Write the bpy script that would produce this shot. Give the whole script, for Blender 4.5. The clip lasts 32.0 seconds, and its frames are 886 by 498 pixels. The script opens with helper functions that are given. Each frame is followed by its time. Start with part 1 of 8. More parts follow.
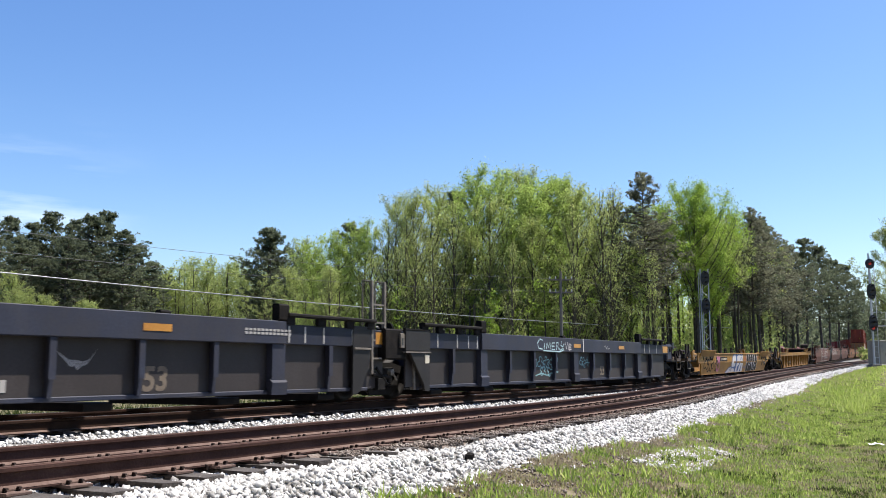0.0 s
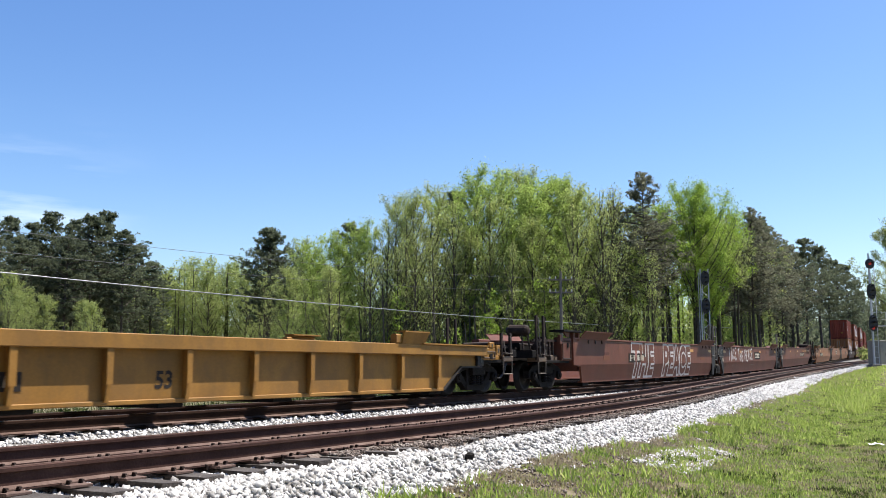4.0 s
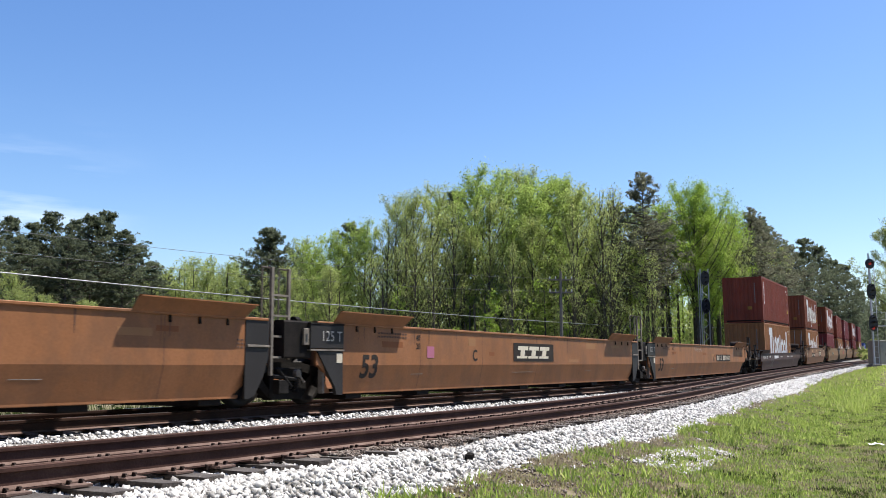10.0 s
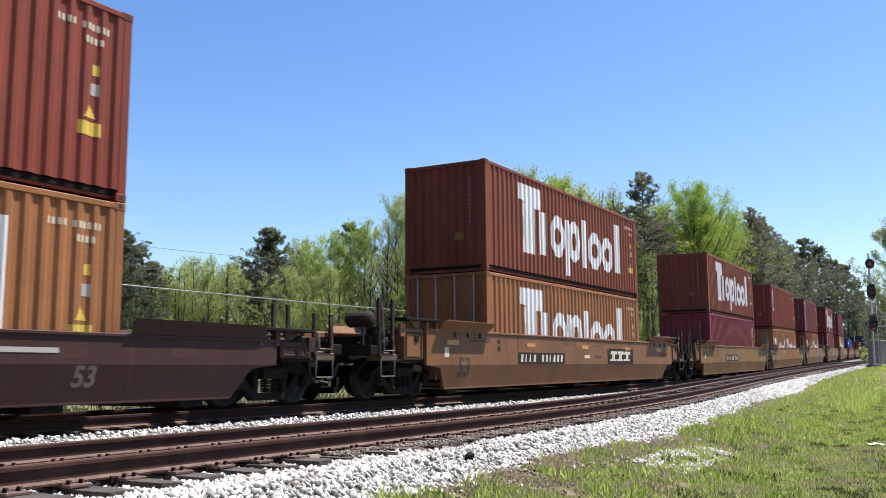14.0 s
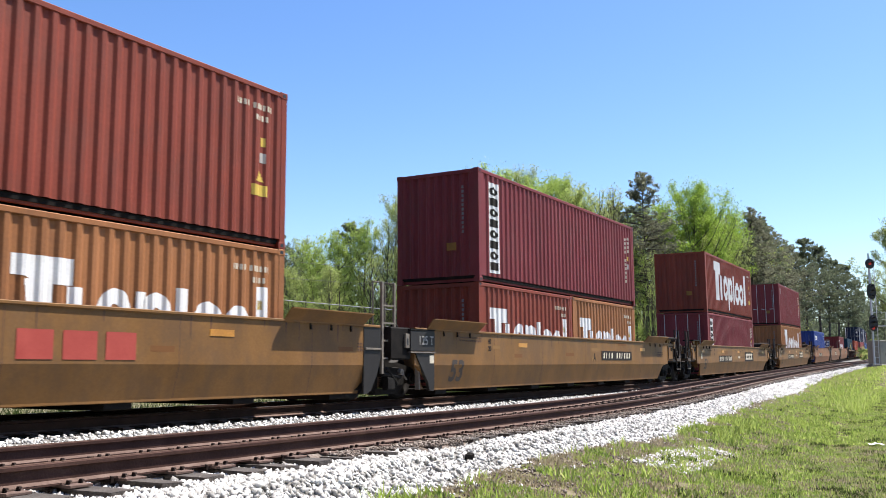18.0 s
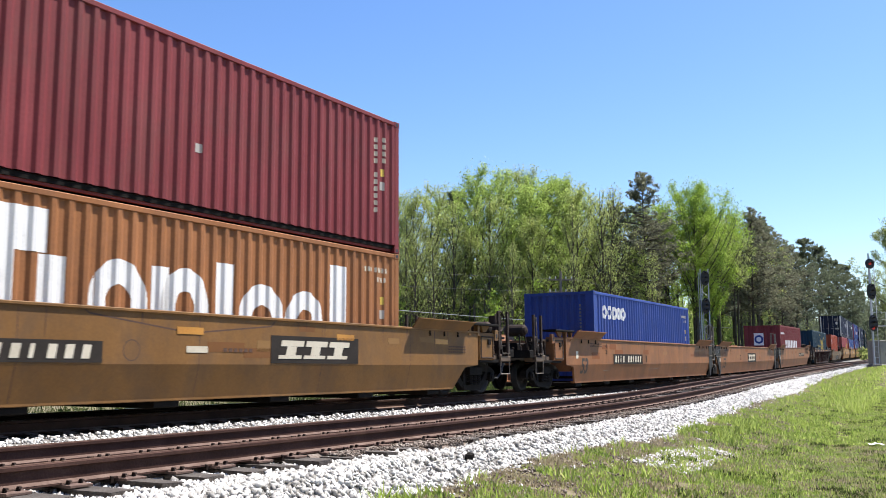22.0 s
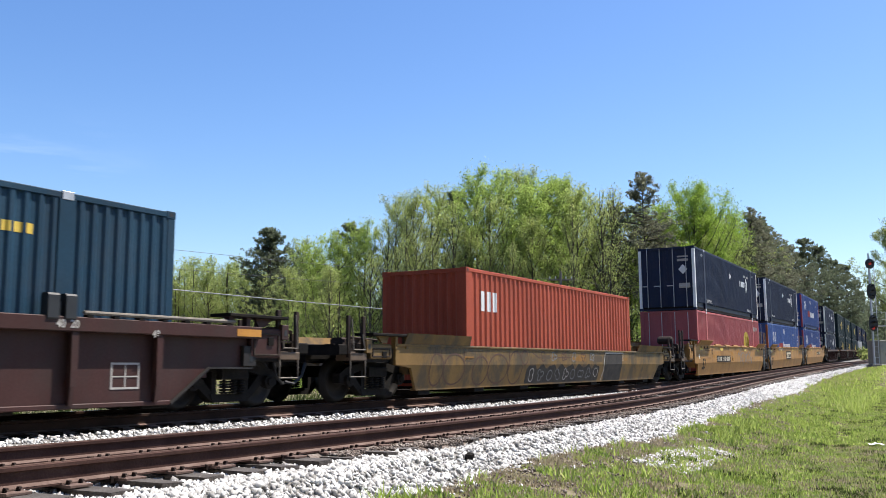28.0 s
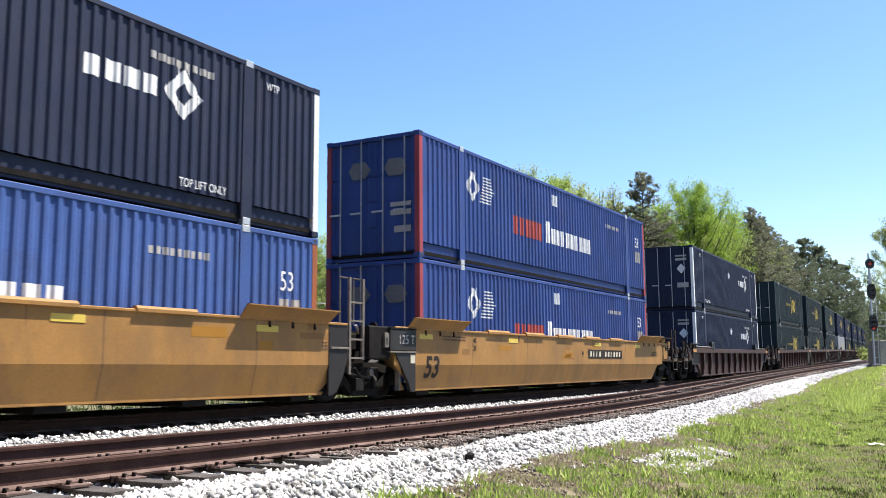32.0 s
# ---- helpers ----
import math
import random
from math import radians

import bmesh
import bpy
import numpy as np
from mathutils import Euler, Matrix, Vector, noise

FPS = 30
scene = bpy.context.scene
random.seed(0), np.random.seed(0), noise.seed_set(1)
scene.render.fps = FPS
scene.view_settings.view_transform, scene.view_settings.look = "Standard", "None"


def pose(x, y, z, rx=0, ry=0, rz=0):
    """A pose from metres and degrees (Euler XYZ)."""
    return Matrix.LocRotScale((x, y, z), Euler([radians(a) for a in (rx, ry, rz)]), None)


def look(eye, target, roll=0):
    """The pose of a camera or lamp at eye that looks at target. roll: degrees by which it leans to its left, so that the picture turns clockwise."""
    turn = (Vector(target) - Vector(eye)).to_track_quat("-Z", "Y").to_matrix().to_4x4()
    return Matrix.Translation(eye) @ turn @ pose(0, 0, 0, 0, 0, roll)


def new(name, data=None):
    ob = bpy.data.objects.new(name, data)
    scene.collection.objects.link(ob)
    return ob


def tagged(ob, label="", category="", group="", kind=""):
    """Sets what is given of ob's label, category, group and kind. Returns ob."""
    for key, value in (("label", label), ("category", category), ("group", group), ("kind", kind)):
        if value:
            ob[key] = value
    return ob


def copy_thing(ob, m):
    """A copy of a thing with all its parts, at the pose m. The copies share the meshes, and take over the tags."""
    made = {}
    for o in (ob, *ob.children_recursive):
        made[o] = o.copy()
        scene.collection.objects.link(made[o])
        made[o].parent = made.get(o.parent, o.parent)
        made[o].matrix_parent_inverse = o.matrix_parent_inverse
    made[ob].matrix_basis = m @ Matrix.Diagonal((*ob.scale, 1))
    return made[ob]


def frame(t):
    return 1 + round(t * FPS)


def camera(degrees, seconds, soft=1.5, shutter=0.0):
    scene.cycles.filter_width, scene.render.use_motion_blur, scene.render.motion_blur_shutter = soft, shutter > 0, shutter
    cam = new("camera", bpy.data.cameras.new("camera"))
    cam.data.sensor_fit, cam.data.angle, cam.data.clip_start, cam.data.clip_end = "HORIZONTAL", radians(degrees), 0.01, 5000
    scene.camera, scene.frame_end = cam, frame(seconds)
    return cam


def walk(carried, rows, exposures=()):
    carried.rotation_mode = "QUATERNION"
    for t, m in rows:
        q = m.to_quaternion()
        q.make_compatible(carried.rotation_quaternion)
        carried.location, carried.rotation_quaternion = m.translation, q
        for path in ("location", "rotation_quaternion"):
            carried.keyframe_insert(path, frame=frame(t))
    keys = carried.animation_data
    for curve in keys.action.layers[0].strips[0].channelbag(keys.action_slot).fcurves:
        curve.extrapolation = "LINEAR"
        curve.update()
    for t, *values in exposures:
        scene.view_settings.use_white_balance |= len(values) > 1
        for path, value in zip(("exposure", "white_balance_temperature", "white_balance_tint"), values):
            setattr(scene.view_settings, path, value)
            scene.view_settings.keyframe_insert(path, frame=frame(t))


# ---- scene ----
cam = camera(51.21, 32.0, soft=0.9, shutter=0.08)
EYE = (0.0, 0.0, 0.805)
walk(cam, [(0.0, pose(*EYE, 97.36, 0, 0)), (32.0, pose(*EYE, 97.36, 0, 0))], [(0.0, 0.86), (10.0, 0.81), (14.0, 0.87), (18.0, 1.06), (20.0, 1.08), (22.0, 1.04), (23.0, 0.85), (25.0, 0.77), (28.0, 0.88), (29.0, 0.84), (30.0, 1.03), (32.0, 1.17)])

# ---- light ----
SUN_AZ, SUN_EL = radians(67), radians(63)   # azimuth from +y towards +x
world = bpy.data.worlds.new("sky")
scene.world = world
world.use_nodes = True
wn, wl = world.node_tree.nodes, world.node_tree.links
wn.clear()
sky = wn.new("ShaderNodeTexSky")
sky.sky_type = "NISHITA"
sky.sun_disc = False
sky.sun_elevation, sky.sun_rotation = SUN_EL, SUN_AZ
sky.air_density, sky.dust_density, sky.ozone_density = 1.0, 0.7, 3.0
bg = wn.new("ShaderNodeBackground")
bg.inputs[1].default_value = 0.104
wout = wn.new("ShaderNodeOutputWorld")
tint = wn.new("ShaderNodeHueSaturation")
tint.inputs["Hue"].default_value, tint.inputs["Saturation"].default_value = 0.508, 1.22
wl.new(sky.outputs[0], tint.inputs["Color"])
# thin cirrus low in the sky to the west
tcw = wn.new("ShaderNodeTexCoord")
cmap = wn.new("ShaderNodeMapping")
cmap.inputs["Rotation"].default_value = (0, radians(-14), 0)
cmap.inputs["Scale"].default_value = (2.2, 2.2, 16)
wl.new(tcw.outputs["Generated"], cmap.inputs[0])
cirrus = wn.new("ShaderNodeTexNoise")
cirrus.inputs["Scale"].default_value, cirrus.inputs["Detail"].default_value, cirrus.inputs["Roughness"].default_value = 1.6, 8, 0.55
wl.new(cmap.outputs[0], cirrus.inputs["Vector"])
cfac = wn.new("ShaderNodeMapRange")
cfac.inputs[1].default_value, cfac.inputs[2].default_value, cfac.inputs[4].default_value = 0.46, 0.72, 0.5
wl.new(cirrus.outputs["Fac"], cfac.inputs[0])
sep = wn.new("ShaderNodeSeparateXYZ")
wl.new(tcw.outputs["Generated"], sep.inputs[0])
low = wn.new("ShaderNodeMapRange")
low.interpolation_type = "SMOOTHSTEP"
low.inputs[1].default_value, low.inputs[2].default_value, low.inputs[3].default_value, low.inputs[4].default_value = 0.13, 0.27, 1.0, 0.0
wl.new(sep.outputs[2], low.inputs[0])
west = wn.new("ShaderNodeMapRange")
west.interpolation_type = "SMOOTHSTEP"
west.inputs[1].default_value, west.inputs[2].default_value, west.inputs[3].default_value, west.inputs[4].default_value = -0.42, -0.28, 1.0, 0.0
wl.new(sep.outputs[0], west.inputs[0])
both = wn.new("ShaderNodeMath")
both.operation = "MULTIPLY"
wl.new(low.outputs[0], both.inputs[0])
wl.new(west.outputs[0], both.inputs[1])
veil = wn.new("ShaderNodeMath")
veil.operation = "MULTIPLY"
wl.new(both.outputs[0], veil.inputs[0])
wl.new(cfac.outputs[0], veil.inputs[1])
cloudy = wn.new("ShaderNodeMix")
cloudy.data_type = "RGBA"
wl.new(veil.outputs[0], cloudy.inputs["Factor"])
wl.new(tint.outputs[0], cloudy.inputs["A"])
cloudy.inputs["B"].default_value = (9, 9.3, 9.8, 1)
wl.new(cloudy.outputs["Result"], bg.inputs[0])
wl.new(bg.outputs[0], wout.inputs[0])
sun = new("sun", bpy.data.lights.new("sun", "SUN"))
sun.data.energy, sun.data.angle, sun.data.color = 5.0, radians(0.5), (1.0, 0.95, 0.88)
sun_way = Vector((math.sin(SUN_AZ) * math.cos(SUN_EL), math.cos(SUN_AZ) * math.cos(SUN_EL), math.sin(SUN_EL)))
sun.matrix_world = look(sun_way * 100, (0, 0, 0))


# ---- materials ----
def material(name, colours, rough=0.7, metal=0.0, scale=4.0, fine=60.0, bump=0.1, spread=0.5, island=0.0, thin=False, streak=0.0, gloss=0.5, dirt=None, dirt_amount=0.0, worn=(0.48, 0.72), coords="Object"):
    """Two or more base colours mixed by coarse and fine noise, with relief. dirt: a colour that lies on it in patches and runs."""
    m = bpy.data.materials.new(name)
    m.use_nodes = True
    n, l = m.node_tree.nodes, m.node_tree.links
    b = n["Principled BSDF"]
    tc = n.new("ShaderNodeTexCoord")
    src = tc.outputs[coords]
    if streak:
        mp = n.new("ShaderNodeMapping")
        mp.inputs["Scale"].default_value = (1, 1, 1 - streak)
        l.new(src, mp.inputs[0])
        src = mp.outputs[0]
    co = n.new("ShaderNodeTexNoise")
    co.inputs["Scale"].default_value, co.inputs["Detail"].default_value = scale, 6
    fi = n.new("ShaderNodeTexNoise")
    fi.inputs["Scale"].default_value, fi.inputs["Detail"].default_value = fine, 3
    l.new(src, co.inputs["Vector"])
    l.new(tc.outputs[coords], fi.inputs["Vector"])
    mix = n.new("ShaderNodeMath")
    mix.operation = "MULTIPLY_ADD"
    mix.inputs[1].default_value = 0.35
    l.new(fi.outputs["Fac"], mix.inputs[0])
    half = n.new("ShaderNodeMath")
    half.operation = "MULTIPLY"
    half.inputs[1].default_value = 0.65
    l.new(co.outputs["Fac"], half.inputs[0])
    l.new(half.outputs[0], mix.inputs[2])
    fac = mix.outputs[0]
    if island:
        ge = n.new("ShaderNodeNewGeometry")
        add = n.new("ShaderNodeMix")
        add.inputs["Factor"].default_value = island
        l.new(fac, add.inputs["A"])
        l.new(ge.outputs["Random Per Island"], add.inputs["B"])
        fac = add.outputs["Result"]
    ramp = n.new("ShaderNodeValToRGB")
    e = ramp.color_ramp.elements
    lo, hi = 0.5 - spread * 0.5, 0.5 + spread * 0.5
    for i, c in enumerate(colours):
        p = lo + (hi - lo) * i / max(1, len(colours) - 1)
        if i < 2:
            e[i].position = p
        el = e[i] if i < 2 else e.new(p)
        el.color = (*c, 1)
    if len(colours) == 1:
        e[1].color = (*colours[0], 1)
    l.new(fac, ramp.inputs[0])
    col = ramp.outputs[0]
    if dirt:
        dn = n.new("ShaderNodeTexNoise")
        dn.inputs["Scale"].default_value, dn.inputs["Detail"].default_value, dn.inputs["Roughness"].default_value = 1.7, 9, 0.7
        dm = n.new("ShaderNodeMapping")
        dm.inputs["Scale"].default_value = (0.9, 1, 0.55)
        oi = n.new("ShaderNodeObjectInfo")
        sh = n.new("ShaderNodeMath")
        sh.operation = "MULTIPLY"
        sh.inputs[1].default_value = 61.0
        l.new(oi.outputs["Random"], sh.inputs[0])
        l.new(sh.outputs[0], dm.inputs["Location"])
        l.new(tc.outputs[coords], dm.inputs[0])
        l.new(dm.outputs[0], dn.inputs["Vector"])
        dr = n.new("ShaderNodeMapRange")
        dr.inputs[1].default_value, dr.inputs[2].default_value, dr.inputs[4].default_value = worn[0], worn[1], dirt_amount
        l.new(dn.outputs["Fac"], dr.inputs[0])
        dmix = n.new("ShaderNodeMix")
        dmix.data_type = "RGBA"
        l.new(dr.outputs[0], dmix.inputs["Factor"])
        l.new(col, dmix.inputs["A"])
        dmix.inputs["B"].default_value = (*dirt, 1)
        col = dmix.outputs["Result"]
    l.new(col, b.inputs["Base Color"])
    b.inputs["Roughness"].default_value, b.inputs["Metallic"].default_value = rough, metal
    b.inputs["Specular IOR Level"].default_value = gloss
    if bump:
        bp = n.new("ShaderNodeBump")
        bp.inputs["Strength"].default_value, bp.inputs["Distance"].default_value = bump, 0.02
        l.new(fi.outputs["Fac"], bp.inputs["Height"])
        l.new(bp.outputs[0], b.inputs["Normal"])
    if thin:
        tr = n.new("ShaderNodeBsdfTranslucent")
        l.new(col, tr.inputs[0])
        ms = n.new("ShaderNodeMixShader")
        ms.inputs[0].default_value = 0.68
        l.new(b.outputs[0], ms.inputs[1])
        l.new(tr.outputs[0], ms.inputs[2])
        l.new(ms.outputs[0], n["Material Output"].inputs[0])
    return m


def paint(name, c, wear=0.35, dirt=(0.06, 0.045, 0.035), rough=0.6, worn=(0.46, 0.70)):
    a = tuple(v * 0.74 for v in c)
    b = tuple(min(1, v * 1.22 + 0.008) for v in c)
    return material(name, [a, c, b], rough=rough, scale=1.3, fine=25, bump=0.06, spread=0.45, streak=0.6, gloss=0.22, dirt=dirt, dirt_amount=wear, worn=worn)


M_GRASSY = material("grassy_ground", [(0.075, 0.082, 0.034), (0.125, 0.118, 0.056), (0.17, 0.142, 0.092), (0.205, 0.168, 0.12)], 0.95, scale=1.1, fine=14, bump=0.6, spread=0.35, gloss=0.1)
# bed darker than its loose stones: shade in the gaps put into the colour
M_BALLAST = material("ballast_bed", [(0.07, 0.065, 0.06), (0.16, 0.15, 0.14), (0.30, 0.29, 0.275)], 0.9, scale=14, fine=40, bump=1.0, spread=0.4, gloss=0.15)
M_DIRTY = material("dirty_ballast", [(0.10, 0.078, 0.064), (0.18, 0.145, 0.122), (0.27, 0.23, 0.20)], 0.95, scale=5, fine=30, bump=0.9, spread=0.45, gloss=0.1)
M_STONE = material("crushed_stone", [(0.20, 0.19, 0.178), (0.44, 0.425, 0.405), (0.56, 0.545, 0.525), (0.63, 0.62, 0.60)], 0.85, scale=3, fine=50, bump=0.3, island=0.75, spread=0.9, gloss=0.15)
M_STONE_BROWN = material("stained_stone", [(0.09, 0.07, 0.058), (0.18, 0.145, 0.122), (0.31, 0.265, 0.23)], 0.9, scale=3, fine=50, bump=0.2, island=0.8, spread=0.8, gloss=0.1)
M_RAIL = material("rusty_rail", [(0.032, 0.016, 0.013), (0.058, 0.03, 0.024), (0.09, 0.05, 0.04)], 0.85, scale=3, fine=50, bump=0.2, gloss=0.12)
# darker copy of the rusty rail: the train's shadow put into the colour
M_RAIL_SHADED = material("sooty_rail", [(0.02, 0.0105, 0.0075), (0.038, 0.02, 0.014), (0.06, 0.033, 0.023)], 0.85, scale=3, fine=50, bump=0.2, gloss=0.15)
M_RAILTOP = material("worn_rail_head", [(0.07, 0.037, 0.025), (0.115, 0.066, 0.045)], 0.75, scale=3, fine=40, bump=0.05, gloss=0.25)
M_TIE = material("creosoted_tie", [(0.027, 0.0216, 0.0185), (0.0616, 0.0501, 0.0423), (0.115, 0.1, 0.0886)], 0.9, scale=3, fine=45, bump=0.6)
M_PLATE = material("rusty_plate", [(0.07, 0.044, 0.036), (0.13, 0.087, 0.072), (0.20, 0.145, 0.122)], 0.85, scale=6, fine=50, bump=0.3, gloss=0.1)
M_SPIKE = material("dark_rusty_spike", [(0.012, 0.007, 0.005), (0.03, 0.016, 0.011)], 0.8, scale=6, fine=50, bump=0.2, gloss=0.2)
M_STEEL = material("sooty_steel", [(0.005, 0.0042, 0.004), (0.011, 0.0092, 0.008), (0.024, 0.019, 0.016)], 0.8, scale=4, fine=40, bump=0.2, gloss=0.1)
M_WHEEL = material("wheel_steel", [(0.006, 0.0048, 0.004), (0.02, 0.015, 0.012)], 0.7, scale=5, fine=40, bump=0.1, gloss=0.3)
M_RUSTY = material("brown_rusty_gear", [(0.014, 0.0095, 0.0075), (0.034, 0.023, 0.018), (0.072, 0.048, 0.036)], 0.8, scale=4, fine=35, bump=0.2, gloss=0.2)
M_TREAD = material("polished_tread", [(0.269, 0.254, 0.239), (0.385, 0.37, 0.354)], 0.3, metal=0.9, scale=5, fine=40, bump=0.05)
M_SPRING = material("dusty_truck_frame", [(0.005, 0.0045, 0.004), (0.011, 0.0095, 0.0085), (0.026, 0.022, 0.019)], 0.85, scale=5, fine=40, bump=0.2, gloss=0.15)
M_BARK = material("bark", [(0.036, 0.031, 0.025), (0.074, 0.065, 0.054), (0.135, 0.12, 0.10)], 0.95, scale=3, fine=18, bump=0.8, gloss=0.1)
M_GALV = material("galvanised_steel", [(0.342, 0.351, 0.36), (0.468, 0.477, 0.486), (0.54, 0.549, 0.558)], 0.5, metal=0.5, scale=5, fine=40, bump=0.1)
M_BLACK = material("black_paint", [(0.008, 0.008, 0.009), (0.02, 0.02, 0.021)], 0.5, scale=5, fine=40, bump=0.05)
M_WOOD = material("weathered_pole", [(0.077, 0.0655, 0.0539), (0.154, 0.135, 0.115), (0.2, 0.181, 0.158)], 0.9, scale=4, fine=40, bump=0.4, streak=0.8)
M_WIRE = material("grey_cable", [(0.27, 0.279, 0.288), (0.378, 0.387, 0.396)], 0.4, metal=0.6, scale=5, fine=40, bump=0)
M_WIREDARK = material("dark_cable", [(0.0539, 0.0539, 0.0577), (0.0924, 0.0924, 0.0963)], 0.5, scale=5, fine=40, bump=0)
M_WHITE = material("white_lettering", [(0.589, 0.58, 0.56), (0.741, 0.731, 0.712), (0.779, 0.769, 0.76)], 0.6, scale=2, fine=30, bump=0.03)
M_OFFWHITE = material("faded_white_marking", [(0.306, 0.281, 0.255), (0.425, 0.399, 0.365)], 0.7, scale=2, fine=30, bump=0.03)
M_YELLOW = material("yellow_marking", [(0.527, 0.357, 0.0425), (0.663, 0.476, 0.0765)], 0.6, scale=2, fine=30, bump=0.03)
M_CREAM = material("cream_number_paint", [(0.42, 0.37, 0.28), (0.56, 0.5, 0.39), (0.62, 0.57, 0.46)], 0.65, scale=3, fine=30, bump=0.03, gloss=0.2)
M_REFLECT = material("orange_reflector", [(0.30, 0.125, 0.018), (0.46, 0.20, 0.026), (0.55, 0.26, 0.04)], 0.4, scale=2, fine=30, bump=0.03)
M_MARK = material("dark_marking", [(0.018, 0.015, 0.013), (0.042, 0.035, 0.03)], 0.8, scale=2, fine=30, bump=0.03, gloss=0.12)
M_TOOL = material("worn_brown_grab_iron", [(0.08, 0.068, 0.055), (0.16, 0.137, 0.112), (0.25, 0.215, 0.175)], 0.7, scale=6, fine=40, bump=0.1, gloss=0.3)
M_LITTER = material("white_litter", [(0.665, 0.665, 0.665), (0.779, 0.779, 0.779)], 0.7, scale=9, fine=30, bump=0.1)


def leaf(name, colours):
    return material(name, colours, rough=0.6, scale=0.5, fine=3, bump=0, spread=0.7, island=0.55, thin=True, gloss=0.25)


M_LEAF = leaf("spring_leaf", [(0.175, 0.25, 0.052), (0.315, 0.42, 0.095), (0.44, 0.52, 0.16)])
M_LEAFY = leaf("pale_spring_leaf", [(0.19, 0.235, 0.068), (0.335, 0.395, 0.125), (0.45, 0.485, 0.205)])
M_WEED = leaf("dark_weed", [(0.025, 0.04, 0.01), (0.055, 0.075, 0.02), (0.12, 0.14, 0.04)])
M_LEAFG = leaf("grey_green_leaf", [(0.155, 0.19, 0.06), (0.27, 0.315, 0.10), (0.38, 0.405, 0.16)])
M_LEAFW = leaf("weed_leaf", [(0.13, 0.20, 0.038), (0.25, 0.34, 0.075), (0.37, 0.44, 0.13)])
M_LEAFP = leaf("pale_weed_leaf", [(0.17, 0.23, 0.05), (0.30, 0.375, 0.09), (0.42, 0.465, 0.15)])
M_NEEDLE = leaf("pine_needle", [(0.06, 0.076, 0.044), (0.122, 0.145, 0.085), (0.20, 0.22, 0.14)])
M_NEEDLEG = leaf("grey_pine_needle", [(0.085, 0.09, 0.055), (0.16, 0.165, 0.105), (0.24, 0.235, 0.16)])
M_LEAFB = leaf("bright_spring_leaf", [(0.15, 0.24, 0.035), (0.275, 0.40, 0.06), (0.38, 0.49, 0.11)])
M_BLADE = material("grass_blade", [(0.16, 0.235, 0.04), (0.28, 0.375, 0.07), (0.39, 0.46, 0.12), (0.47, 0.46, 0.22)], 0.6, scale=0.9, fine=5, bump=0, spread=0.55, island=0.35, thin=True, gloss=0.2)
M_DRYBLADE = material("dry_grass_blade", [(0.18, 0.14, 0.09), (0.30, 0.245, 0.16), (0.40, 0.345, 0.235), (0.27, 0.28, 0.11)], 0.7, scale=0.6, fine=3, bump=0, spread=0.8, island=0.6, thin=True, gloss=0.2)


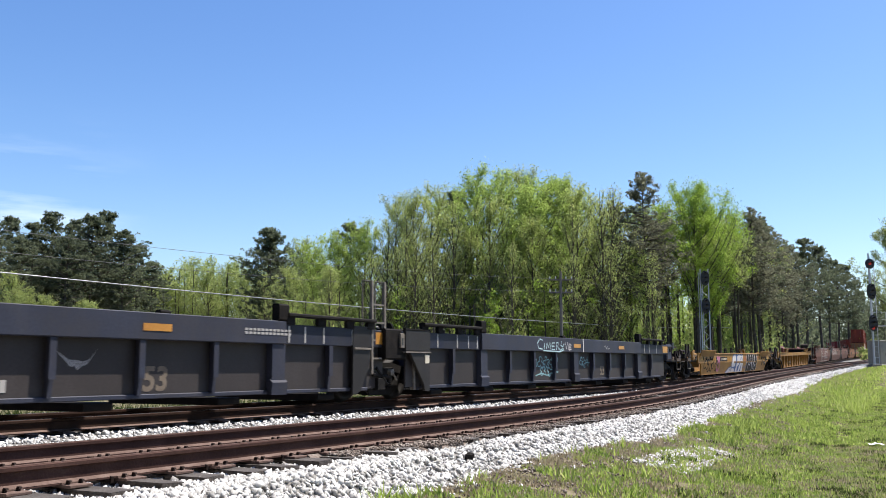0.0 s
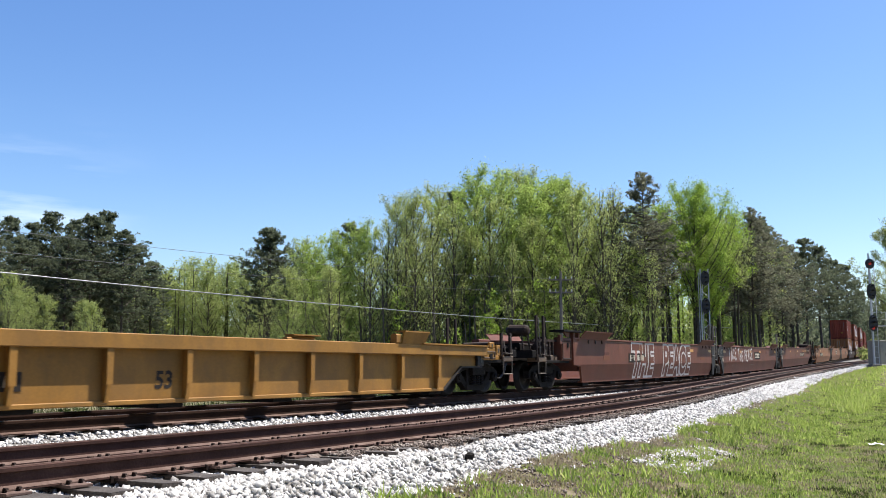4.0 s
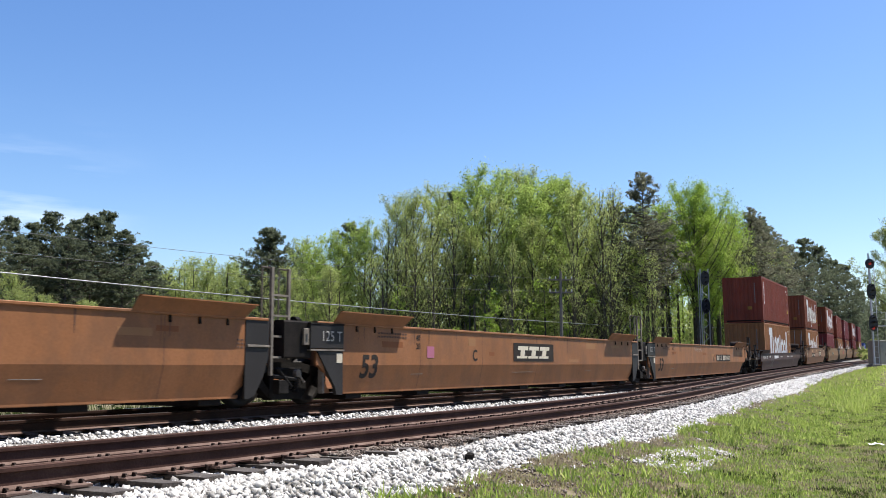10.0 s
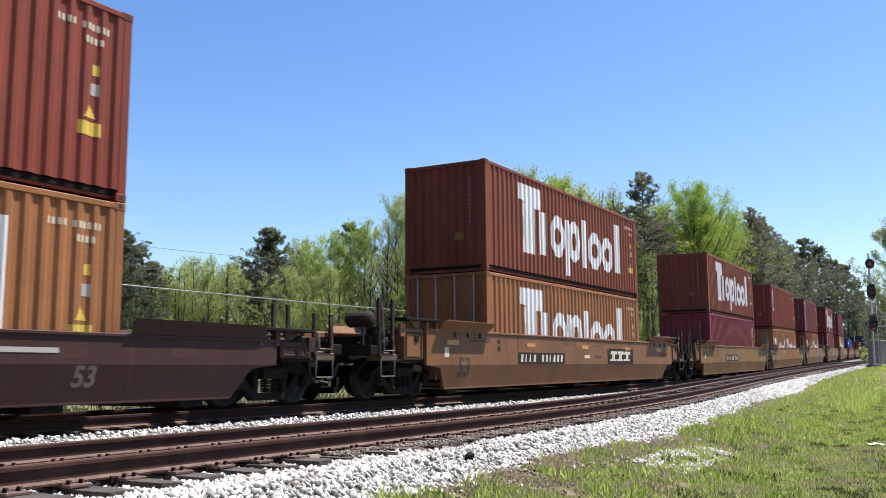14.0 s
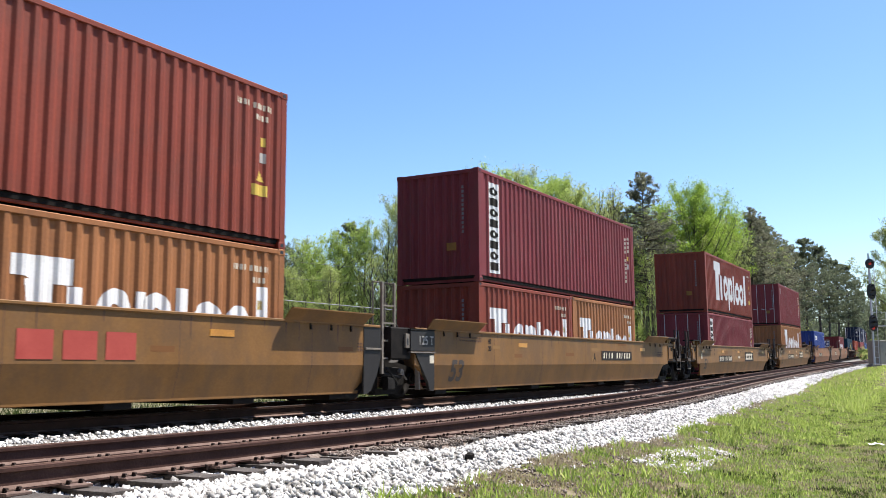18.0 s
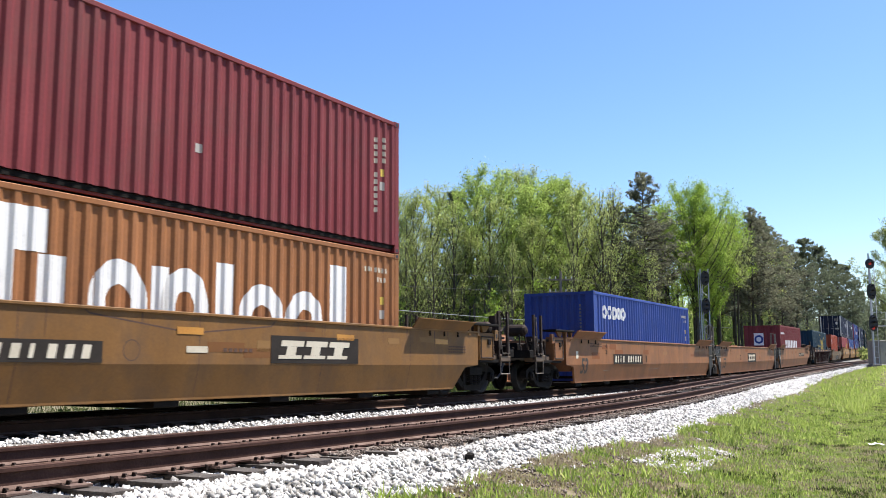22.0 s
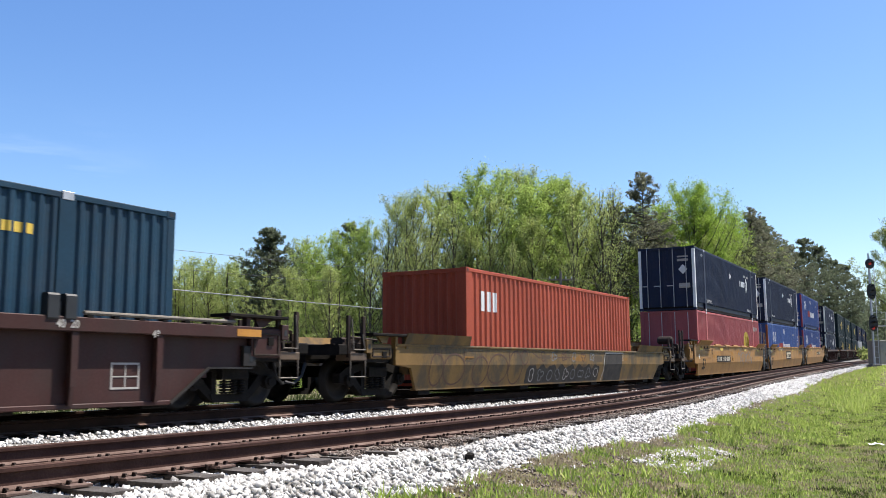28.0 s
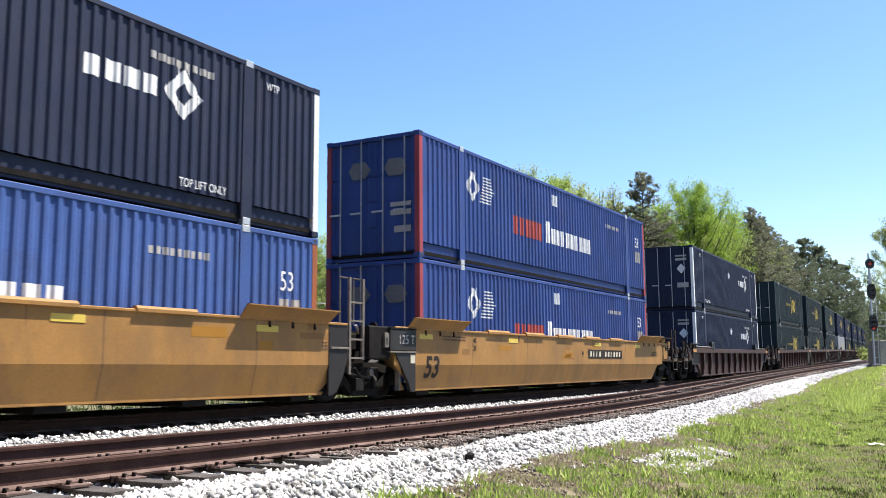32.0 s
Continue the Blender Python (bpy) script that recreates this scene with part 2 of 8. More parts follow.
# ---- mesh helpers ----
class Geo:
    """Collects vertices and faces of one mesh."""

    def __init__(self):
        self.v, self.f = [], []

    def add(self, vs, fs):
        o = len(self.v)
        self.v.extend(vs)
        self.f.extend(tuple(i + o for i in f) for f in fs)
        return self

    def box(self, x0, x1, y0, y1, z0, z1, c=0.0):
        """A box, its long edges chamfered by c."""
        if c <= 0:
            v = [(x, y, z) for x in (x0, x1) for y in (y0, y1) for z in (z0, z1)]
            return self.add(v, [(0, 1, 3, 2), (4, 6, 7, 5), (0, 4, 5, 1), (2, 3, 7, 6), (0, 2, 6, 4), (1, 5, 7, 3)])
        ring = [(y0 + c, z0), (y1 - c, z0), (y1, z0 + c), (y1, z1 - c), (y1 - c, z1), (y0 + c, z1), (y0, z1 - c), (y0, z0 + c)]
        return self.prism(ring, x0, x1)

    def prism(self, ring, x0, x1, axis="x"):
        """A closed outline of (a, b) pairs swept along an axis. x: (y, z); y: (x, z); z: (x, y)."""
        n = len(ring)
        if axis == "x":
            v = [(x0, a, b) for a, b in ring] + [(x1, a, b) for a, b in ring]
        elif axis == "y":
            v = [(a, x0, b) for a, b in ring] + [(a, x1, b) for a, b in ring]
        else:
            v = [(a, b, x0) for a, b in ring] + [(a, b, x1) for a, b in ring]
        f = [(i, (i + 1) % n, n + (i + 1) % n, n + i) for i in range(n)]
        return self.add(v, f + [tuple(range(n - 1, -1, -1)), tuple(range(n, 2 * n))])

    def rod(self, a, b, r, r2=None, n=8):
        """A round bar from a to b."""
        a, b = Vector(a), Vector(b)
        r2 = r if r2 is None else r2
        d = (b - a).normalized()
        u = d.orthogonal().normalized()
        w = d.cross(u)
        ring = [u * math.cos(2 * math.pi * i / n) + w * math.sin(2 * math.pi * i / n) for i in range(n)]
        v = [tuple(a + q * r) for q in ring] + [tuple(b + q * r2) for q in ring]
        f = [(i, (i + 1) % n, n + (i + 1) % n, n + i) for i in range(n)]
        return self.add(v, f + [tuple(range(n - 1, -1, -1)), tuple(range(n, 2 * n))])

    def lathe(self, prof, centre, axis="y", n=20):
        """(radius, offset) pairs turned about an axis through centre."""
        cx, cy, cz = centre
        m = len(prof)
        v = []
        for i in range(n):
            c, s = math.cos(2 * math.pi * i / n), math.sin(2 * math.pi * i / n)
            for r, o in prof:
                v.append((cx + r * c, cy + o, cz + r * s) if axis == "y" else (cx + r * c, cy + r * s, cz + o))
        f = [(i * m + j, i * m + j + 1, ((i + 1) % n) * m + j + 1, ((i + 1) % n) * m + j) for i in range(n) for j in range(m - 1)]
        return self.add(v, f)

    def mesh(self, name, mat, smooth=False):
        me = bpy.data.meshes.new(name)
        me.from_pydata(self.v, [], self.f)
        bm = bmesh.new()
        bm.from_mesh(me)
        bmesh.ops.recalc_face_normals(bm, faces=bm.faces)
        bm.to_mesh(me)
        bm.free()
        if smooth:
            me.shade_smooth()
        me.materials.append(mat)
        return me


def part(name, geo, mat, parent=None, label="", smooth=False):
    me = geo if isinstance(geo, bpy.types.Mesh) else geo.mesh(name, mat, smooth)
    ob = new(name, me)
    ob.parent = parent
    return tagged(ob, label)


def tube(points, r, n=6):
    """One round cable through a row of points."""
    p = [Vector(q) for q in points]
    v = []
    for i, q in enumerate(p):
        d = (p[min(i + 1, len(p) - 1)] - p[max(i - 1, 0)]).normalized()
        u = d.cross(Vector((0, 0, 1)))
        u = u.normalized() if u.length > 1e-4 else Vector((1, 0, 0))
        w = d.cross(u)
        v += [tuple(q + (u * math.cos(6.2832 * k / n) + w * math.sin(6.2832 * k / n)) * r) for k in range(n)]
    f = [(i * n + k, i * n + (k + 1) % n, (i + 1) * n + (k + 1) % n, (i + 1) * n + k) for i in range(len(p) - 1) for k in range(n)]
    return Geo().add(v, f)


def thing(name, label, category, group="", kind=""):
    ob = new(name)
    ob.empty_display_size = 0.3
    return tagged(ob, label, category, group, kind)


def soup(name, verts, faces, mat):
    """A mesh from arrays, without mending its normals."""
    me = bpy.data.meshes.new(name)
    verts, faces = np.asarray(verts, np.float32), np.asarray(faces, np.int32)
    k = faces.shape[1]
    me.vertices.add(len(verts))
    me.vertices.foreach_set("co", verts.ravel())
    me.loops.add(faces.size)
    me.loops.foreach_set("vertex_index", faces.ravel())
    me.polygons.add(len(faces))
    me.polygons.foreach_set("loop_start", np.arange(0, faces.size, k, dtype=np.int32))
    me.update(calc_edges=True)
    me.validate()
    me.materials.append(mat)
    return me


# ---- the line of the two tracks ----
STEP = np.arange(-700.0, 900.0, 1.0)
KNOTS = [-12, 0, 12, 25, 45, 80, 130, 200, 240, 420, 460]
RISE_AT = [-10, 10, 35, 70, 120, 200]


def lay(bends, turn, y0, rises):
    """A track from its bends at the knots, its heading and place at the origin, and its heights: rows of x, y, heading and height, metre by metre."""
    kk = np.interp(STEP, KNOTS, bends)
    th = np.concatenate([[0], np.cumsum((kk[1:] + kk[:-1]) / 2)])
    th += turn - np.interp(0, STEP, th)
    x = np.concatenate([[0], np.cumsum((np.sin(th)[1:] + np.sin(th)[:-1]) / 2)])
    y = np.concatenate([[0], np.cumsum((np.cos(th)[1:] + np.cos(th)[:-1]) / 2)])
    bell = np.hanning(27)[1:-1] / np.hanning(27).sum()
    z = np.convolve(np.interp(np.arange(-712.0, 912.0, 1.0), RISE_AT, rises), bell, "valid")[:len(STEP)]
    return x - np.interp(0, STEP, x), y + y0 - np.interp(0, STEP, y), th, z


FAR_LINE = lay([0.00133, -0.00147, -0.00266, 0.00011, -0.00094, -0.00037, 0.00023, -0.00008, -0.004, -0.004, 0], 0.5314, 23.797, [0.106, 0.186, 0.456, 1.131, 2.013, 3.195])
NEAR_LINE = lay([-0.00072, -0.00504, 0.00028, 0.002, 0.00007, -0.00119, 0.00022, -0.00062, -0.004, -0.004, 0], 0.4895, 13.829, [0.116, 0.099, 0.601, 1.263, 1.762, 3.1])
WOOD_LINE = lay([0] * 11, 0.474, 14.0, [0.06, 0.0, 0.354, 0.842, 1.321, 1.819])   # the lie of the land behind the tracks
NEAR_UP = 0.0


def rise(s):
    return float(np.interp(s, STEP, NEAR_LINE[3]))


def on_line(line, s, side=0.0, up=0.0):
    """A point of a track: s metres along it, side metres to its right, up metres over its rail heads."""
    x, y, th, z = (float(np.interp(s, STEP, a)) for a in line)
    return Vector((x + side * math.cos(th), y - side * math.sin(th), z + up))


def line_pose(line, s, up=0.0, side=0.0):
    """A pose on a track: x runs along it and away from the camera, y to its left."""
    th = float(np.interp(s, STEP, line[2]))
    return Matrix.Translation(on_line(line, s, side, up)) @ Matrix.Rotation(math.pi / 2 - th, 4, "Z")


# ---- ground ----
NEAR_ROWS = [tuple(float(q) for q in row) for row in zip(*NEAR_LINE)]
WOOD_RISE = [float(q) for q in WOOD_LINE[3]]


def beside(x, y):
    """How far along the near track a place lies, and how far to its right."""
    s = x * math.sin(0.4895) + (y - 13.829) * math.cos(0.4895)
    for _ in range(3):
        i = max(0, min(len(NEAR_ROWS) - 1, int(round(s)) + 700))
        px, py, th, _z = NEAR_ROWS[i]
        s = i - 700 + (x - px) * math.sin(th) + (y - py) * math.cos(th)
    return s, (x - px) * math.cos(th) - (y - py) * math.sin(th)


def along(table, s):
    i = max(0, min(len(table) - 2, int(s + 700)))
    f = max(0.0, min(1.0, s + 700 - i))
    return table[i] * (1 - f) + table[i + 1] * f


NEAR_RISE = [row[3] for row in NEAR_ROWS]


def ground_height(x, y):
    s, u = beside(x, y)
    back = max(0.0, min(1.0, (-7.0 - u) / 8.0))
    z = along(NEAR_RISE, s) * (1 - back) + along(WOOD_RISE, s) * back - 0.93 + 0.07 * back
    z += 0.10 * noise.noise(Vector((x * 0.11, y * 0.11, 0.3))) + 0.03 * noise.noise(Vector((x * 0.6, y * 0.6, 2.0)))
    if u > 0:
        z += 0.42 * max(0.0, min(1.0, (4.6 - u) / 2.6))
    if u > 1.5:
        z += max(0.0, min(0.62, (s - 24) * 0.021)) * min(1.0, (u - 1.5) / 2.0)
    if u < -10:
        z -= min(0.5, (-10 - u) * 0.05)
    return z


def build_ground():
    steps = [0, 2, 4] + [5 + 0.5 * k for k in range(60)] + list(range(35, 72, 1)) + [73, 76, 80, 85, 90, 95, 102, 116, 132, 150, 172, 200, 240, 300, 400, 600, 1000, 2000, 4000]
    n = 288
    v, f = [(0, 0, ground_height(0, 0))], []
    for r in steps[1:]:
        for i in range(n):
            a = 2 * math.pi * i / n
            x, y = r * math.sin(a), r * math.cos(a)
            v.append((x, y, ground_height(x, y)))
    for i in range(n):
        f.append((0, 1 + i, 1 + (i + 1) % n))
    for k in range(len(steps) - 2):
        a, b = 1 + k * n, 1 + (k + 1) * n
        for i in range(n):
            f.append((a + i, b + i, b + (i + 1) % n, a + (i + 1) % n))
    tagged(part("ground", Geo().add(v, f), M_GRASSY), "grassy verge with bare earth beside the railway", "ground", kind="structure")


build_ground()


def sweep(line, outline, places, up):
    """An open outline of (side, height) pairs swept along a track."""
    v, f, m = [], [], len(outline)
    for s in places:
        for a, b in outline:
            v.append(tuple(on_line(line, s, a, b + up)))
    for i in range(len(places) - 1):
        for j in range(m - 1):
            f.append((i * m + j, i * m + j + 1, (i + 1) * m + j + 1, (i + 1) * m + j))
    return Geo().add(v, f)


LONG = [-160, -80, -40] + list(range(-24, 60, 2)) + list(range(60, 200, 5)) + list(range(200, 420, 20))
tagged(part("ballast_bed", sweep(NEAR_LINE, [(-3.2, -0.62), (-1.9, -0.26), (-1.4, -0.245), (1.35, -0.25), (1.6, -0.27), (2.6, -0.80)], LONG, NEAR_UP), M_BALLAST), "bed of white crushed stone under the near track", "ballast", kind="structure")
tagged(part("ballast_bed", sweep(FAR_LINE, [(-3.6, -1.0), (-1.9, -0.26), (-1.4, -0.225), (1.4, -0.225), (1.9, -0.26), (3.0, -0.72)], LONG, 0), M_BALLAST), "bed of white crushed stone under the train's track", "ballast", kind="structure")

fines = Geo()
for i in range(210):
    q = -4.4 + i * 0.25
    out = 0.92 + 0.36 * max(0.0, min(1.0, (q + 4.4) / 1.2)) * (1 - 0.35 * max(0.0, min(1.0, (q - 6) / 10))) + 0.16 * noise.noise(Vector((q * 0.7, 3.0, 0))) + 0.1 * noise.noise(Vector((q * 2.3, 1.0, 0)))
    for k in range(6):
        a = 0.84 + max(0.03, out - 0.84) * k / 5
        fines.v.append(tuple(on_line(NEAR_LINE, q, a, NEAR_UP - 0.176 - 0.012 * k - 0.02 * (k == 5) + 0.012 * noise.noise(Vector((q * 3, a * 6, 0))))))
    if i:
        fines.f += [(6 * i - 6 + k, 6 * i - 5 + k, 6 * i + 1 + k, 6 * i + k) for k in range(5)]
tagged(part("dirt_strip", fines, M_DIRTY), "brown dirt and fines along the tie ends", "dirt", kind="structure")

RAIL = [(-0.075, -0.186), (-0.075, -0.176), (-0.012, -0.155), (-0.009, -0.05), (-0.036, -0.038), (-0.037, -0.008), (-0.028, 0.0), (0.028, 0.0), (0.037, -0.008), (0.036, -0.038), (0.009, -0.05), (0.012, -0.155), (0.075, -0.176), (0.075, -0.186)]


def build_track(line, up, name, label, head, steel, tall=1.0):
    track = thing(name, label, "railway track", kind="structure")
    for side in (-0.755, 0.755):
        outline = [(side + a, b * tall) for a, b in RAIL]
        rail = part("rail", sweep(line, outline + outline[:1], LONG, up), steel, track)
        part("rail_foot", sweep(line, [(side + 0.016, -0.150 * tall), (side + 0.074, -0.171 * tall)], LONG, up + 0.001), M_PLATE, rail, "dusty brown foot of the rail")
        part("railhead", sweep(line, [(side - 0.026, 0.002), (side + 0.026, 0.002)], LONG, up), head, rail, "worn running surface of the rail")
    return track


near_track = build_track(NEAR_LINE, NEAR_UP, "railway_track", "rusty rails spiked to dark wooden ties in white ballast", M_RAILTOP, M_RAIL, 0.87)
far_track = build_track(FAR_LINE, 0.0, "railway_track", "rusty rails on dark wooden ties under the passing train", M_TREAD, M_RAIL_SHADED)


# ---- the train: running gear ----
DROP = 0.06   # how far the bodies have settled on their springs


def wheel_mesh():
    g = Geo().lathe([(0.06, -0.09), (0.14, -0.085), (0.16, -0.02), (0.30, -0.015), (0.34, -0.06), (0.415, -0.065), (0.42, 0.04), (0.45, 0.05), (0.45, 0.075), (0.34, 0.075), (0.3, 0.02), (0.16, 0.03), (0.1, 0.07)], (0, 0, 0), "y", 24)
    return g.mesh("wheel", M_WHEEL, True)


WHEEL = wheel_mesh()


def sideframe_mesh():
    """A cast truck side: top and bottom members, two columns and sloping arms round the windows."""
    g = Geo().prism([(-1.18, 0.40), (-1.18, 0.58), (-0.95, 0.70), (-0.42, 0.80), (0.42, 0.80), (0.95, 0.70), (1.18, 0.58), (1.18, 0.40), (0.98, 0.36), (0.86, 0.54), (0.36, 0.66), (-0.36, 0.66), (-0.86, 0.54), (-0.98, 0.36)], -0.09, 0.09, "y")
    g.prism([(-0.42, 0.13), (0.42, 0.13), (0.48, 0.26), (-0.48, 0.26)], -0.10, 0.10, "y")
    for k in (-1, 1):
        g.prism([(k * 0.42, 0.13), (k * 0.80, 0.42), (k * 0.90, 0.56), (k * 0.72, 0.58), (k * 0.40, 0.27)], -0.08, 0.08, "y")
        g.prism([(k * 0.33, 0.22), (k * 0.44, 0.22), (k * 0.44, 0.70), (k * 0.33, 0.70)], -0.085, 0.085, "y")
        g.lathe([(0.0, -0.20), (0.07, -0.20), (0.075, -0.17), (0.125, -0.16), (0.125, -0.08), (0.0, -0.08)], (k * 0.915, 0, 0.45), "y", 12)
    return g.mesh("side_frame", M_SPRING)


SIDEFRAME = sideframe_mesh()


def spring_mesh():
    g = Geo()
    for k in range(5):
        g.lathe([(0.07, 0.0), (0.085, 0.018), (0.07, 0.036), (0.05, 0.018), (0.07, 0.0)], (0, -0.13, 0.27 + k * 0.045), "z", 10)
        g.box(-0.02, 0.02, -0.15, -0.11, 0.30 + k * 0.045, 0.325 + k * 0.045)
    return g.mesh("spring", M_SPRING)


SPRING = spring_mesh()
SPRING_SEAT = Geo().box(-0.32, 0.32, -0.2, 0.2, 0.50, 0.70, 0.02).mesh("spring_seat", M_SPRING)
BOLSTER = Geo().box(-0.22, 0.22, -0.95, 0.95, 0.5, 0.74, 0.03).mesh("bolster", M_STEEL)


def add_truck(car, x):
    """A two-axle truck under a car: sub-parts hang one level deeper."""
    bol = part("truck", BOLSTER, None, car, "sooty two-axle truck with coil springs")
    bol.location = (x, 0, DROP)
    for sy in (-1, 1):
        fr = part("side_frame", SIDEFRAME, None, bol)
        fr.matrix_basis = pose(0, sy * 0.98, 0, 0, 0, 0 if sy < 0 else 180)
        sp = part("spring_seat", SPRING_SEAT, None, bol)
        sp.matrix_basis = pose(0, sy * 0.98, 0, 0, 0, 0 if sy < 0 else 180)
        for x in (-0.2, 0.0, 0.2):
            sp = part("spring", SPRING, None, bol)
            sp.matrix_basis = pose(x, sy * 0.98, 0, 0, 0, 0 if sy < 0 else 180)
        for dx in (-0.915, 0.915):
            w = part("wheel", WHEEL, None, bol)
            w.matrix_basis = pose(dx, sy * 0.76, 0.452, 0, 0, 0 if sy < 0 else 180)


def lettering(text, size, x, z, y, mat, parent, name="lettering", label="", slant=0.0, wide=1.0, off=0.004, outline=0.0, bold=0.0):
    """Writing on a wall that faces the camera side (-y); x is its left end, z its foot."""
    cu = bpy.data.curves.new("letters", "FONT")
    cu.body, cu.size, cu.shear, cu.offset = text, size, slant, bold
    if outline:
        cu.fill_mode, cu.bevel_depth, cu.bevel_resolution = "NONE", outline, 0
    tmp = bpy.data.objects.new("letters", cu)
    scene.collection.objects.link(tmp)
    me = bpy.data.meshes.new_from_object(tmp)
    bpy.data.objects.remove(tmp)
    me.transform(Matrix.Translation((x, y - off, z)) @ Matrix.Rotation(math.pi / 2, 4, "X") @ Matrix.Diagonal((wide, 1, 0.05 if outline else 1, 1)))
    me.materials.clear()
    me.materials.append(mat)
    ob = new(name, me)
    ob.parent = parent
    return tagged(ob, label)


def bars(rows, y, mat, parent, name="marking", label="", off=0.004):
    """Plain bars on a wall facing the camera side: rows of (x0, x1, z0, z1)."""
    g = Geo()
    for x0, x1, z0, z1 in rows:
        g.box(x0, x1, y - off, y - off + 0.003, z0, z1)
    return part(name, g, mat, parent, label)


# ---- paint of the cars and boxes ----
P_TTX = paint("faded_orange_paint", (0.245, 0.102, 0.040), 0.4, (0.12, 0.066, 0.04), worn=(0.44, 0.60))
P_RED = paint("rust_red_paint", (0.131, 0.0447, 0.0262), 0.35, (0.077, 0.0385, 0.027), worn=(0.44, 0.60))
P_BRONZE = paint("brown_yellow_paint", (0.193, 0.0939, 0.0277), 0.45, (0.0924, 0.0577, 0.0347), worn=(0.44, 0.60))
P_BROWNOR = paint("red_brown_orange_paint", (0.185, 0.082, 0.035), 0.4, (0.11, 0.065, 0.04), worn=(0.44, 0.60))
P_YELLOW = paint("yellow_paint", (0.285, 0.142, 0.03), 0.4, (0.115, 0.0693, 0.0308), worn=(0.44, 0.60))
P_BLUEGREY = paint("slate_blue_paint", (0.030, 0.033, 0.050), 0.35, (0.05, 0.042, 0.038), worn=(0.44, 0.60))
P_DUST = paint("dusty_grey_panel_paint", (0.040, 0.033, 0.031), 0.5, (0.035, 0.03, 0.028), worn=(0.44, 0.60))
P_SLATEDARK = paint("dark_slate_paint", (0.016, 0.019, 0.034), 0.4, (0.03, 0.026, 0.024), worn=(0.44, 0.60))
P_ENDGREY = paint("sooty_grey_end_paint", (0.022, 0.0195, 0.0185), 0.5, (0.02, 0.017, 0.015), worn=(0.44, 0.60))
P_ENDTAN = paint("worn_tan_end_paint", (0.115, 0.078, 0.052), 0.5, (0.045, 0.035, 0.028), worn=(0.42, 0.60))
P_MAROON = paint("dark_maroon_paint", (0.0477, 0.0185, 0.0154), 0.4, (0.0385, 0.0308, 0.027), worn=(0.44, 0.60))
P_GOLD = paint("gold_yellow_paint", (0.33, 0.165, 0.045), 0.4, (0.16, 0.10, 0.05), worn=(0.44, 0.60))
P_OLD = paint("mottled_old_yellow_paint", (0.185, 0.108, 0.034), 0.9, (0.0693, 0.0539, 0.0347), worn=(0.44, 0.60))
C_BROWN = paint("brown_red_box_paint", (0.20, 0.040, 0.023), 0.3)
C_TAN = paint("orange_brown_box_paint", (0.285, 0.116, 0.043), 0.3)
C_BURGUNDY = paint("burgundy_box_paint", (0.18, 0.031, 0.035), 0.4, (0.13, 0.054, 0.044))
C_SEA = paint("royal_blue_box_paint", (0.027, 0.0616, 0.262), 0.3, (0.077, 0.0693, 0.0616))
C_RUST = paint("rust_brown_box_paint", (0.20, 0.052, 0.024), 0.3)
C_TEAL = paint("dark_teal_box_paint", (0.009, 0.038, 0.068), 0.2)
C_ORANGE = paint("orange_red_box_paint", (0.362, 0.0693, 0.0347), 0.2)
C_PINK = paint("faded_pink_red_box_paint", (0.354, 0.0886, 0.0886), 0.25, (0.193, 0.0924, 0.077))
C_NAVY = paint("dark_navy_box_paint", (0.012, 0.019, 0.046), 0.2)
C_FADEDBLUE = paint("faded_blue_box_paint", (0.048, 0.096, 0.27), 0.25)
C_PACER = paint("mid_blue_box_paint", (0.029, 0.062, 0.215), 0.25)
C_POST = paint("pinkish_red_post_paint", (0.33, 0.055, 0.065), 0.2)
C_RUSTPOST = paint("rust_orange_post_paint", (0.30, 0.095, 0.035), 0.3)
C_DARK = paint("very_dark_green_box_paint", (0.008, 0.021, 0.026), 0.2)
C_GREY = paint("light_grey_box_paint", (0.385, 0.385, 0.385), 0.2)


# ---- containers ----
def corrugation(L, pitch, depth, end):
    """Plan of one corrugated wall: (x, inset) pairs from end to end."""
    n = int((L - 2 * end) / pitch)
    x = (L - n * pitch) / 2
    pts = [(0, 0.0), (x, 0.0)]
    for _ in range(n):
        pts += [(x + pitch * 0.25, 0.0), (x + pitch * 0.46, depth), (x + pitch * 0.77, depth), (x + pitch * 0.98, 0.0)]
        x += pitch
    return pts + [(x, 0.0), (L, 0.0)]


def wall(pts, z0, z1, place):
    v = []
    for a, d in pts:
        v += [place(a, d, z0), place(a, d, z1)]
    return Geo().add(v, [(2 * i, 2 * i + 2, 2 * i + 3, 2 * i + 1) for i in range(len(pts) - 1)])


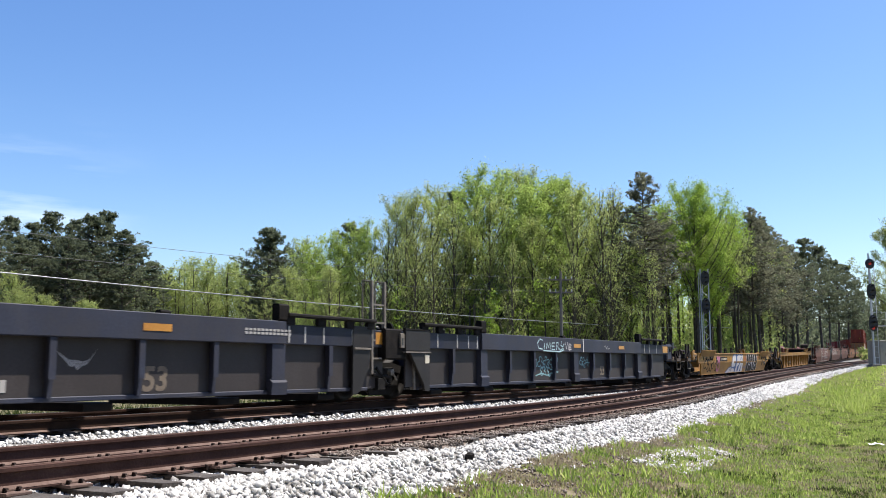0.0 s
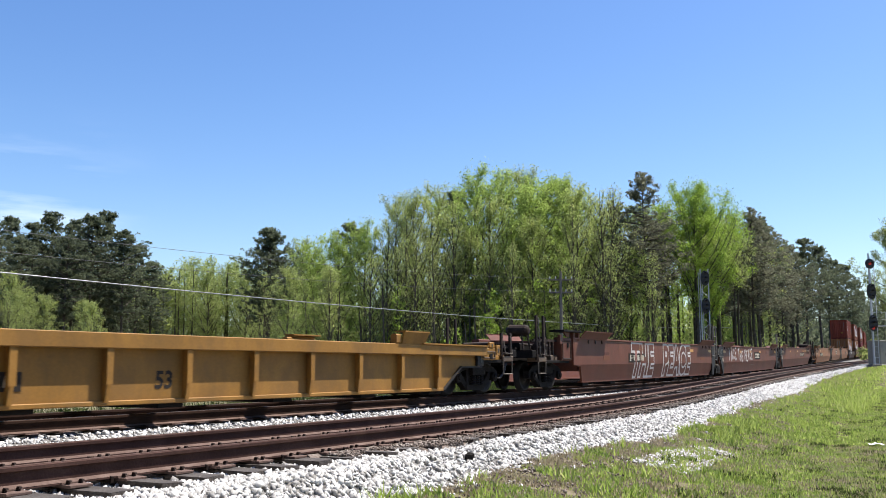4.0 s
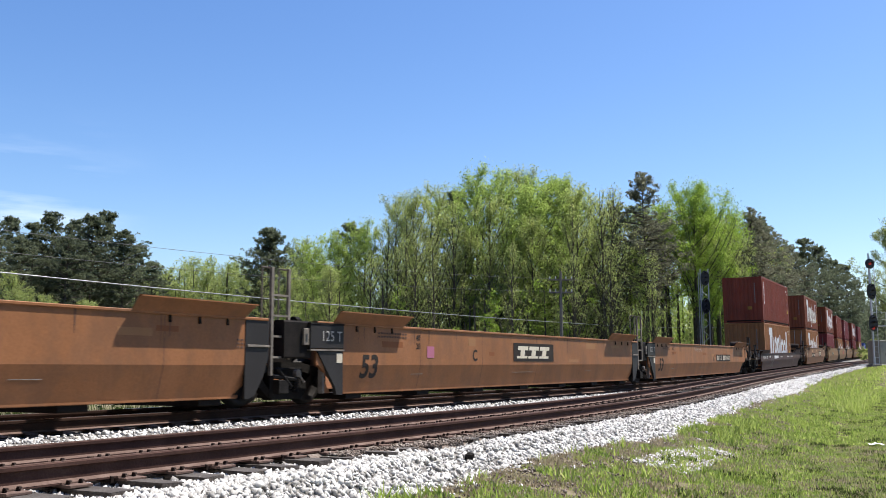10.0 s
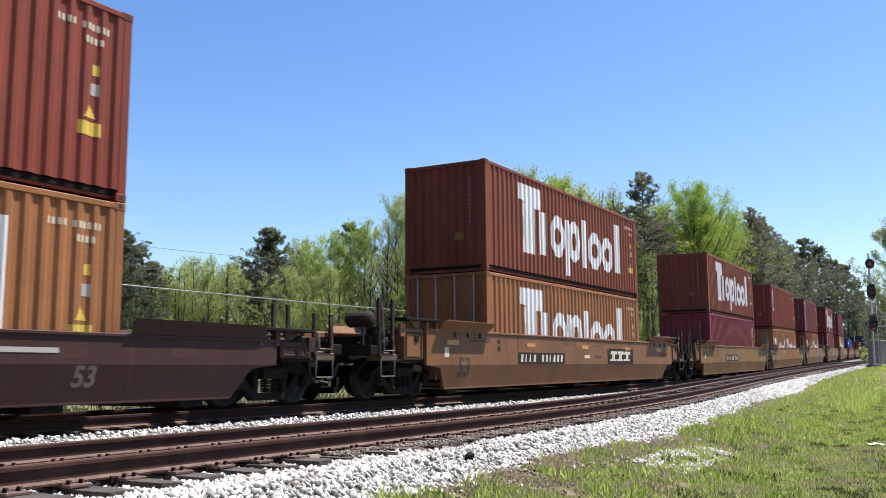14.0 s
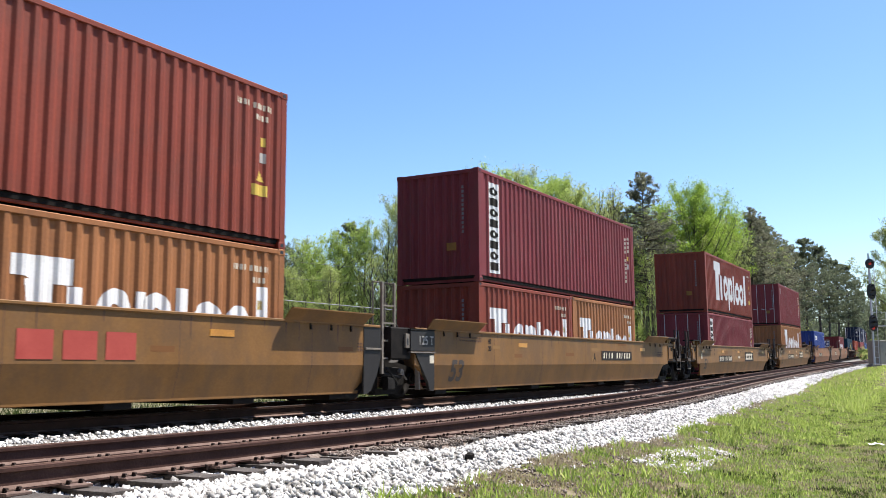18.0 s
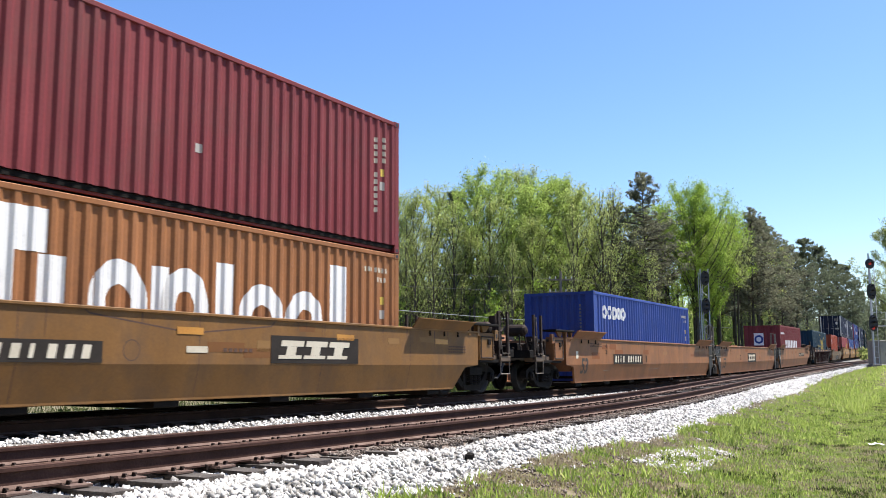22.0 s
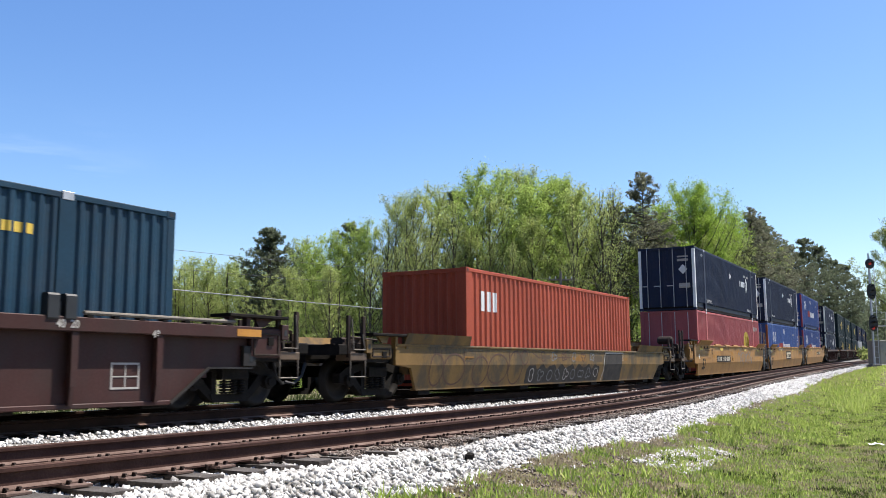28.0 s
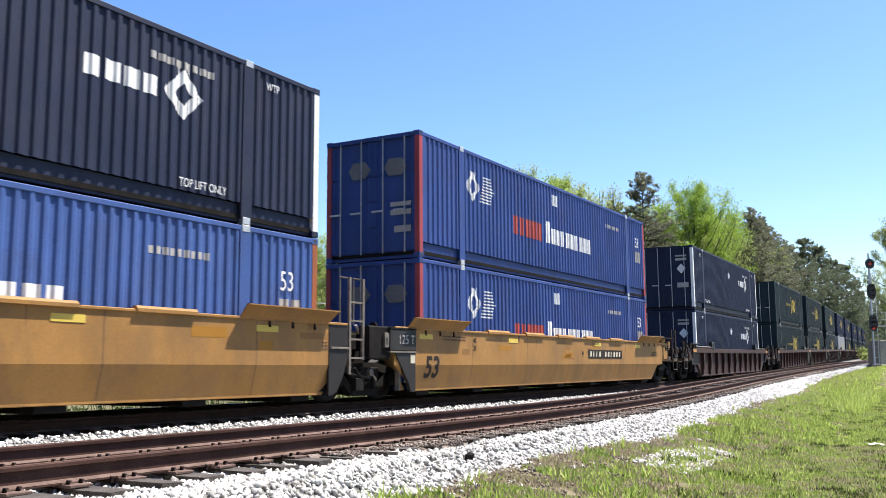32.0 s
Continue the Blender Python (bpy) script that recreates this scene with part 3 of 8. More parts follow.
def container(label, mat, L=12.192, W=2.438, H=2.896, doors=False, post=None, long_box=False, group="containers on the train"):
    """An intermodal box; its foot is at z = 0, its length along x. The end at -x is the one that faces the camera."""
    box = thing("shipping_container", label, "container", group)
    post = post or mat
    x0, x1, y0, y1 = -L / 2, L / 2, -W / 2, W / 2
    zb, zt = (0.36 if long_box else 0.17), H - 0.10
    pts = corrugation(L - 0.28, 0.218 if long_box else 0.278, 0.03 if long_box else 0.036, 0.05)
    part("side_wall", wall(pts, zb, zt, lambda a, d, z: (x0 + 0.14 + a, y0 + 0.012 + d, z)), mat, box)
    part("side_wall", wall(pts, zb, zt, lambda a, d, z: (x0 + 0.14 + a, y1 - 0.012 - d, z)), mat, box)
    ends = corrugation(W - 0.24, 0.25, 0.045, 0.06)
    part("end_wall", wall(ends, 0.16, zt, lambda a, d, z: (x1 - 0.02 - d, y0 + 0.12 + a, z)), mat, box)
    if doors:
        for k in (0, 1):
            a0, a1 = (y0 + 0.11, -0.006) if k == 0 else (0.006, y1 - 0.11)
            leafd = part("door", Geo().box(x0 + 0.075, x0 + 0.10, a0, a1, 0.17, zt), mat, box)
            pans = [(0.0, 0.0), (0.10, 0.0), (0.14, 0.03), (a1 - a0 - 0.14, 0.03), (a1 - a0 - 0.10, 0.0), (a1 - a0, 0.0)]
            zs = [0.17, 0.75, 1.35, 1.95, zt]
            for q in range(4):
                part("door_panel", wall(pans, zs[q] + 0.02, zs[q + 1] - 0.02, lambda a, d, z: (x0 + 0.035 + d, a0 + a, z)), mat, leafd)
            for f in (0.25, 0.75):
                yy = a0 + (a1 - a0) * f
                part("lock_rod", Geo().rod((x0 + 0.012, yy, 0.14), (x0 + 0.012, yy, H - 0.08), 0.017, n=6), M_GALV, leafd)
                part("handle", Geo().box(x0 - 0.004, x0 + 0.008, yy, yy + 0.3, 1.1, 1.14), M_GALV, leafd)
    else:
        part("end_wall", wall(ends, 0.16, zt, lambda a, d, z: (x0 + 0.02 + d, y0 + 0.12 + a, z)), mat, box)
    g = Geo().box(x0 + 0.05, x1 - 0.05, y0 + 0.03, y1 - 0.03, H - 0.06, H - 0.03)
    for i in range(int(L / 0.42)):
        xx = x0 + 0.25 + i * 0.42
        g.box(xx, xx + 0.14, y0 + 0.12, y1 - 0.12, H - 0.03, H - 0.014)
    part("roof", g, mat, box)
    part("floor", Geo().box(x0 + 0.05, x1 - 0.05, y0 + 0.06, y1 - 0.06, 0.08, 0.16), M_STEEL, box)
    for yy, sg in ((y0, 1), (y1, -1)):
        a, b = sorted((yy + sg * 0.004, yy + sg * 0.08))
        part("top_rail", Geo().box(x0 + 0.15, x1 - 0.15, a, b, H - 0.105, H - 0.012, 0.012), mat, box)
        a, b = sorted((yy + sg * 0.085, yy + sg * 0.14))
        part("bottom_rail", Geo().box(x0 + 0.15, x1 - 0.15, a, b, 0.03, zb + 0.005, 0.012), mat, box)
        for xx, sx in ((x0, 1), (x1, -1)):
            c, d = sorted((xx + sx * 0.008, xx + sx * 0.15))
            e, h = sorted((yy + sg * 0.006, yy + sg * 0.13))
            part("corner_post", Geo().box(c, d, e, h, 0.11, H - 0.11), post if xx == x0 or long_box else mat, box)
            for z in (0.0, H - 0.118):
                q = Geo()
                c2, d2 = sorted((xx, xx + sx * 0.178))
                e2, h2 = sorted((yy, yy + sg * 0.162))
                q.box(c2, d2, e2, h2, z, z + 0.118, 0.008)
                ys = yy - sg * 0.002
                xm = (c2 + d2) / 2
                cast = part("corner_casting", q, mat, box)
                a3, b3 = sorted((ys, ys + sg * 0.004))
                part("hole", Geo().box(xm - 0.04, xm + 0.04, a3, b3, z + 0.03, z + 0.09), M_BLACK, cast)
    for xx, sx in ((x0, 1), (x1, -1)):
        c, d = sorted((xx + sx * 0.07, xx + sx * 0.13))
        part("end_sill", Geo().box(c, d, y0 + 0.16, y1 - 0.16, 0.01, 0.165), mat, box)
        part("end_header", Geo().box(*sorted((xx + sx * 0.01, xx + sx * 0.09)), y0 + 0.16, y1 - 0.16, H - 0.11, H - 0.015), mat, box)
    if long_box:
        # lifting posts at the 40-foot stations
        for xx in (-6.096, 6.096):
            for yy, sg in ((y0, 1), (y1, -1)):
                e, h = sorted((yy + sg * 0.0, yy + sg * 0.1))
                q = part("lifting_post", Geo().box(xx - 0.13, xx + 0.13, e, h, 0.1, H - 0.1, 0.008), mat, box)
                for z in (0.0, H - 0.12):
                    e2, h2 = sorted((yy - sg * 0.006, yy + sg * 0.12))
                    part("corner_casting", Geo().box(xx - 0.09, xx + 0.09, e2, h2, z, z + 0.122, 0.008), M_GALV, q)
    box["length"], box["depth"] = L, W
    return box


# ---- well cars ----
def mirror_y(ring):
    return [(x, -y, z) for x, y, z in ring]


def plate_between(outer, t):
    """A plate from an outline of (x, z) pairs with a y for each corner: outer rows of (x, y, z), thickened by t towards +y."""
    n = len(outer)
    v = list(outer) + [(x, y + t, z) for x, y, z in outer]
    f = [tuple(range(n)), tuple(range(2 * n - 1, n - 1, -1))]
    f += [(i, n + i, n + (i + 1) % n, (i + 1) % n) for i in range(n)]
    return Geo().add(v, f)


def end_gear(car, xc, x_end, kind, mat, brake, tall=2.3, roof=1.6, slate=False):
    """What stands at one end of a car beyond the well: deck, bulkhead, ladders, truck and coupler."""
    d = 1 if x_end > xc else -1
    xb = xc + d * 9.4

    def bx(a, b):
        return min(a, b), max(a, b)

    a, b = bx(xb - d * 0.9, xb - d * 0.75)
    part("bulkhead", Geo().box(a, b, -1.3, 1.3, 0.6, min(1.55, roof - 0.05)), mat, car)
    if kind == "coupler":
        xt = x_end - d * 2.05
        h = roof - 1.6   # how much lower than the tall cars

        def e(f):
            return xc + d * f

        p, q = abs(x_end - xc) - 0.72, abs(x_end - xc) - 1.22   # the two posts by the end step
        a, b = bx(xb - d * 0.8, x_end - d * 0.45)
        part("end_deck", Geo().box(a, b, -0.55, 0.55, 0.86, 1.22, 0.03).box(*bx(e(9.2), e(q - 0.1)), -0.62, 0.62, 1.2, 1.42 + 0.6 * h, 0.03).box(*bx(x_end - d * 0.65, x_end - d * 0.4), -1.4, 1.4, 1.0, 1.2, 0.02), M_STEEL, car)
        part("walkway", Geo().box(*bx(e(9.3), x_end - d * 0.5), -1.3, -0.6, 1.05, 1.09).box(*bx(e(9.3), x_end - d * 0.5), 0.6, 1.3, 1.05, 1.09), M_RUSTY, car, "grated steel walkway")
        for y in (-1.38, 1.38):
            for f in (p, q):
                part("handrail_post", Geo().box(e(f) - 0.04, e(f) + 0.04, y - 0.03, y + 0.03, 0.95, tall - 0.14, 0.008), M_RUSTY, car)
            part("end_step", Geo().box(*bx(e(q - 0.02), e(p + 0.02)), y - 0.07, y + 0.28, 0.89, 1.03, 0.015), P_ENDTAN, car, "worn tan end step")
            part("step_loop", tube([(e(p), y - 0.05, 0.9), (e(p), y - 0.05, 0.58), (e(q), y - 0.05, 0.58), (e(q), y - 0.05, 0.9)], 0.017), M_TOOL, car)
        part("crossover_rail", Geo().box(*bx(e(10.2), e(p)), -1.3, -1.24, 1.46 + 0.6 * h, 1.52 + 0.6 * h).box(*bx(e(q), e(p)), -1.36, -1.33, 1.28 + 0.5 * h, 1.31 + 0.5 * h).box(e(10.55) - 0.03, e(10.55) + 0.03, -1.3, -1.24, 1.05, 1.46 + 0.6 * h).box(e(10.8) - 0.03, e(10.8) + 0.03, -1.3, -1.24, 1.05, 1.46 + 0.6 * h), M_RUSTY, car)
        if mat == P_YELLOW:
            part("slotted_post", Geo().box(*bx(e(9.95), e(10.2)), -1.46, -1.40, roof - 0.02, roof + 0.12, 0.02), mat, car)
            part("post_slot", Geo().box(*bx(e(10.05), e(10.1)), -1.466, -1.45, roof, roof + 0.08), M_BLACK, car)
        elif not slate:
            part("top_shelf", Geo().box(*bx(e(8.9), e(10.35)), -1.56, -1.1, 1.745 + h, 1.80 + h, 0.01), M_STEEL, car, "dark flat plate over the corner")
            for f in (8.98, 9.4):
                part("shelf_bracket", Geo().prism([(-1.5, 1.745 + h), (-1.38, 1.745 + h), (-1.40, 1.5 + h), (-1.49, 1.5 + h)], e(f) - 0.05, e(f) + 0.05), mat, car)
            part("shelf_brace", Geo().prism([(e(9.7), 1.6 + h), (e(9.62), 1.745 + h), (e(10.05), 1.745 + h), (e(9.85), 1.6 + h)], -1.45, -1.40, "y"), mat, car)
        part("lug_plate", Geo().box(*bx(e(10.28), e(10.46)), -1.48, -1.40, 1.40 + h, 1.66 + h, 0.01), mat, car)
        part("lug_slot", Geo().box(*bx(e(10.34), e(10.41)), -1.486, -1.47, 1.47 + h, 1.57 + h), M_BLACK, car)
        # brake gear on the deck
        if h > -0.1 and not slate:
            part("air_reservoir", Geo().lathe([(0.0, -0.34), (0.10, -0.32), (0.16, -0.25), (0.17, 0.25), (0.11, 0.32), (0.0, 0.34)], (e(q + 0.22), -0.72, 1.76), "y", 14), M_RUSTY, car)
            part("reservoir_bracket", Geo().rod((e(q + 0.05), -0.9, 1.64), (e(q - 0.05), -1.0, 1.1), 0.025, n=6).rod((e(q + 0.4), -0.9, 1.64), (e(q + 0.5), -1.0, 1.1), 0.025, n=6), M_RUSTY, car)
        part("valve_body", Geo().box(*bx(e(10.5), e(10.85)), -1.0, -0.7, 1.1, 1.40 + 0.5 * h, 0.05).box(*bx(e(10.58), e(10.75)), -1.1, -0.8, 1.3 + 0.5 * h, 1.6 + 0.7 * h, 0.04), M_RUSTY, car)
        if brake:
            f = abs(x_end - xc) - 0.3
            part("brake_wheel", Geo().lathe([(0.26, -0.02), (0.29, 0.0), (0.26, 0.02), (0.24, 0.0), (0.26, -0.02)], (e(f), -0.95, 1.95), "y", 18).box(e(f) - 0.27, e(f) + 0.27, -0.96, -0.94, 1.93, 1.97).box(e(f) - 0.02, e(f) + 0.02, -0.96, -0.94, 1.7, 2.2), M_RUSTY, car)
            part("brake_housing", Geo().box(e(f) - 0.16, e(f) + 0.16, -0.92, -0.7, 1.2, 2.1, 0.03), M_RUSTY, car)
        part("coupler", Geo().box(*bx(x_end - d * 0.9, x_end + d * 0.02), -0.09, 0.09, 0.80, 0.98, 0.02).box(*bx(x_end - d * 0.22, x_end + d * 0.03), -0.17, 0.16, 0.74, 1.04, 0.04), M_STEEL, car)
        for k, z in enumerate((1.22, 1.33, 1.42)):
            part("brake_pipe", Geo().rod((e(9.4), -0.6 - 0.2 * k, z + 0.3 * h), (e(q), -0.5 - 0.25 * k, z + 0.05 + 0.3 * h), 0.03, n=6), M_RUSTY, car)
        for k, (u, w) in enumerate(((10.42, 10.62), (10.68, 10.9))):
            part("deck_box", Geo().box(*bx(e(u), e(w)), -1.36, -1.1, 0.92, 1.04 + 0.03 * k, 0.02), mat if mat == P_YELLOW else P_ENDTAN, car, "worn box on the end deck")
        part("side_rail", Geo().box(*bx(e(9.6), e(p)), -1.41, -1.33, 0.86, 0.93, 0.01), M_STEEL, car)
        part("grab_iron", tube([(e(p - 0.06), -1.42, tall - 0.2), (e(p - 0.06), -1.47, 1.1), (e(q + 0.06), -1.47, 1.1), (e(q + 0.06), -1.42, 1.4)], 0.016), M_TOOL, car)
        part("hose", tube([(x_end - d * 0.4, -0.6, 0.85), (x_end - d * 0.3, -0.58, 0.6), (x_end - d * 0.1, -0.55, 0.46), (x_end + d * 0.1, -0.5, 0.5)], 0.03), M_BLACK, car)
        add_truck(car, xt)
    else:
        xa = x_end
        part("articulation", Geo().box(*bx(xb - d * 0.8, xa - d * 0.05), -0.5, 0.5, 0.78, 1.3, 0.04), M_STEEL, car)
        part("cross_member", Geo().box(*bx(xb, xa - d * 0.25), -1.02, 1.02, 1.1, 1.45, 0.03), M_STEEL, car)
        if d > 0:
            xl = xb - 0.52
            lad = part("ladder", Geo().box(xl - 0.03, xl + 0.03, -1.47, -1.42, 0.62, 2.5, 0.006), M_TOOL, car, "narrow pale steel ladder by the articulated joint")
            part("ladder_rail", Geo().box(xl + 0.42, xl + 0.48, -1.47, -1.42, 0.9, 2.5, 0.006), M_TOOL, lad)
            for z in (0.92, 1.28, 1.64, 2.0):
                part("rung", Geo().box(xl, xl + 0.45, -1.465, -1.43, z, z + 0.035), M_TOOL, lad)
            for x in (xl, xl + 0.45):
                part("grab_hoop", Geo().rod((x, -1.45, 2.48), (x + 0.02, -1.2, 2.52), 0.018, n=6).rod((x + 0.02, -1.2, 2.52), (x + 0.02, -1.2, 1.6), 0.018, n=6), M_TOOL, lad)
            part("brake_rigging", Geo().rod((xl + 0.1, -1.4, 0.62), (xl + 0.75, -1.4, 0.55), 0.035, n=6).rod((xl + 0.2, -1.42, 0.75), (xl + 0.6, -1.42, 0.42), 0.03, n=6).box(xl + 0.25, xl + 0.5, -1.44, -1.3, 0.3, 0.55, 0.02), M_SPRING, car)
            part("angle_cock", Geo().lathe([(0.0, -0.05), (0.07, -0.04), (0.07, 0.04), (0.0, 0.05)], (xl + 0.8, -1.38, 0.66), "y", 10).rod((xl + 0.8, -1.42, 0.66), (xl + 0.95, -1.42, 0.5), 0.02, n=6), M_TOOL, car)
            part("hose", Geo().rod((xl + 0.55, -1.2, 1.6), (xl + 0.8, -1.25, 1.25), 0.03, n=6).rod((xl + 0.8, -1.25, 1.25), (xl + 1.2, -1.25, 1.12), 0.03, n=6), M_OFFWHITE, car, "pale air hose")
            add_truck(car, xa)
        else:
            part("brake_cylinder", Geo().rod((xb + 0.1 * d, -1.0, 1.6), (xa - d * 0.3, -1.0, 1.6), 0.1, n=10), M_STEEL, car)


FLOOR_BEAM = Geo().box(-0.25, 0.25, -1.3, 1.3, 0.15, 0.268, 0.02).mesh("floor_beam", M_STEEL)


BRACKET = Geo().prism([(-1.50, -0.16), (-1.485, 0.0), (-1.47, 0.0), (-1.47, -0.16)], -0.02, 0.02).mesh("guide_bracket", M_STEEL)


RIBBED = {P_BLUEGREY: (1.56, 0.40, 0.30), P_YELLOW: (1.24, 0.22, 0.22), P_MAROON: (1.44, 0.20, 0.20)}   # height of the top, depth of the chord, height of the foot


def smooth_car(label, mat, L, xc, ends, ribbed=0, low=False, brake=False, group="well cars of the train"):
    """A well car. L: its length; xc: the middle of its well; ends: what it has at its near (-x) and far end."""
    car = thing("well_car", label, "freight car", group)
    slate = mat == P_BLUEGREY
    top, chord, foot = RIBBED[mat] if ribbed else (1.24 if low else 1.60, 0, 0)
    a, bq = xc - 9.4, xc + 9.4
    cq = bq - 0.65 if ends[1] == "joint" else bq   # the side stops short where the ladder stands
    for sy in (-1, 1):
        if not ribbed:
            up = [(a, -1.47, 0.80), (cq, -1.47, 0.80), (cq, -1.47, top), (a, -1.47, top)]
            near = [(a + 0.98, 0.27), (a + 0.62, 0.74), (a + 0.02, 0.80)] if ends[0] == "coupler" else [(a + 1.05, 0.27), (a + 0.05, 0.80)]
            away = [(cq - 0.02, 0.80), (cq - 0.62, 0.74), (cq - 0.98, 0.27)] if ends[1] == "coupler" else [(cq - 0.05, 0.80), (cq - 0.75, 0.27)]
            lo = [(x, -1.47 + (0.80 - z) * 0.13 / 0.53, z) for x, z in near + away]
            g = plate_between(up, 0.06)
            h = plate_between(lo, 0.06)
            g.add(h.v, h.f)
            g.box(a, cq, -1.50, -1.36, top - 0.05, top, 0.01)
            g.box(a + 1.0, bq - 1.0, -1.345, -1.2, 0.25, 0.31, 0.01)
        else:
            if slate:
                g = Geo().box(a, bq, -1.36, -1.32, foot + 0.04, top - 0.04)
            else:
                g = Geo().prism([(a - 0.2, top - 0.04), (a - 0.2, 0.76), (a + 0.8, 0.76), (a + 1.6, foot + 0.03), (bq - 1.6, foot + 0.03), (bq - 0.8, 0.76), (bq + 0.2, 0.76), (bq + 0.2, top - 0.04)], -1.36, -1.32, "y")
            if sy > 0:
                g.v = mirror_y(g.v)
            web = part("web_plate", g, P_DUST if slate else mat, car)
            g = Geo()
            if slate:
                g.box(xc - 6.15, xc + 6.15, -1.52, -1.34, top - chord, top, 0.012)
            else:
                g.box(a - 0.3, bq + 0.3, -1.52, -1.34, top - chord, top, 0.012)
            n = 0.6 if slate else 1.6
            g.box(a + n, bq - n, -1.40, -1.30, foot, foot + 0.07, 0.012)
            if not slate and sy < 0:
                for k in (-1, 1):
                    e = Geo()
                    for (x0, z0), (x1, z1) in zip(((7.8, foot), (8.6, 0.74)), ((8.6, 0.74), (9.6, 0.74))):
                        e.prism([(xc + k * x0, z0), (xc + k * x1, z1), (xc + k * x1, z1 + 0.03), (xc + k * x0, z0 + 0.03)], -1.43, -1.365, "y")
                    part("corner_flange", e, P_ENDGREY, car, "worn pale edge of the cut-back corner")
                    part("lug_plate", Geo().box(*sorted((xc + k * 9.36, xc + k * 9.66)), -1.44, -1.37, 0.78, 1.12, 0.01), P_ENDGREY, car, "worn steel lug with a slot")
                    part("lug_slot", Geo().box(*sorted((xc + k * 9.5, xc + k * 9.58)), -1.446, -1.43, 0.86, 1.0), M_BLACK, car)
        if sy > 0:
            g.v = mirror_y(g.v)
        side = part("side_sill", g, mat, car)
        if ribbed:
            for n in range(-5, 6):
                xx = xc + 1.5 * n
                if slate and n in (-4, 0, 4):
                    q = Geo().box(xx - 0.17, xx + 0.17, -1.49, -1.35, foot, top - chord, 0.01)
                    q.prism([(-1.51, foot - 0.01), (-1.53, foot + 0.2), (-1.47, foot + 0.26), (-1.47, foot - 0.01)], xx - 0.2, xx + 0.2)
                    name = "jacking_post"
                else:
                    q = Geo().prism([(-1.36, foot + 0.05), (-1.43, foot + 0.05), (-1.50, top - chord), (-1.36, top - chord)], xx - 0.035, xx + 0.035)
                    q.box(xx - 0.075, xx + 0.035, -1.50, -1.485, foot + 0.3, top - chord)
                    name = "rib"
                if sy > 0:
                    q.v = mirror_y(q.v)
                part(name, q, mat, side)
            if slate:
                # lower end chords set back, with a black guide rail over them
                for k in (-1, 1):
                    p, q = sorted((xc + k * 6.15, xc + k * 9.7))
                    g = Geo().box(p, q, -1.46, -1.34, top - chord, top - 0.05, 0.01)
                    r = Geo().box(*sorted((xc + k * 6.2, xc + k * 8.9)), -1.56, -1.40, top + 0.08, top + 0.15, 0.02)
                    for f in (6.3, 7.2, 8.1, 8.8):
                        r.box(xc + k * f - 0.12, xc + k * f + 0.12, -1.50, -1.42, top - 0.05, top + 0.08)
                    h = Geo().box(*sorted((xc + k * 5.95, xc + k * 6.2)), -1.53, -1.36, top, top + 0.30, 0.03)
                    if sy > 0:
                        g.v, r.v, h.v = mirror_y(g.v), mirror_y(r.v), mirror_y(h.v)
                    end = part("end_chord", g, P_SLATEDARK, side, "dark slate chord at the car's end")
                    part("guide_rail", r, M_SPRING, side, "black container guide rail on brackets")
                    part("guide_horn", h, M_STEEL, side)
                    if sy < 0:
                        for f in (6.3, 6.75, 7.3, 8.2):
                            bars([(xc + k * f - 0.02, xc + k * f + 0.02, top - chord + 0.03, top - 0.08)], -1.46, M_OFFWHITE, car, "tick_mark", "", 0.004)
                        bars([(*sorted((xc + k * 9.0, xc + k * 9.65)), top - chord + 0.06, top - 0.10)], -1.46, M_REFLECT, car, "reflector", "large orange reflector", 0.006)
        if ribbed and mat == P_MAROON:
            # a worn guide tube on short feet, with a black stop beside it
            for k in (-1, 1):
                r = Geo().rod((xc + k * 6.1, -1.5, top + 0.06), (xc + k * 9.05, -1.5, top + 0.06), 0.03, n=8)
                h = Geo().box(*sorted((xc + k * 5.5, xc + k * 5.68)), -1.54, -1.38, top - 0.06, top + 0.30, 0.03).box(*sorted((xc + k * 5.78, xc + k * 5.95)), -1.54, -1.38, top - 0.06, top + 0.30, 0.03).box(*sorted((xc + k * 5.6, xc + k * 5.9)), -1.46, -1.38, top, top + 0.2)
                f = Geo()
                for d in range(7):
                    f.box(xc + k * (6.2 + 0.45 * d) - 0.05, xc + k * (6.2 + 0.45 * d) + 0.05, -1.52, -1.42, top, top + 0.05)
                if sy > 0:
                    r.v, h.v, f.v = mirror_y(r.v), mirror_y(h.v), mirror_y(f.v)
                part("guide_rail", r, M_TOOL, side, "worn steel guide tube")
                part("guide_stop", h, M_BLACK, side, "black container stop")
                part("guide_feet", f, M_STEEL, side)
                if sy < 0:
                    bars([(*sorted((xc + k * 9.1, xc + k * 9.68)), top - 0.17, top - 0.05)], -1.52, M_REFLECT, car, "reflector", "orange reflector", 0.006)
        elif ribbed and mat == P_YELLOW:
            for k in (-1, 1):
                x0, x1 = sorted((xc + k * 5.92, xc + k * 6.82))
                q = plate_between([(x0, -1.50, top - 0.02), (x1, -1.50, top - 0.02), (x1 + 0.04, -1.61, top + 0.25), (x0 - 0.04, -1.61, top + 0.25)], 0.05)
                q.box(x0 - 0.04, x1 + 0.04, -1.62, -1.36, top + 0.24, top + 0.27)
                q.box(*sorted((xc + k * 5.68, xc + k * 5.86)), -1.53, -1.38, top, top + 0.2, 0.03)
                q.box(*sorted((xc + k * 6.7, xc + k * 9.7)), -1.56, -1.36, top + 0.002, top + 0.03)
                if sy > 0:
                    q.v = mirror_y(q.v)
                part("container_guide", q, mat, side)
        elif slate:
            continue
        elif not low:
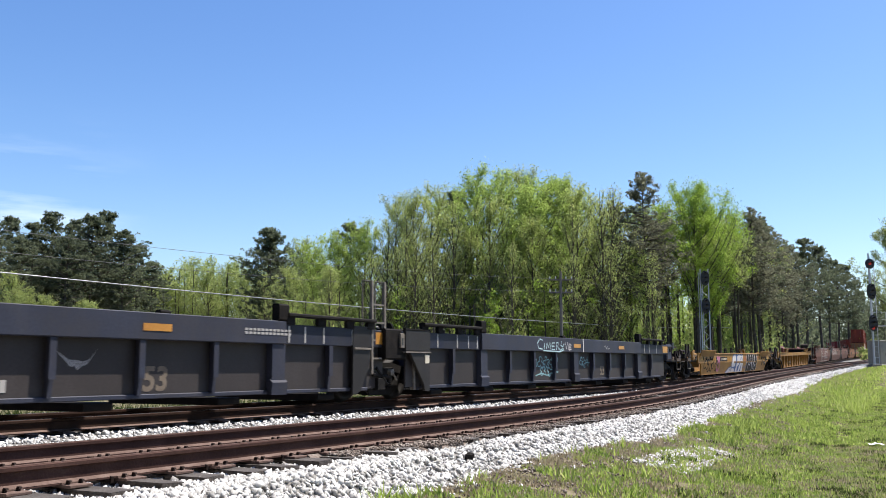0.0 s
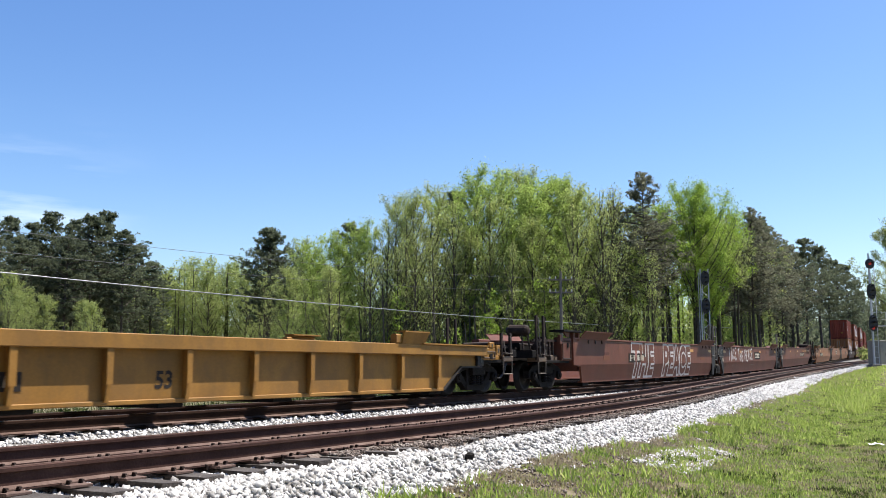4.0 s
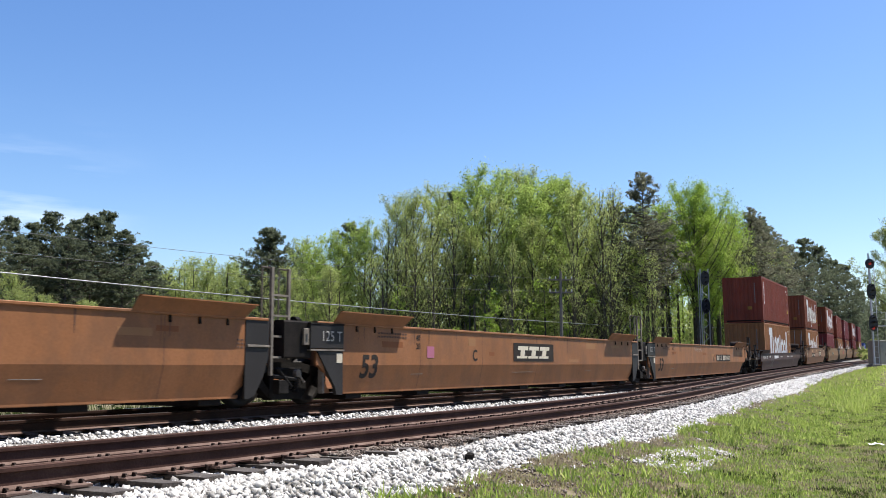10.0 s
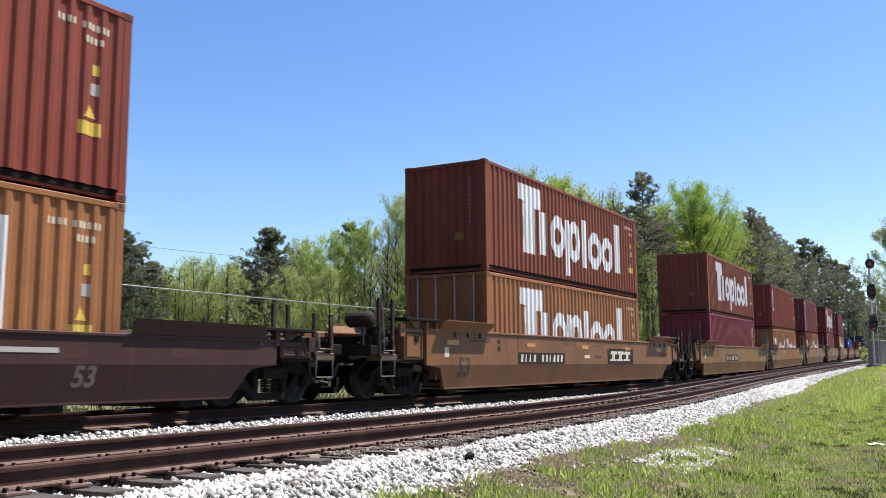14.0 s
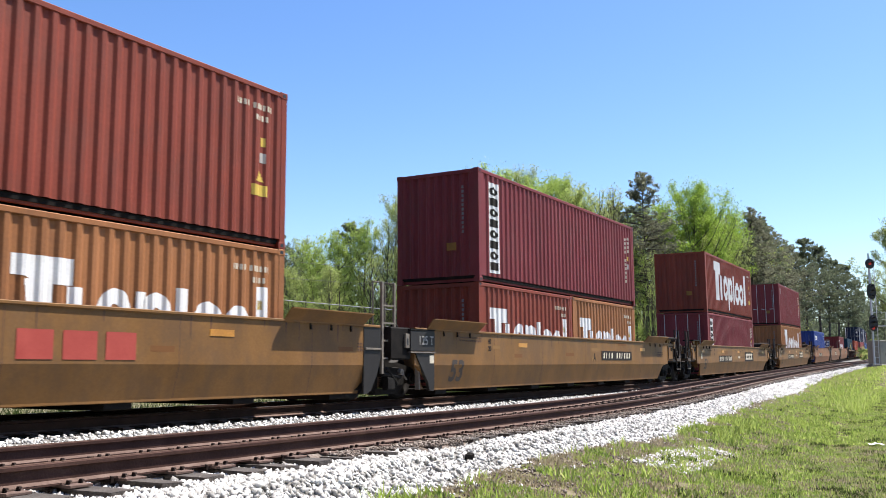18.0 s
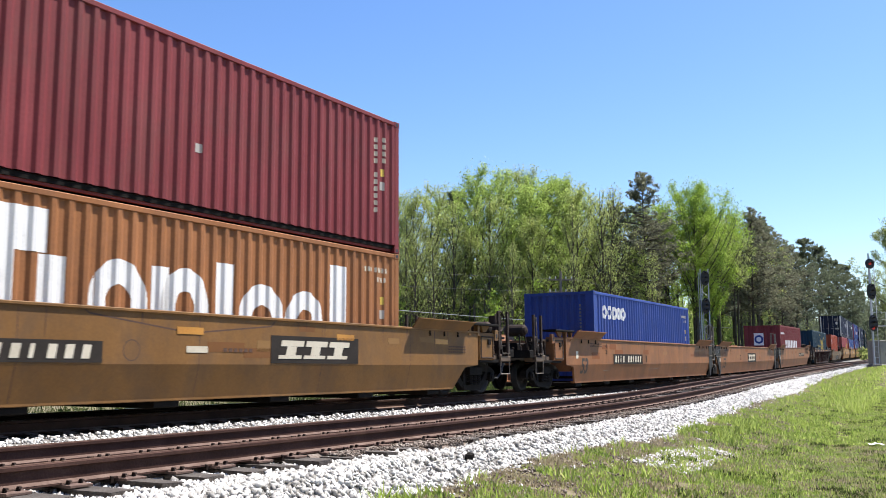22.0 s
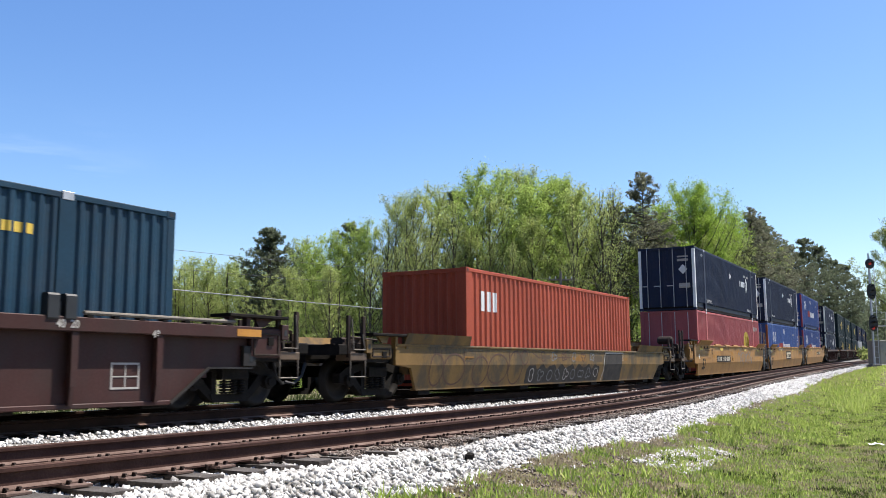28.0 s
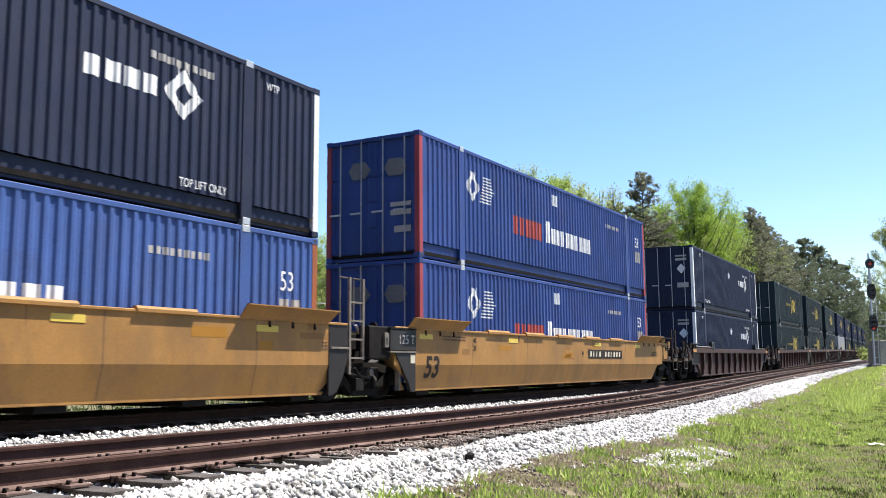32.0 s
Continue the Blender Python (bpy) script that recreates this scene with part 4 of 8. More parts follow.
            for s0, s1 in ((a + 0.5, a + 3.0), (cq - 2.97, cq - 0.49)):
                q = plate_between([(s0, -1.50, top - 0.02), (s1 - 0.10, -1.50, top - 0.02), (s1, -1.68, top + 0.19), (s0 - 0.02, -1.68, top + 0.19)], 0.03)
                q.box(s0, s1, -1.70, -1.63, top + 0.18, top + 0.20)
                if sy > 0:
                    q.v = mirror_y(q.v)
                guide = part("container_guide", q, mat, side)
                if sy < 0:
                    for f in (0.3, 0.55, 0.8):
                        xx = s0 + (s1 - s0) * f
                        part("guide_bracket", BRACKET, None, side).location = (xx, 0, top)
        else:
            for s0, s1 in ((a + 0.3, a + 3.2), (bq - 3.2, bq - 0.3)):
                if mat == P_YELLOW:
                    q = plate_between([(s0, -1.485, top - 0.17), (s1, -1.485, top - 0.17), (s1 + 0.03, -1.61, top + 0.11), (s0 - 0.03, -1.61, top + 0.11)], 0.03)
                    q.box(s0 - 0.03, s1 + 0.03, -1.63, -1.56, top + 0.10, top + 0.125)
                    for f in (0.22, 0.42, 0.72):
                        if sy < 0:
                            part("guide_bracket", BRACKET, None, side).location = (s0 + (s1 - s0) * f, -0.012, top - 0.16)
                    k = s0 - 0.16 if s0 > xc else s1 + 0.16
                    h = Geo().prism([(k - 0.13, top), (k + 0.13, top), (k + 0.06, top + 0.10), (k - 0.06, top + 0.10)], -1.5, -1.42, "y")
                    if sy > 0:
                        h.v = mirror_y(h.v)
                    part("guide_horn", h, mat, side)
                else:
                    q = plate_between([(s0, -1.50, top), (s1, -1.50, top), (s1 - 0.1, -1.6, top + 0.22), (s0, -1.6, top + 0.22)], 0.03)
                if sy > 0:
                    q.v = mirror_y(q.v)
                part("container_guide", q, mat, side)
    for i in range(7):
        xx = a + 1.6 + i * (16.8 - 1.2) / 6 - 0.2
        part("floor_beam", FLOOR_BEAM, None, car).location = (xx, 0, 0)
    for k, e in ((-1, ends[0]), (1, ends[1])):
        end_gear(car, xc, k * L / 2, e, mat, brake and k > 0, 1.75 if mat == P_YELLOW else 1.9 if mat in (P_MAROON, P_OLD) else 1.45 if slate else 2.3, top, slate)
        if e == "joint":
            f, e2 = (8.62, 9.62) if k < 0 else (8.2, 8.78)
            x0, x1 = sorted((xc + k * f, xc + k * e2))
            if k < 0:
                jp = part("joint_panel", Geo().box(x0, x1, -1.515, -1.44, 1.10, 1.54, 0.012), P_ENDGREY, car, "sooty grey end panel")
                for z in (1.06, 1.54):
                    part("panel_rim", Geo().box(x0 - 0.01, x1 + 0.01, -1.525, -1.45, z, z + 0.03), M_TOOL if z < 1.2 else M_SPRING, jp)
                xi = xc + k * f
                part("end_gusset", Geo().prism([(xi - 0.80, 1.075), (xi, 1.075), (xi, 0.30), (xi - 0.02, 0.24), (xi - 0.20, 0.26), (xi - 0.26, 0.42)], -1.50, -1.43, "y"), P_ENDGREY, car, "sooty grey corner plate cut back over the truck")
                part("gusset_post", Geo().box(xi - 0.50, xi - 0.44, -1.40, -1.30, 0.28, 1.06, 0.006), M_TOOL, car)
                part("inner_plate", Geo().prism([(xi - 0.44, 0.28), (xi - 0.18, 0.28), (xi - 0.44, 0.62)], -1.33, -1.31, "y"), mat, car)
                part("lug_plate", Geo().box(x0 - 0.17, x0 - 0.03, -1.50, -1.42, 1.16, 1.46, 0.008), M_TOOL, car, "worn steel lug with a square hole")
                part("lug_hole", Geo().box(x0 - 0.125, x0 - 0.075, -1.506, -1.49, 1.22, 1.36), M_BLACK, car)
                part("notice", Geo().box(xi - 0.20, xi - 0.03, -1.507, -1.495, 0.84, 1.02), M_CREAM, car, "small yellowed notice")
            else:
                jp = part("joint_panel", Geo().prism([(x0, 1.56), (x1, 1.56), (x1, 0.95), (x1 - 0.12, 0.62), (x0 + 0.25, 0.30), (x0 + 0.1, 0.24), (x0, 0.24)], -1.482, -1.44, "y"), P_ENDGREY, car, "sooty grey end panel")
                part("panel_rim", Geo().box(x0 + 0.04, x1, -1.51, -1.484, 1.10, 1.14, 0.006), M_TOOL, jp)
                part("end_bracket", Geo().prism([(x1 - 0.62, 0.24), (x1 - 0.30, 0.24), (x1 + 0.06, 0.80), (x1 + 0.02, 1.0), (x1 - 0.12, 1.0)], -1.40, -1.32, "y"), M_SPRING, car)
            if k < 0 and not ribbed:
                lettering("125 T", 0.27, x0 + 0.3, 1.24, -1.517, M_OFFWHITE, jp, off=0.006)
        # corner boxes at the ends of the side sills
        x0, x1 = sorted((xc + k * 9.53, xc + k * 10.28))
        for sy in (-1, 1):
            q = Geo().box(x0, x1, -1.45, -1.2, 0.92, top - 0.01, 0.03)
            if sy > 0:
                q.v = mirror_y(q.v)
            if e == "joint" and k > 0:
                continue
            cb = part("corner_box", q, M_STEEL if e == "joint" else mat, car)
            if sy < 0 and e != "joint":
                # a round-edged hatch with a pale worn rim and a small tag box
                z0, z1 = 0.96, top - 0.10
                for c, d, g0, g1 in ((x0 + 0.05, x1 - 0.05, z1 - 0.03, z1), (x0 + 0.05, x1 - 0.05, z0, z0 + 0.03), (x0 + 0.05, x0 + 0.08, z0 + 0.03, z1 - 0.03), (x1 - 0.08, x1 - 0.05, z0 + 0.03, z1 - 0.03)):
                    part("hatch_rim", Geo().box(c, d, -1.468, -1.448, g0, g1, 0.006), P_ENDTAN if mat == P_YELLOW else M_RUSTY, cb)
                xm = (x0 + x1) / 2 + 0.1
                part("tag_box", Geo().box(xm - 0.07, xm + 0.07, -1.475, -1.448, z1 - 0.2, z1 - 0.07, 0.005), M_STEEL, cb)
    return car


# ---- the train: who follows whom. Places along it are for the start of the film. ----
SPEED_AT, SPEED = [0, 5, 10, 15, 20, 25, 29, 32], [15.90, 15.88, 15.80, 15.79, 15.805, 15.772, 15.782, 16.006]
_t = np.linspace(0, 32, 3201)
_v = np.interp(_t, SPEED_AT, SPEED)
_gone = np.concatenate([[0], np.cumsum((_v[1:] + _v[:-1]) / 2) * 0.01])
LEAN = Matrix.Rotation(radians(-0.30), 4, "X")
moving = []   # (thing, place at the start, height over the rails)


def run(ob, place, up=0.0):
    moving.append((ob, place, up))
    return ob


def stand(place, up, half, t):
    """The pose of a rigid thing on the curve, by two points of the track."""
    s = place - float(np.interp(t, _t, _gone))
    p, q = on_line(FAR_LINE, s - half), on_line(FAR_LINE, s + half)
    x = (q - p).normalized()
    y = Vector((0, 0, 1)).cross(x).normalized()
    z = x.cross(y)
    m = Matrix((x, y, z)).transposed().to_4x4()
    return Matrix.Translation((p + q) / 2) @ m @ LEAN @ Matrix.Translation((0, 0, up))


JOINTS = [-26.34, -4.33, 17.61, 41.48, 65.38, 87.8, 107.27, 129.37, 151.31, 170.66, 192.56, 216.12, 239.83, 261.67, 280.87, 302.65, 326.1, 349.87, 371.86, 391.12, 413.14, 436.15, 459.48, 481.55, 501.44, 523.44, 546.82, 568.72, 588.2, 610.2, 632.2, 652.2, 674.2, 696.2, 718.2]

CARS = [
    ("slate blue ribbed well car with orange reflectors", P_BLUEGREY, "cj", dict(ribbed=12)),
    ("slate blue ribbed well car sprayed with pale graffiti", P_BLUEGREY, "jc", dict(ribbed=12)),
    ("yellow well car sprayed with large white and black graffiti", P_YELLOW, "cc", dict(low=True)),
    ("yellow ribbed well car with a flat top chord", P_YELLOW, "cc", dict(ribbed=11)),
    ("rust-red well car sprayed with pale outlined graffiti words", P_RED, "cj", dict()),
    ("rust-red well car with white graffiti words", P_RED, "jj", dict()),
    ("rust-red well car with a dark number panel", P_RED, "jc", dict(brake=True)),
    ("faded orange well car, empty, with a dark number panel", P_TTX, "cj", dict()),
    ("faded orange well car, empty, with a square dark emblem panel", P_TTX, "jj", dict()),
    ("faded orange well car, empty, streaked with dust", P_TTX, "jc", dict()),
    ("dark maroon low-sided well car with white markings", P_MAROON, "cc", dict(low=True)),
    ("brown-orange well car under two stacked boxes", P_BROWNOR, "cc", dict()),
    ("brown-yellow well car with a dark number panel", P_BRONZE, "cj", dict()),
    ("brown-yellow well car with a faint red emblem", P_BRONZE, "jj", dict()),
    ("brown-yellow well car under a tall stack", P_BRONZE, "jc", dict()),
    ("brown-yellow well car with two dark panels", P_BRONZE, "cc", dict()),
    ("brown-yellow well car with orange reflectors", P_BRONZE, "cc", dict(brake=True)),
    ("orange well car under one blue box", P_TTX, "cj", dict()),
    ("orange well car, empty, with a dark emblem panel", P_TTX, "jj", dict()),
    ("orange well car under one maroon box", P_TTX, "jc", dict()),
    ("dark maroon ribbed well car under a teal box", P_MAROON, "cc", dict(ribbed=12)),
    ("mottled yellow well car covered with worn graffiti", P_OLD, "cc", dict(low=True)),
    ("yellow-orange well car with grey graffiti", P_GOLD, "cj", dict()),
    ("yellow-orange well car with a dark emblem panel", P_GOLD, "jj", dict()),
    ("yellow-orange well car under two blue boxes", P_GOLD, "jc", dict()),
    ("dark maroon ribbed well car under two navy boxes", P_MAROON, "cc", dict(ribbed=13)),
]
CARS += [("red-brown ribbed well car under two dark boxes", P_MAROON, k, dict(ribbed=13)) for k in ("cj", "jj", "jj", "jj", "jc", "cj", "jj", "jc")]
KIND = {"c": "coupler", "j": "joint"}
cars = []
WELL = []
for i, (label, mat, ends, kw) in enumerate(CARS):
    s0, s1 = JOINTS[i], JOINTS[i + 1]
    L = s1 - s0
    xc = 0.0
    if ends == "cj":
        xc = L / 2 - 9.75
    if ends == "jc":
        xc = 9.75 - L / 2
    c = smooth_car(label, mat, L, xc, (KIND[ends[0]], KIND[ends[1]]), **kw)
    run(c, (s0 + s1) / 2, -DROP)
    cars.append(c)
    WELL.append((s0 + s1) / 2 + xc)

FLOOR = 0.217
BOX_SHIFT = {10: 0.14, 11: 0.07, 14: 0.22, 15: 0.26, 16: 0.24, 17: -0.23, 19: 0.11, 20: -0.17, 21: 0.21, 22: 0.18}   # boxes stand off the middle of their wells


def load(i, *boxes):
    """Boxes one on another in the well of car i; a tuple of two stands end to end."""
    z = FLOOR
    for b in boxes:
        if isinstance(b, tuple):
            for q, dx in zip(b, (-3.06, 3.06)):
                run(q, WELL[i] + BOX_SHIFT.get(i, 0.0) + dx, z)
            z += 2.591
        else:
            run(b, WELL[i] + BOX_SHIFT.get(i, 0.0), z)
            z += 2.896
        z += 0.012


def forty(label, mat, **kw):
    return container(label, mat, **kw)


def twenty(label, mat):
    return container(label, mat, L=6.058, H=2.591)


def fiftythree(label, mat, **kw):
    return container(label, mat, L=16.154, W=2.59, H=2.896, long_box=True, **kw)


load(10, forty("orange-brown corrugated container with a large white emblem", C_TAN), forty("brown-red corrugated container with an upright white marking", C_BROWN))
load(11, forty("orange-brown corrugated container, large white emblem, doors at one end", C_TAN, doors=True), forty("rust-brown corrugated container with a large white emblem", C_RUST))
load(12, forty("burgundy corrugated container low in the well", C_BURGUNDY), forty("rust-brown container with a large white emblem, on top", C_RUST))
load(13, (twenty("short orange-brown container with a white emblem", C_TAN), twenty("short orange-brown container with a white emblem", C_TAN)), forty("brown-red container with an upright white marking, on top", C_BROWN))
load(14, (twenty("short red-brown container with a white emblem", C_BROWN), twenty("short orange-brown container with a white emblem", C_TAN)), forty("burgundy container with an upright white panel, on top", C_BURGUNDY))
load(15, forty("burgundy container with doors and an upright white panel", C_BURGUNDY, doors=True), forty("red-brown container with a large white emblem, on top", C_BROWN))
load(16, forty("orange-brown container with a large white emblem", C_TAN), forty("burgundy container with doors facing out, on top", C_BURGUNDY, doors=True))
load(17, forty("royal blue corrugated container with a white emblem", C_SEA))
load(19, forty("maroon corrugated container with a large white emblem", C_BURGUNDY))
load(20, fiftythree("long dark teal container with yellow emblem", C_TEAL))
load(21, forty("orange-red corrugated container with a small white emblem", C_ORANGE))
load(22, fiftythree("long faded pink-red container", C_PINK, doors=True), fiftythree("long dark navy container with white end posts, on top", C_NAVY, doors=True, post=M_WHITE))
load(23, fiftythree("long faded blue container with a striped emblem", C_FADEDBLUE, doors=True, post=C_RUSTPOST), fiftythree("long dark navy container with white end posts, on top", C_NAVY, doors=True, post=M_WHITE))
load(24, fiftythree("long blue container with red end posts", C_PACER, doors=True, post=C_POST), fiftythree("long blue container with red end posts, on top", C_PACER, doors=True, post=C_POST))
load(25, fiftythree("long dark navy container with white end posts", C_NAVY, doors=True, post=M_WHITE), fiftythree("long dark navy container with white end posts, on top", C_NAVY, doors=True, post=M_WHITE))
for i in range(26, 34):
    a = fiftythree("long dark teal container with a yellow emblem", C_DARK, doors=i % 2 == 0) if i != 29 else fiftythree("long light grey container far along the train", C_GREY)
    load(i, a, fiftythree("long dark teal container with a yellow emblem, on top", C_DARK if i < 29 else C_NAVY, doors=True))


# ---- trees ----
def crown_mesh(name, clumps, mat, per, size, seed, flat=1.0):
    """Leaves as many small bent cards scattered in clumps of (x, y, z, radius)."""
    rng = np.random.default_rng(seed)
    cs = np.array(clumps)
    n = per * len(cs)
    own = np.repeat(np.arange(len(cs)), per)
    d = rng.normal(size=(n, 3))
    d /= np.linalg.norm(d, axis=1)[:, None]
    r = rng.random(n) ** 0.45
    c = cs[own, :3] + d * (r * cs[own, 3])[:, None] * np.array([1, 1, flat])
    u = rng.normal(size=(n, 3))
    u /= np.linalg.norm(u, axis=1)[:, None]
    w = np.cross(u, rng.normal(size=(n, 3)))
    w /= np.linalg.norm(w, axis=1)[:, None]
    sz = size * (0.5 + rng.random(n))[:, None]
    a, b = u * sz, w * sz * 0.6
    v = np.stack([c - a, c + b * 1.1, c + a - b * 0.5], 1).reshape(-1, 3)
    f = np.arange(3 * n).reshape(-1, 3)
    return soup(name, v, f, mat)


GROWTH = {"broad": (34, 0.24, 0.29, 46, 25, 0.033), "thin": (30, 0.22, 0.24, 40, 20, 0.031), "bare": (30, 0.16, 0.23, 32, 4, 0.02), "pole": (14, 0.6, 0.17, 55, 11, 0.026), "full": (32, 0.38, 0.27, 40, 42, 0.036), "open": (22, 0.34, 0.22, 58, 40, 0.034)}   # limbs, lowest limb, spread, tilt, leaves and size of a spray


def tree(kind, label, seed, mat, height):
    """A tree with its foot at the origin: a tapered trunk with limbs, and a crown of leaf clumps."""
    rnd = random.Random(seed)
    t = thing("pine_tree" if "pine" in kind else "tree", label, "tree", "trees of the wood")
    g = Geo()
    H = height
    r0 = H * (0.0105 if kind == "pole" else 0.0125)
    pts = [Vector((0, 0, -0.6))]
    lean = Vector((rnd.uniform(-0.02, 0.02), rnd.uniform(-0.02, 0.02), 0))
    k = 8
    for i in range(1, k + 1):
        z = H * 0.93 * i / k
        pts.append(Vector((lean.x * z + rnd.uniform(-0.1, 0.1), lean.y * z + rnd.uniform(-0.1, 0.1), z)))
    for i in range(k):
        g.rod(pts[i], pts[i + 1], r0 * (1 - 0.95 * i / k), r0 * (1 - 0.95 * (i + 1) / k), 7)
    clumps = []

    def up(f):
        i = min(k - 1, int(f * k))
        return pts[i].lerp(pts[i + 1], f * k - i)

    if kind in ("pine", "grey_pine"):
        for lev in range(17):
            f = 0.40 + 0.58 * lev / 16
            full = min(1.0, (1.04 - f) / 0.36) * min(1.0, 0.5 + (f - 0.36) * 2.6)
            for turn in range(5):
                a = lev * 2.4 + turn * 1.2566 + rnd.uniform(-0.6, 0.6)
                reach = H * (0.012 + 0.19 * full) * rnd.uniform(0.3, 1.2)
                p = up(min(0.98, f + rnd.uniform(-0.02, 0.02)))
                q = p + Vector((math.cos(a) * reach, math.sin(a) * reach, reach * rnd.uniform(0.0, 0.55)))
                g.rod(p, q, r0 * 0.2, r0 * 0.06, 5)
                for w in (0.4, 0.6, 0.78, 0.9, 1.0):
                    m = p.lerp(q, w)
                    for _ in range(2):
                        clumps.append((m.x + rnd.uniform(-1, 1) * reach * 0.16, m.y + rnd.uniform(-1, 1) * reach * 0.16, m.z + rnd.uniform(0.0, 0.03) * H, H * rnd.uniform(0.008, 0.019)))
        me = crown_mesh("crown", clumps, mat, 22 if kind == "pine" else 13, H * 0.0056, seed, 0.7)
    else:
        n, low, wide, tilt, per, r1 = GROWTH[kind]
        for j in range(n):
            f = low + (0.95 - low) * (j + rnd.random()) / n
            shape = 1 - abs((f - low) / (1 - low) - 0.33) / 0.78
            ln = H * wide * max(0.22, shape) * rnd.uniform(0.65, 1.25)
            a, lean_out = j * 2.4 + rnd.uniform(-0.6, 0.6), radians(tilt + rnd.uniform(-12, 12))
            p = up(max(0.1, f - 0.5 * wide * max(0.22, shape)))
            rad = r0 * 0.34 * (1.1 - 0.6 * f)
            for k2 in range(4):
                d = Vector((math.cos(a) * math.sin(lean_out), math.sin(a) * math.sin(lean_out), math.cos(lean_out)))
                q = p + d * ln * 0.38
                g.rod(p, q, rad * (1 - 0.22 * k2), rad * (0.78 - 0.22 * k2) + 0.004, 5)
                for _ in range(3):
                    h = p.lerp(q, rnd.uniform(0.2, 1.0))
                    side = Vector((rnd.uniform(-1, 1), rnd.uniform(-1, 1), rnd.uniform(-0.1, 0.9)))
                    e = h + (d * 0.55 + side) * ln * rnd.uniform(0.13, 0.26)
                    g.rod(h, e, rad * 0.24 + 0.004, 0.006, 4)
                    if k2 or rnd.random() < 0.5:
                        for w in (0.55, 1.0):
                            m = h.lerp(e, w)
                            clumps.append((*m, H * rnd.uniform(0.5, 1.2) * r1))
                p, a, lean_out = q, a + rnd.uniform(-0.35, 0.35), lean_out * rnd.uniform(0.72, 1.02)
            clumps.append((*p, H * r1))
        for _ in range(26):
            q = up(rnd.uniform(0.8, 0.99)) + Vector((rnd.uniform(-1, 1), rnd.uniform(-1, 1), rnd.uniform(-0.2, 1.2))) * H * 0.03
            clumps.append((*q, H * r1))
        me = crown_mesh("crown", clumps, mat, per, H * 0.0046, seed)
    t["top"] = max(c[2] + 0.95 * c[3] for c in clumps)
    part("trunk", g, M_BARK, t)
    part("crown", me, None, t)
    return t


def plant(proto, rows):
    """Copies of a tree at (x, y, height): the first row is the tree itself."""
    for i, (x, y, h) in reversed(list(enumerate(rows))):
        m = Matrix.Translation((x, y, ground_height(x, y))) @ Matrix.Rotation(x * 1.7 + y, 4, "Z") @ Matrix.Diagonal((1 + 0.1 * math.sin(x * 3), 1 + 0.1 * math.sin(y * 5), 1, 1)) @ Matrix.Scale(h / proto["top"], 4)
        if i == 0:
            proto.matrix_world = m
        else:
            copy_thing(proto, m)


PINEB_AT = [(-52.2, 100, 18.3), (-49.5, 105, 19.0), (-43.9, 98, 17.3), (-37.4, 102, 19.1), (-34, 98, 16.4), (-33.6, 106, 13.8), (-42.2, 92, 14.7), (-38.5, 94, 15.3), (65.9, 168, 23.6), (91.8, 220, 25.5), (118.3, 270, 28.6), (149.5, 330, 25.4), (57.3, 150, 18.3), (-17.1, 89.5, 15.3)]
PINEA_AT = [(-46.9, 95, 17.0), (-42.7, 100, 18.8), (-41.7, 104, 18.5), (-37.9, 99, 18.2), (-34.2, 103, 15.5), (-16.6, 88, 15.0), (40.6, 118, 19.9), (75.4, 185, 24.0), (100.3, 235, 26.3), (133.9, 300, 26.8), (164.6, 360, 22.7), (1.2, 92, 19.3), (-9.7, 96, 16.7)]
BROADA_AT = [(3.2, 84, 20.7), (5.5, 88, 21.3), (10.8, 86, 19.8)]
BROADB_AT = [(-11.9, 86, 13.5), (-9.5, 84, 14.4), (7.4, 82, 18.6), (-7, 85, 15.6), (9.4, 86, 20.4), (16.9, 84, 12.6)]
THINB_AT = [(-37.6, 80, 10.3), (-35.5, 130, 17.1), (-37.5, 126, 15.4), (-30.4, 120, 14.6), (-25, 118, 14.3), (-15.1, 100, 15.8), (-12.5, 74, 10.0), (-4.4, 84, 17.9), (-0.6, 86, 19.2), (1.8, 80, 14.0), (-35.5, 82, 8.4), (-30.8, 81, 7.6), (-37.9, 84, 9.2)]
THINA_AT = [(-29.9, 128, 16.2), (-2.4, 80, 17.3), (-9.8, 80, 10.5), (7.3, 90, 21.6), (12.4, 90, 20.5), (12.6, 84, 18.4), (4.1, 82, 17.0), (8, 80, 15.0), (-33.2, 86, 8.2), (-39.5, 86, 9.0)]
BARE_AT = [(-3.1, 78, 15.4), (-1.2, 80, 16.4), (-4.9, 80, 15.0), (1.0, 79, 16.2), (14.2, 81, 17.6), (15.2, 82.5, 18.2), (11.3, 79, 16.0), (14.9, 92, 19.4), (16.3, 95, 19.5), (18.7, 100, 21.7), (-3.8, 95, 19.0), (60.3, 160, 22.0), (-2.3, 76, 13.2), (-0.7, 75, 12.7), (-3.9, 77, 12.0), (-6.0, 76, 11.4), (-9.3, 76, 10.5), (3.9, 78, 12.6), (5.6, 75, 11.7), (10.8, 77, 11.4), (14.1, 78, 12.3), (-14.7, 76, 9.6), (17.6, 78, 11.2)]
OPEN_AT = [(38.6, 79, 12.9), (41.6, 83, 12.2), (46.5, 90, 13.4)]
GREYPINE_AT = [(18.4, 83.5, 19.3), (16.4, 86, 17.0), (34.6, 103, 18.6), (36.6, 107, 17.8), (35.1, 112, 19.6), (20.0, 88, 15.8), (29.8, 100, 15.8), (50, 135, 17.1), (33.1, 104, 14.8), (45.8, 125, 13.6), (43.1, 122, 19.4), (56.6, 150, 20.3), (46.4, 128, 19.0)]
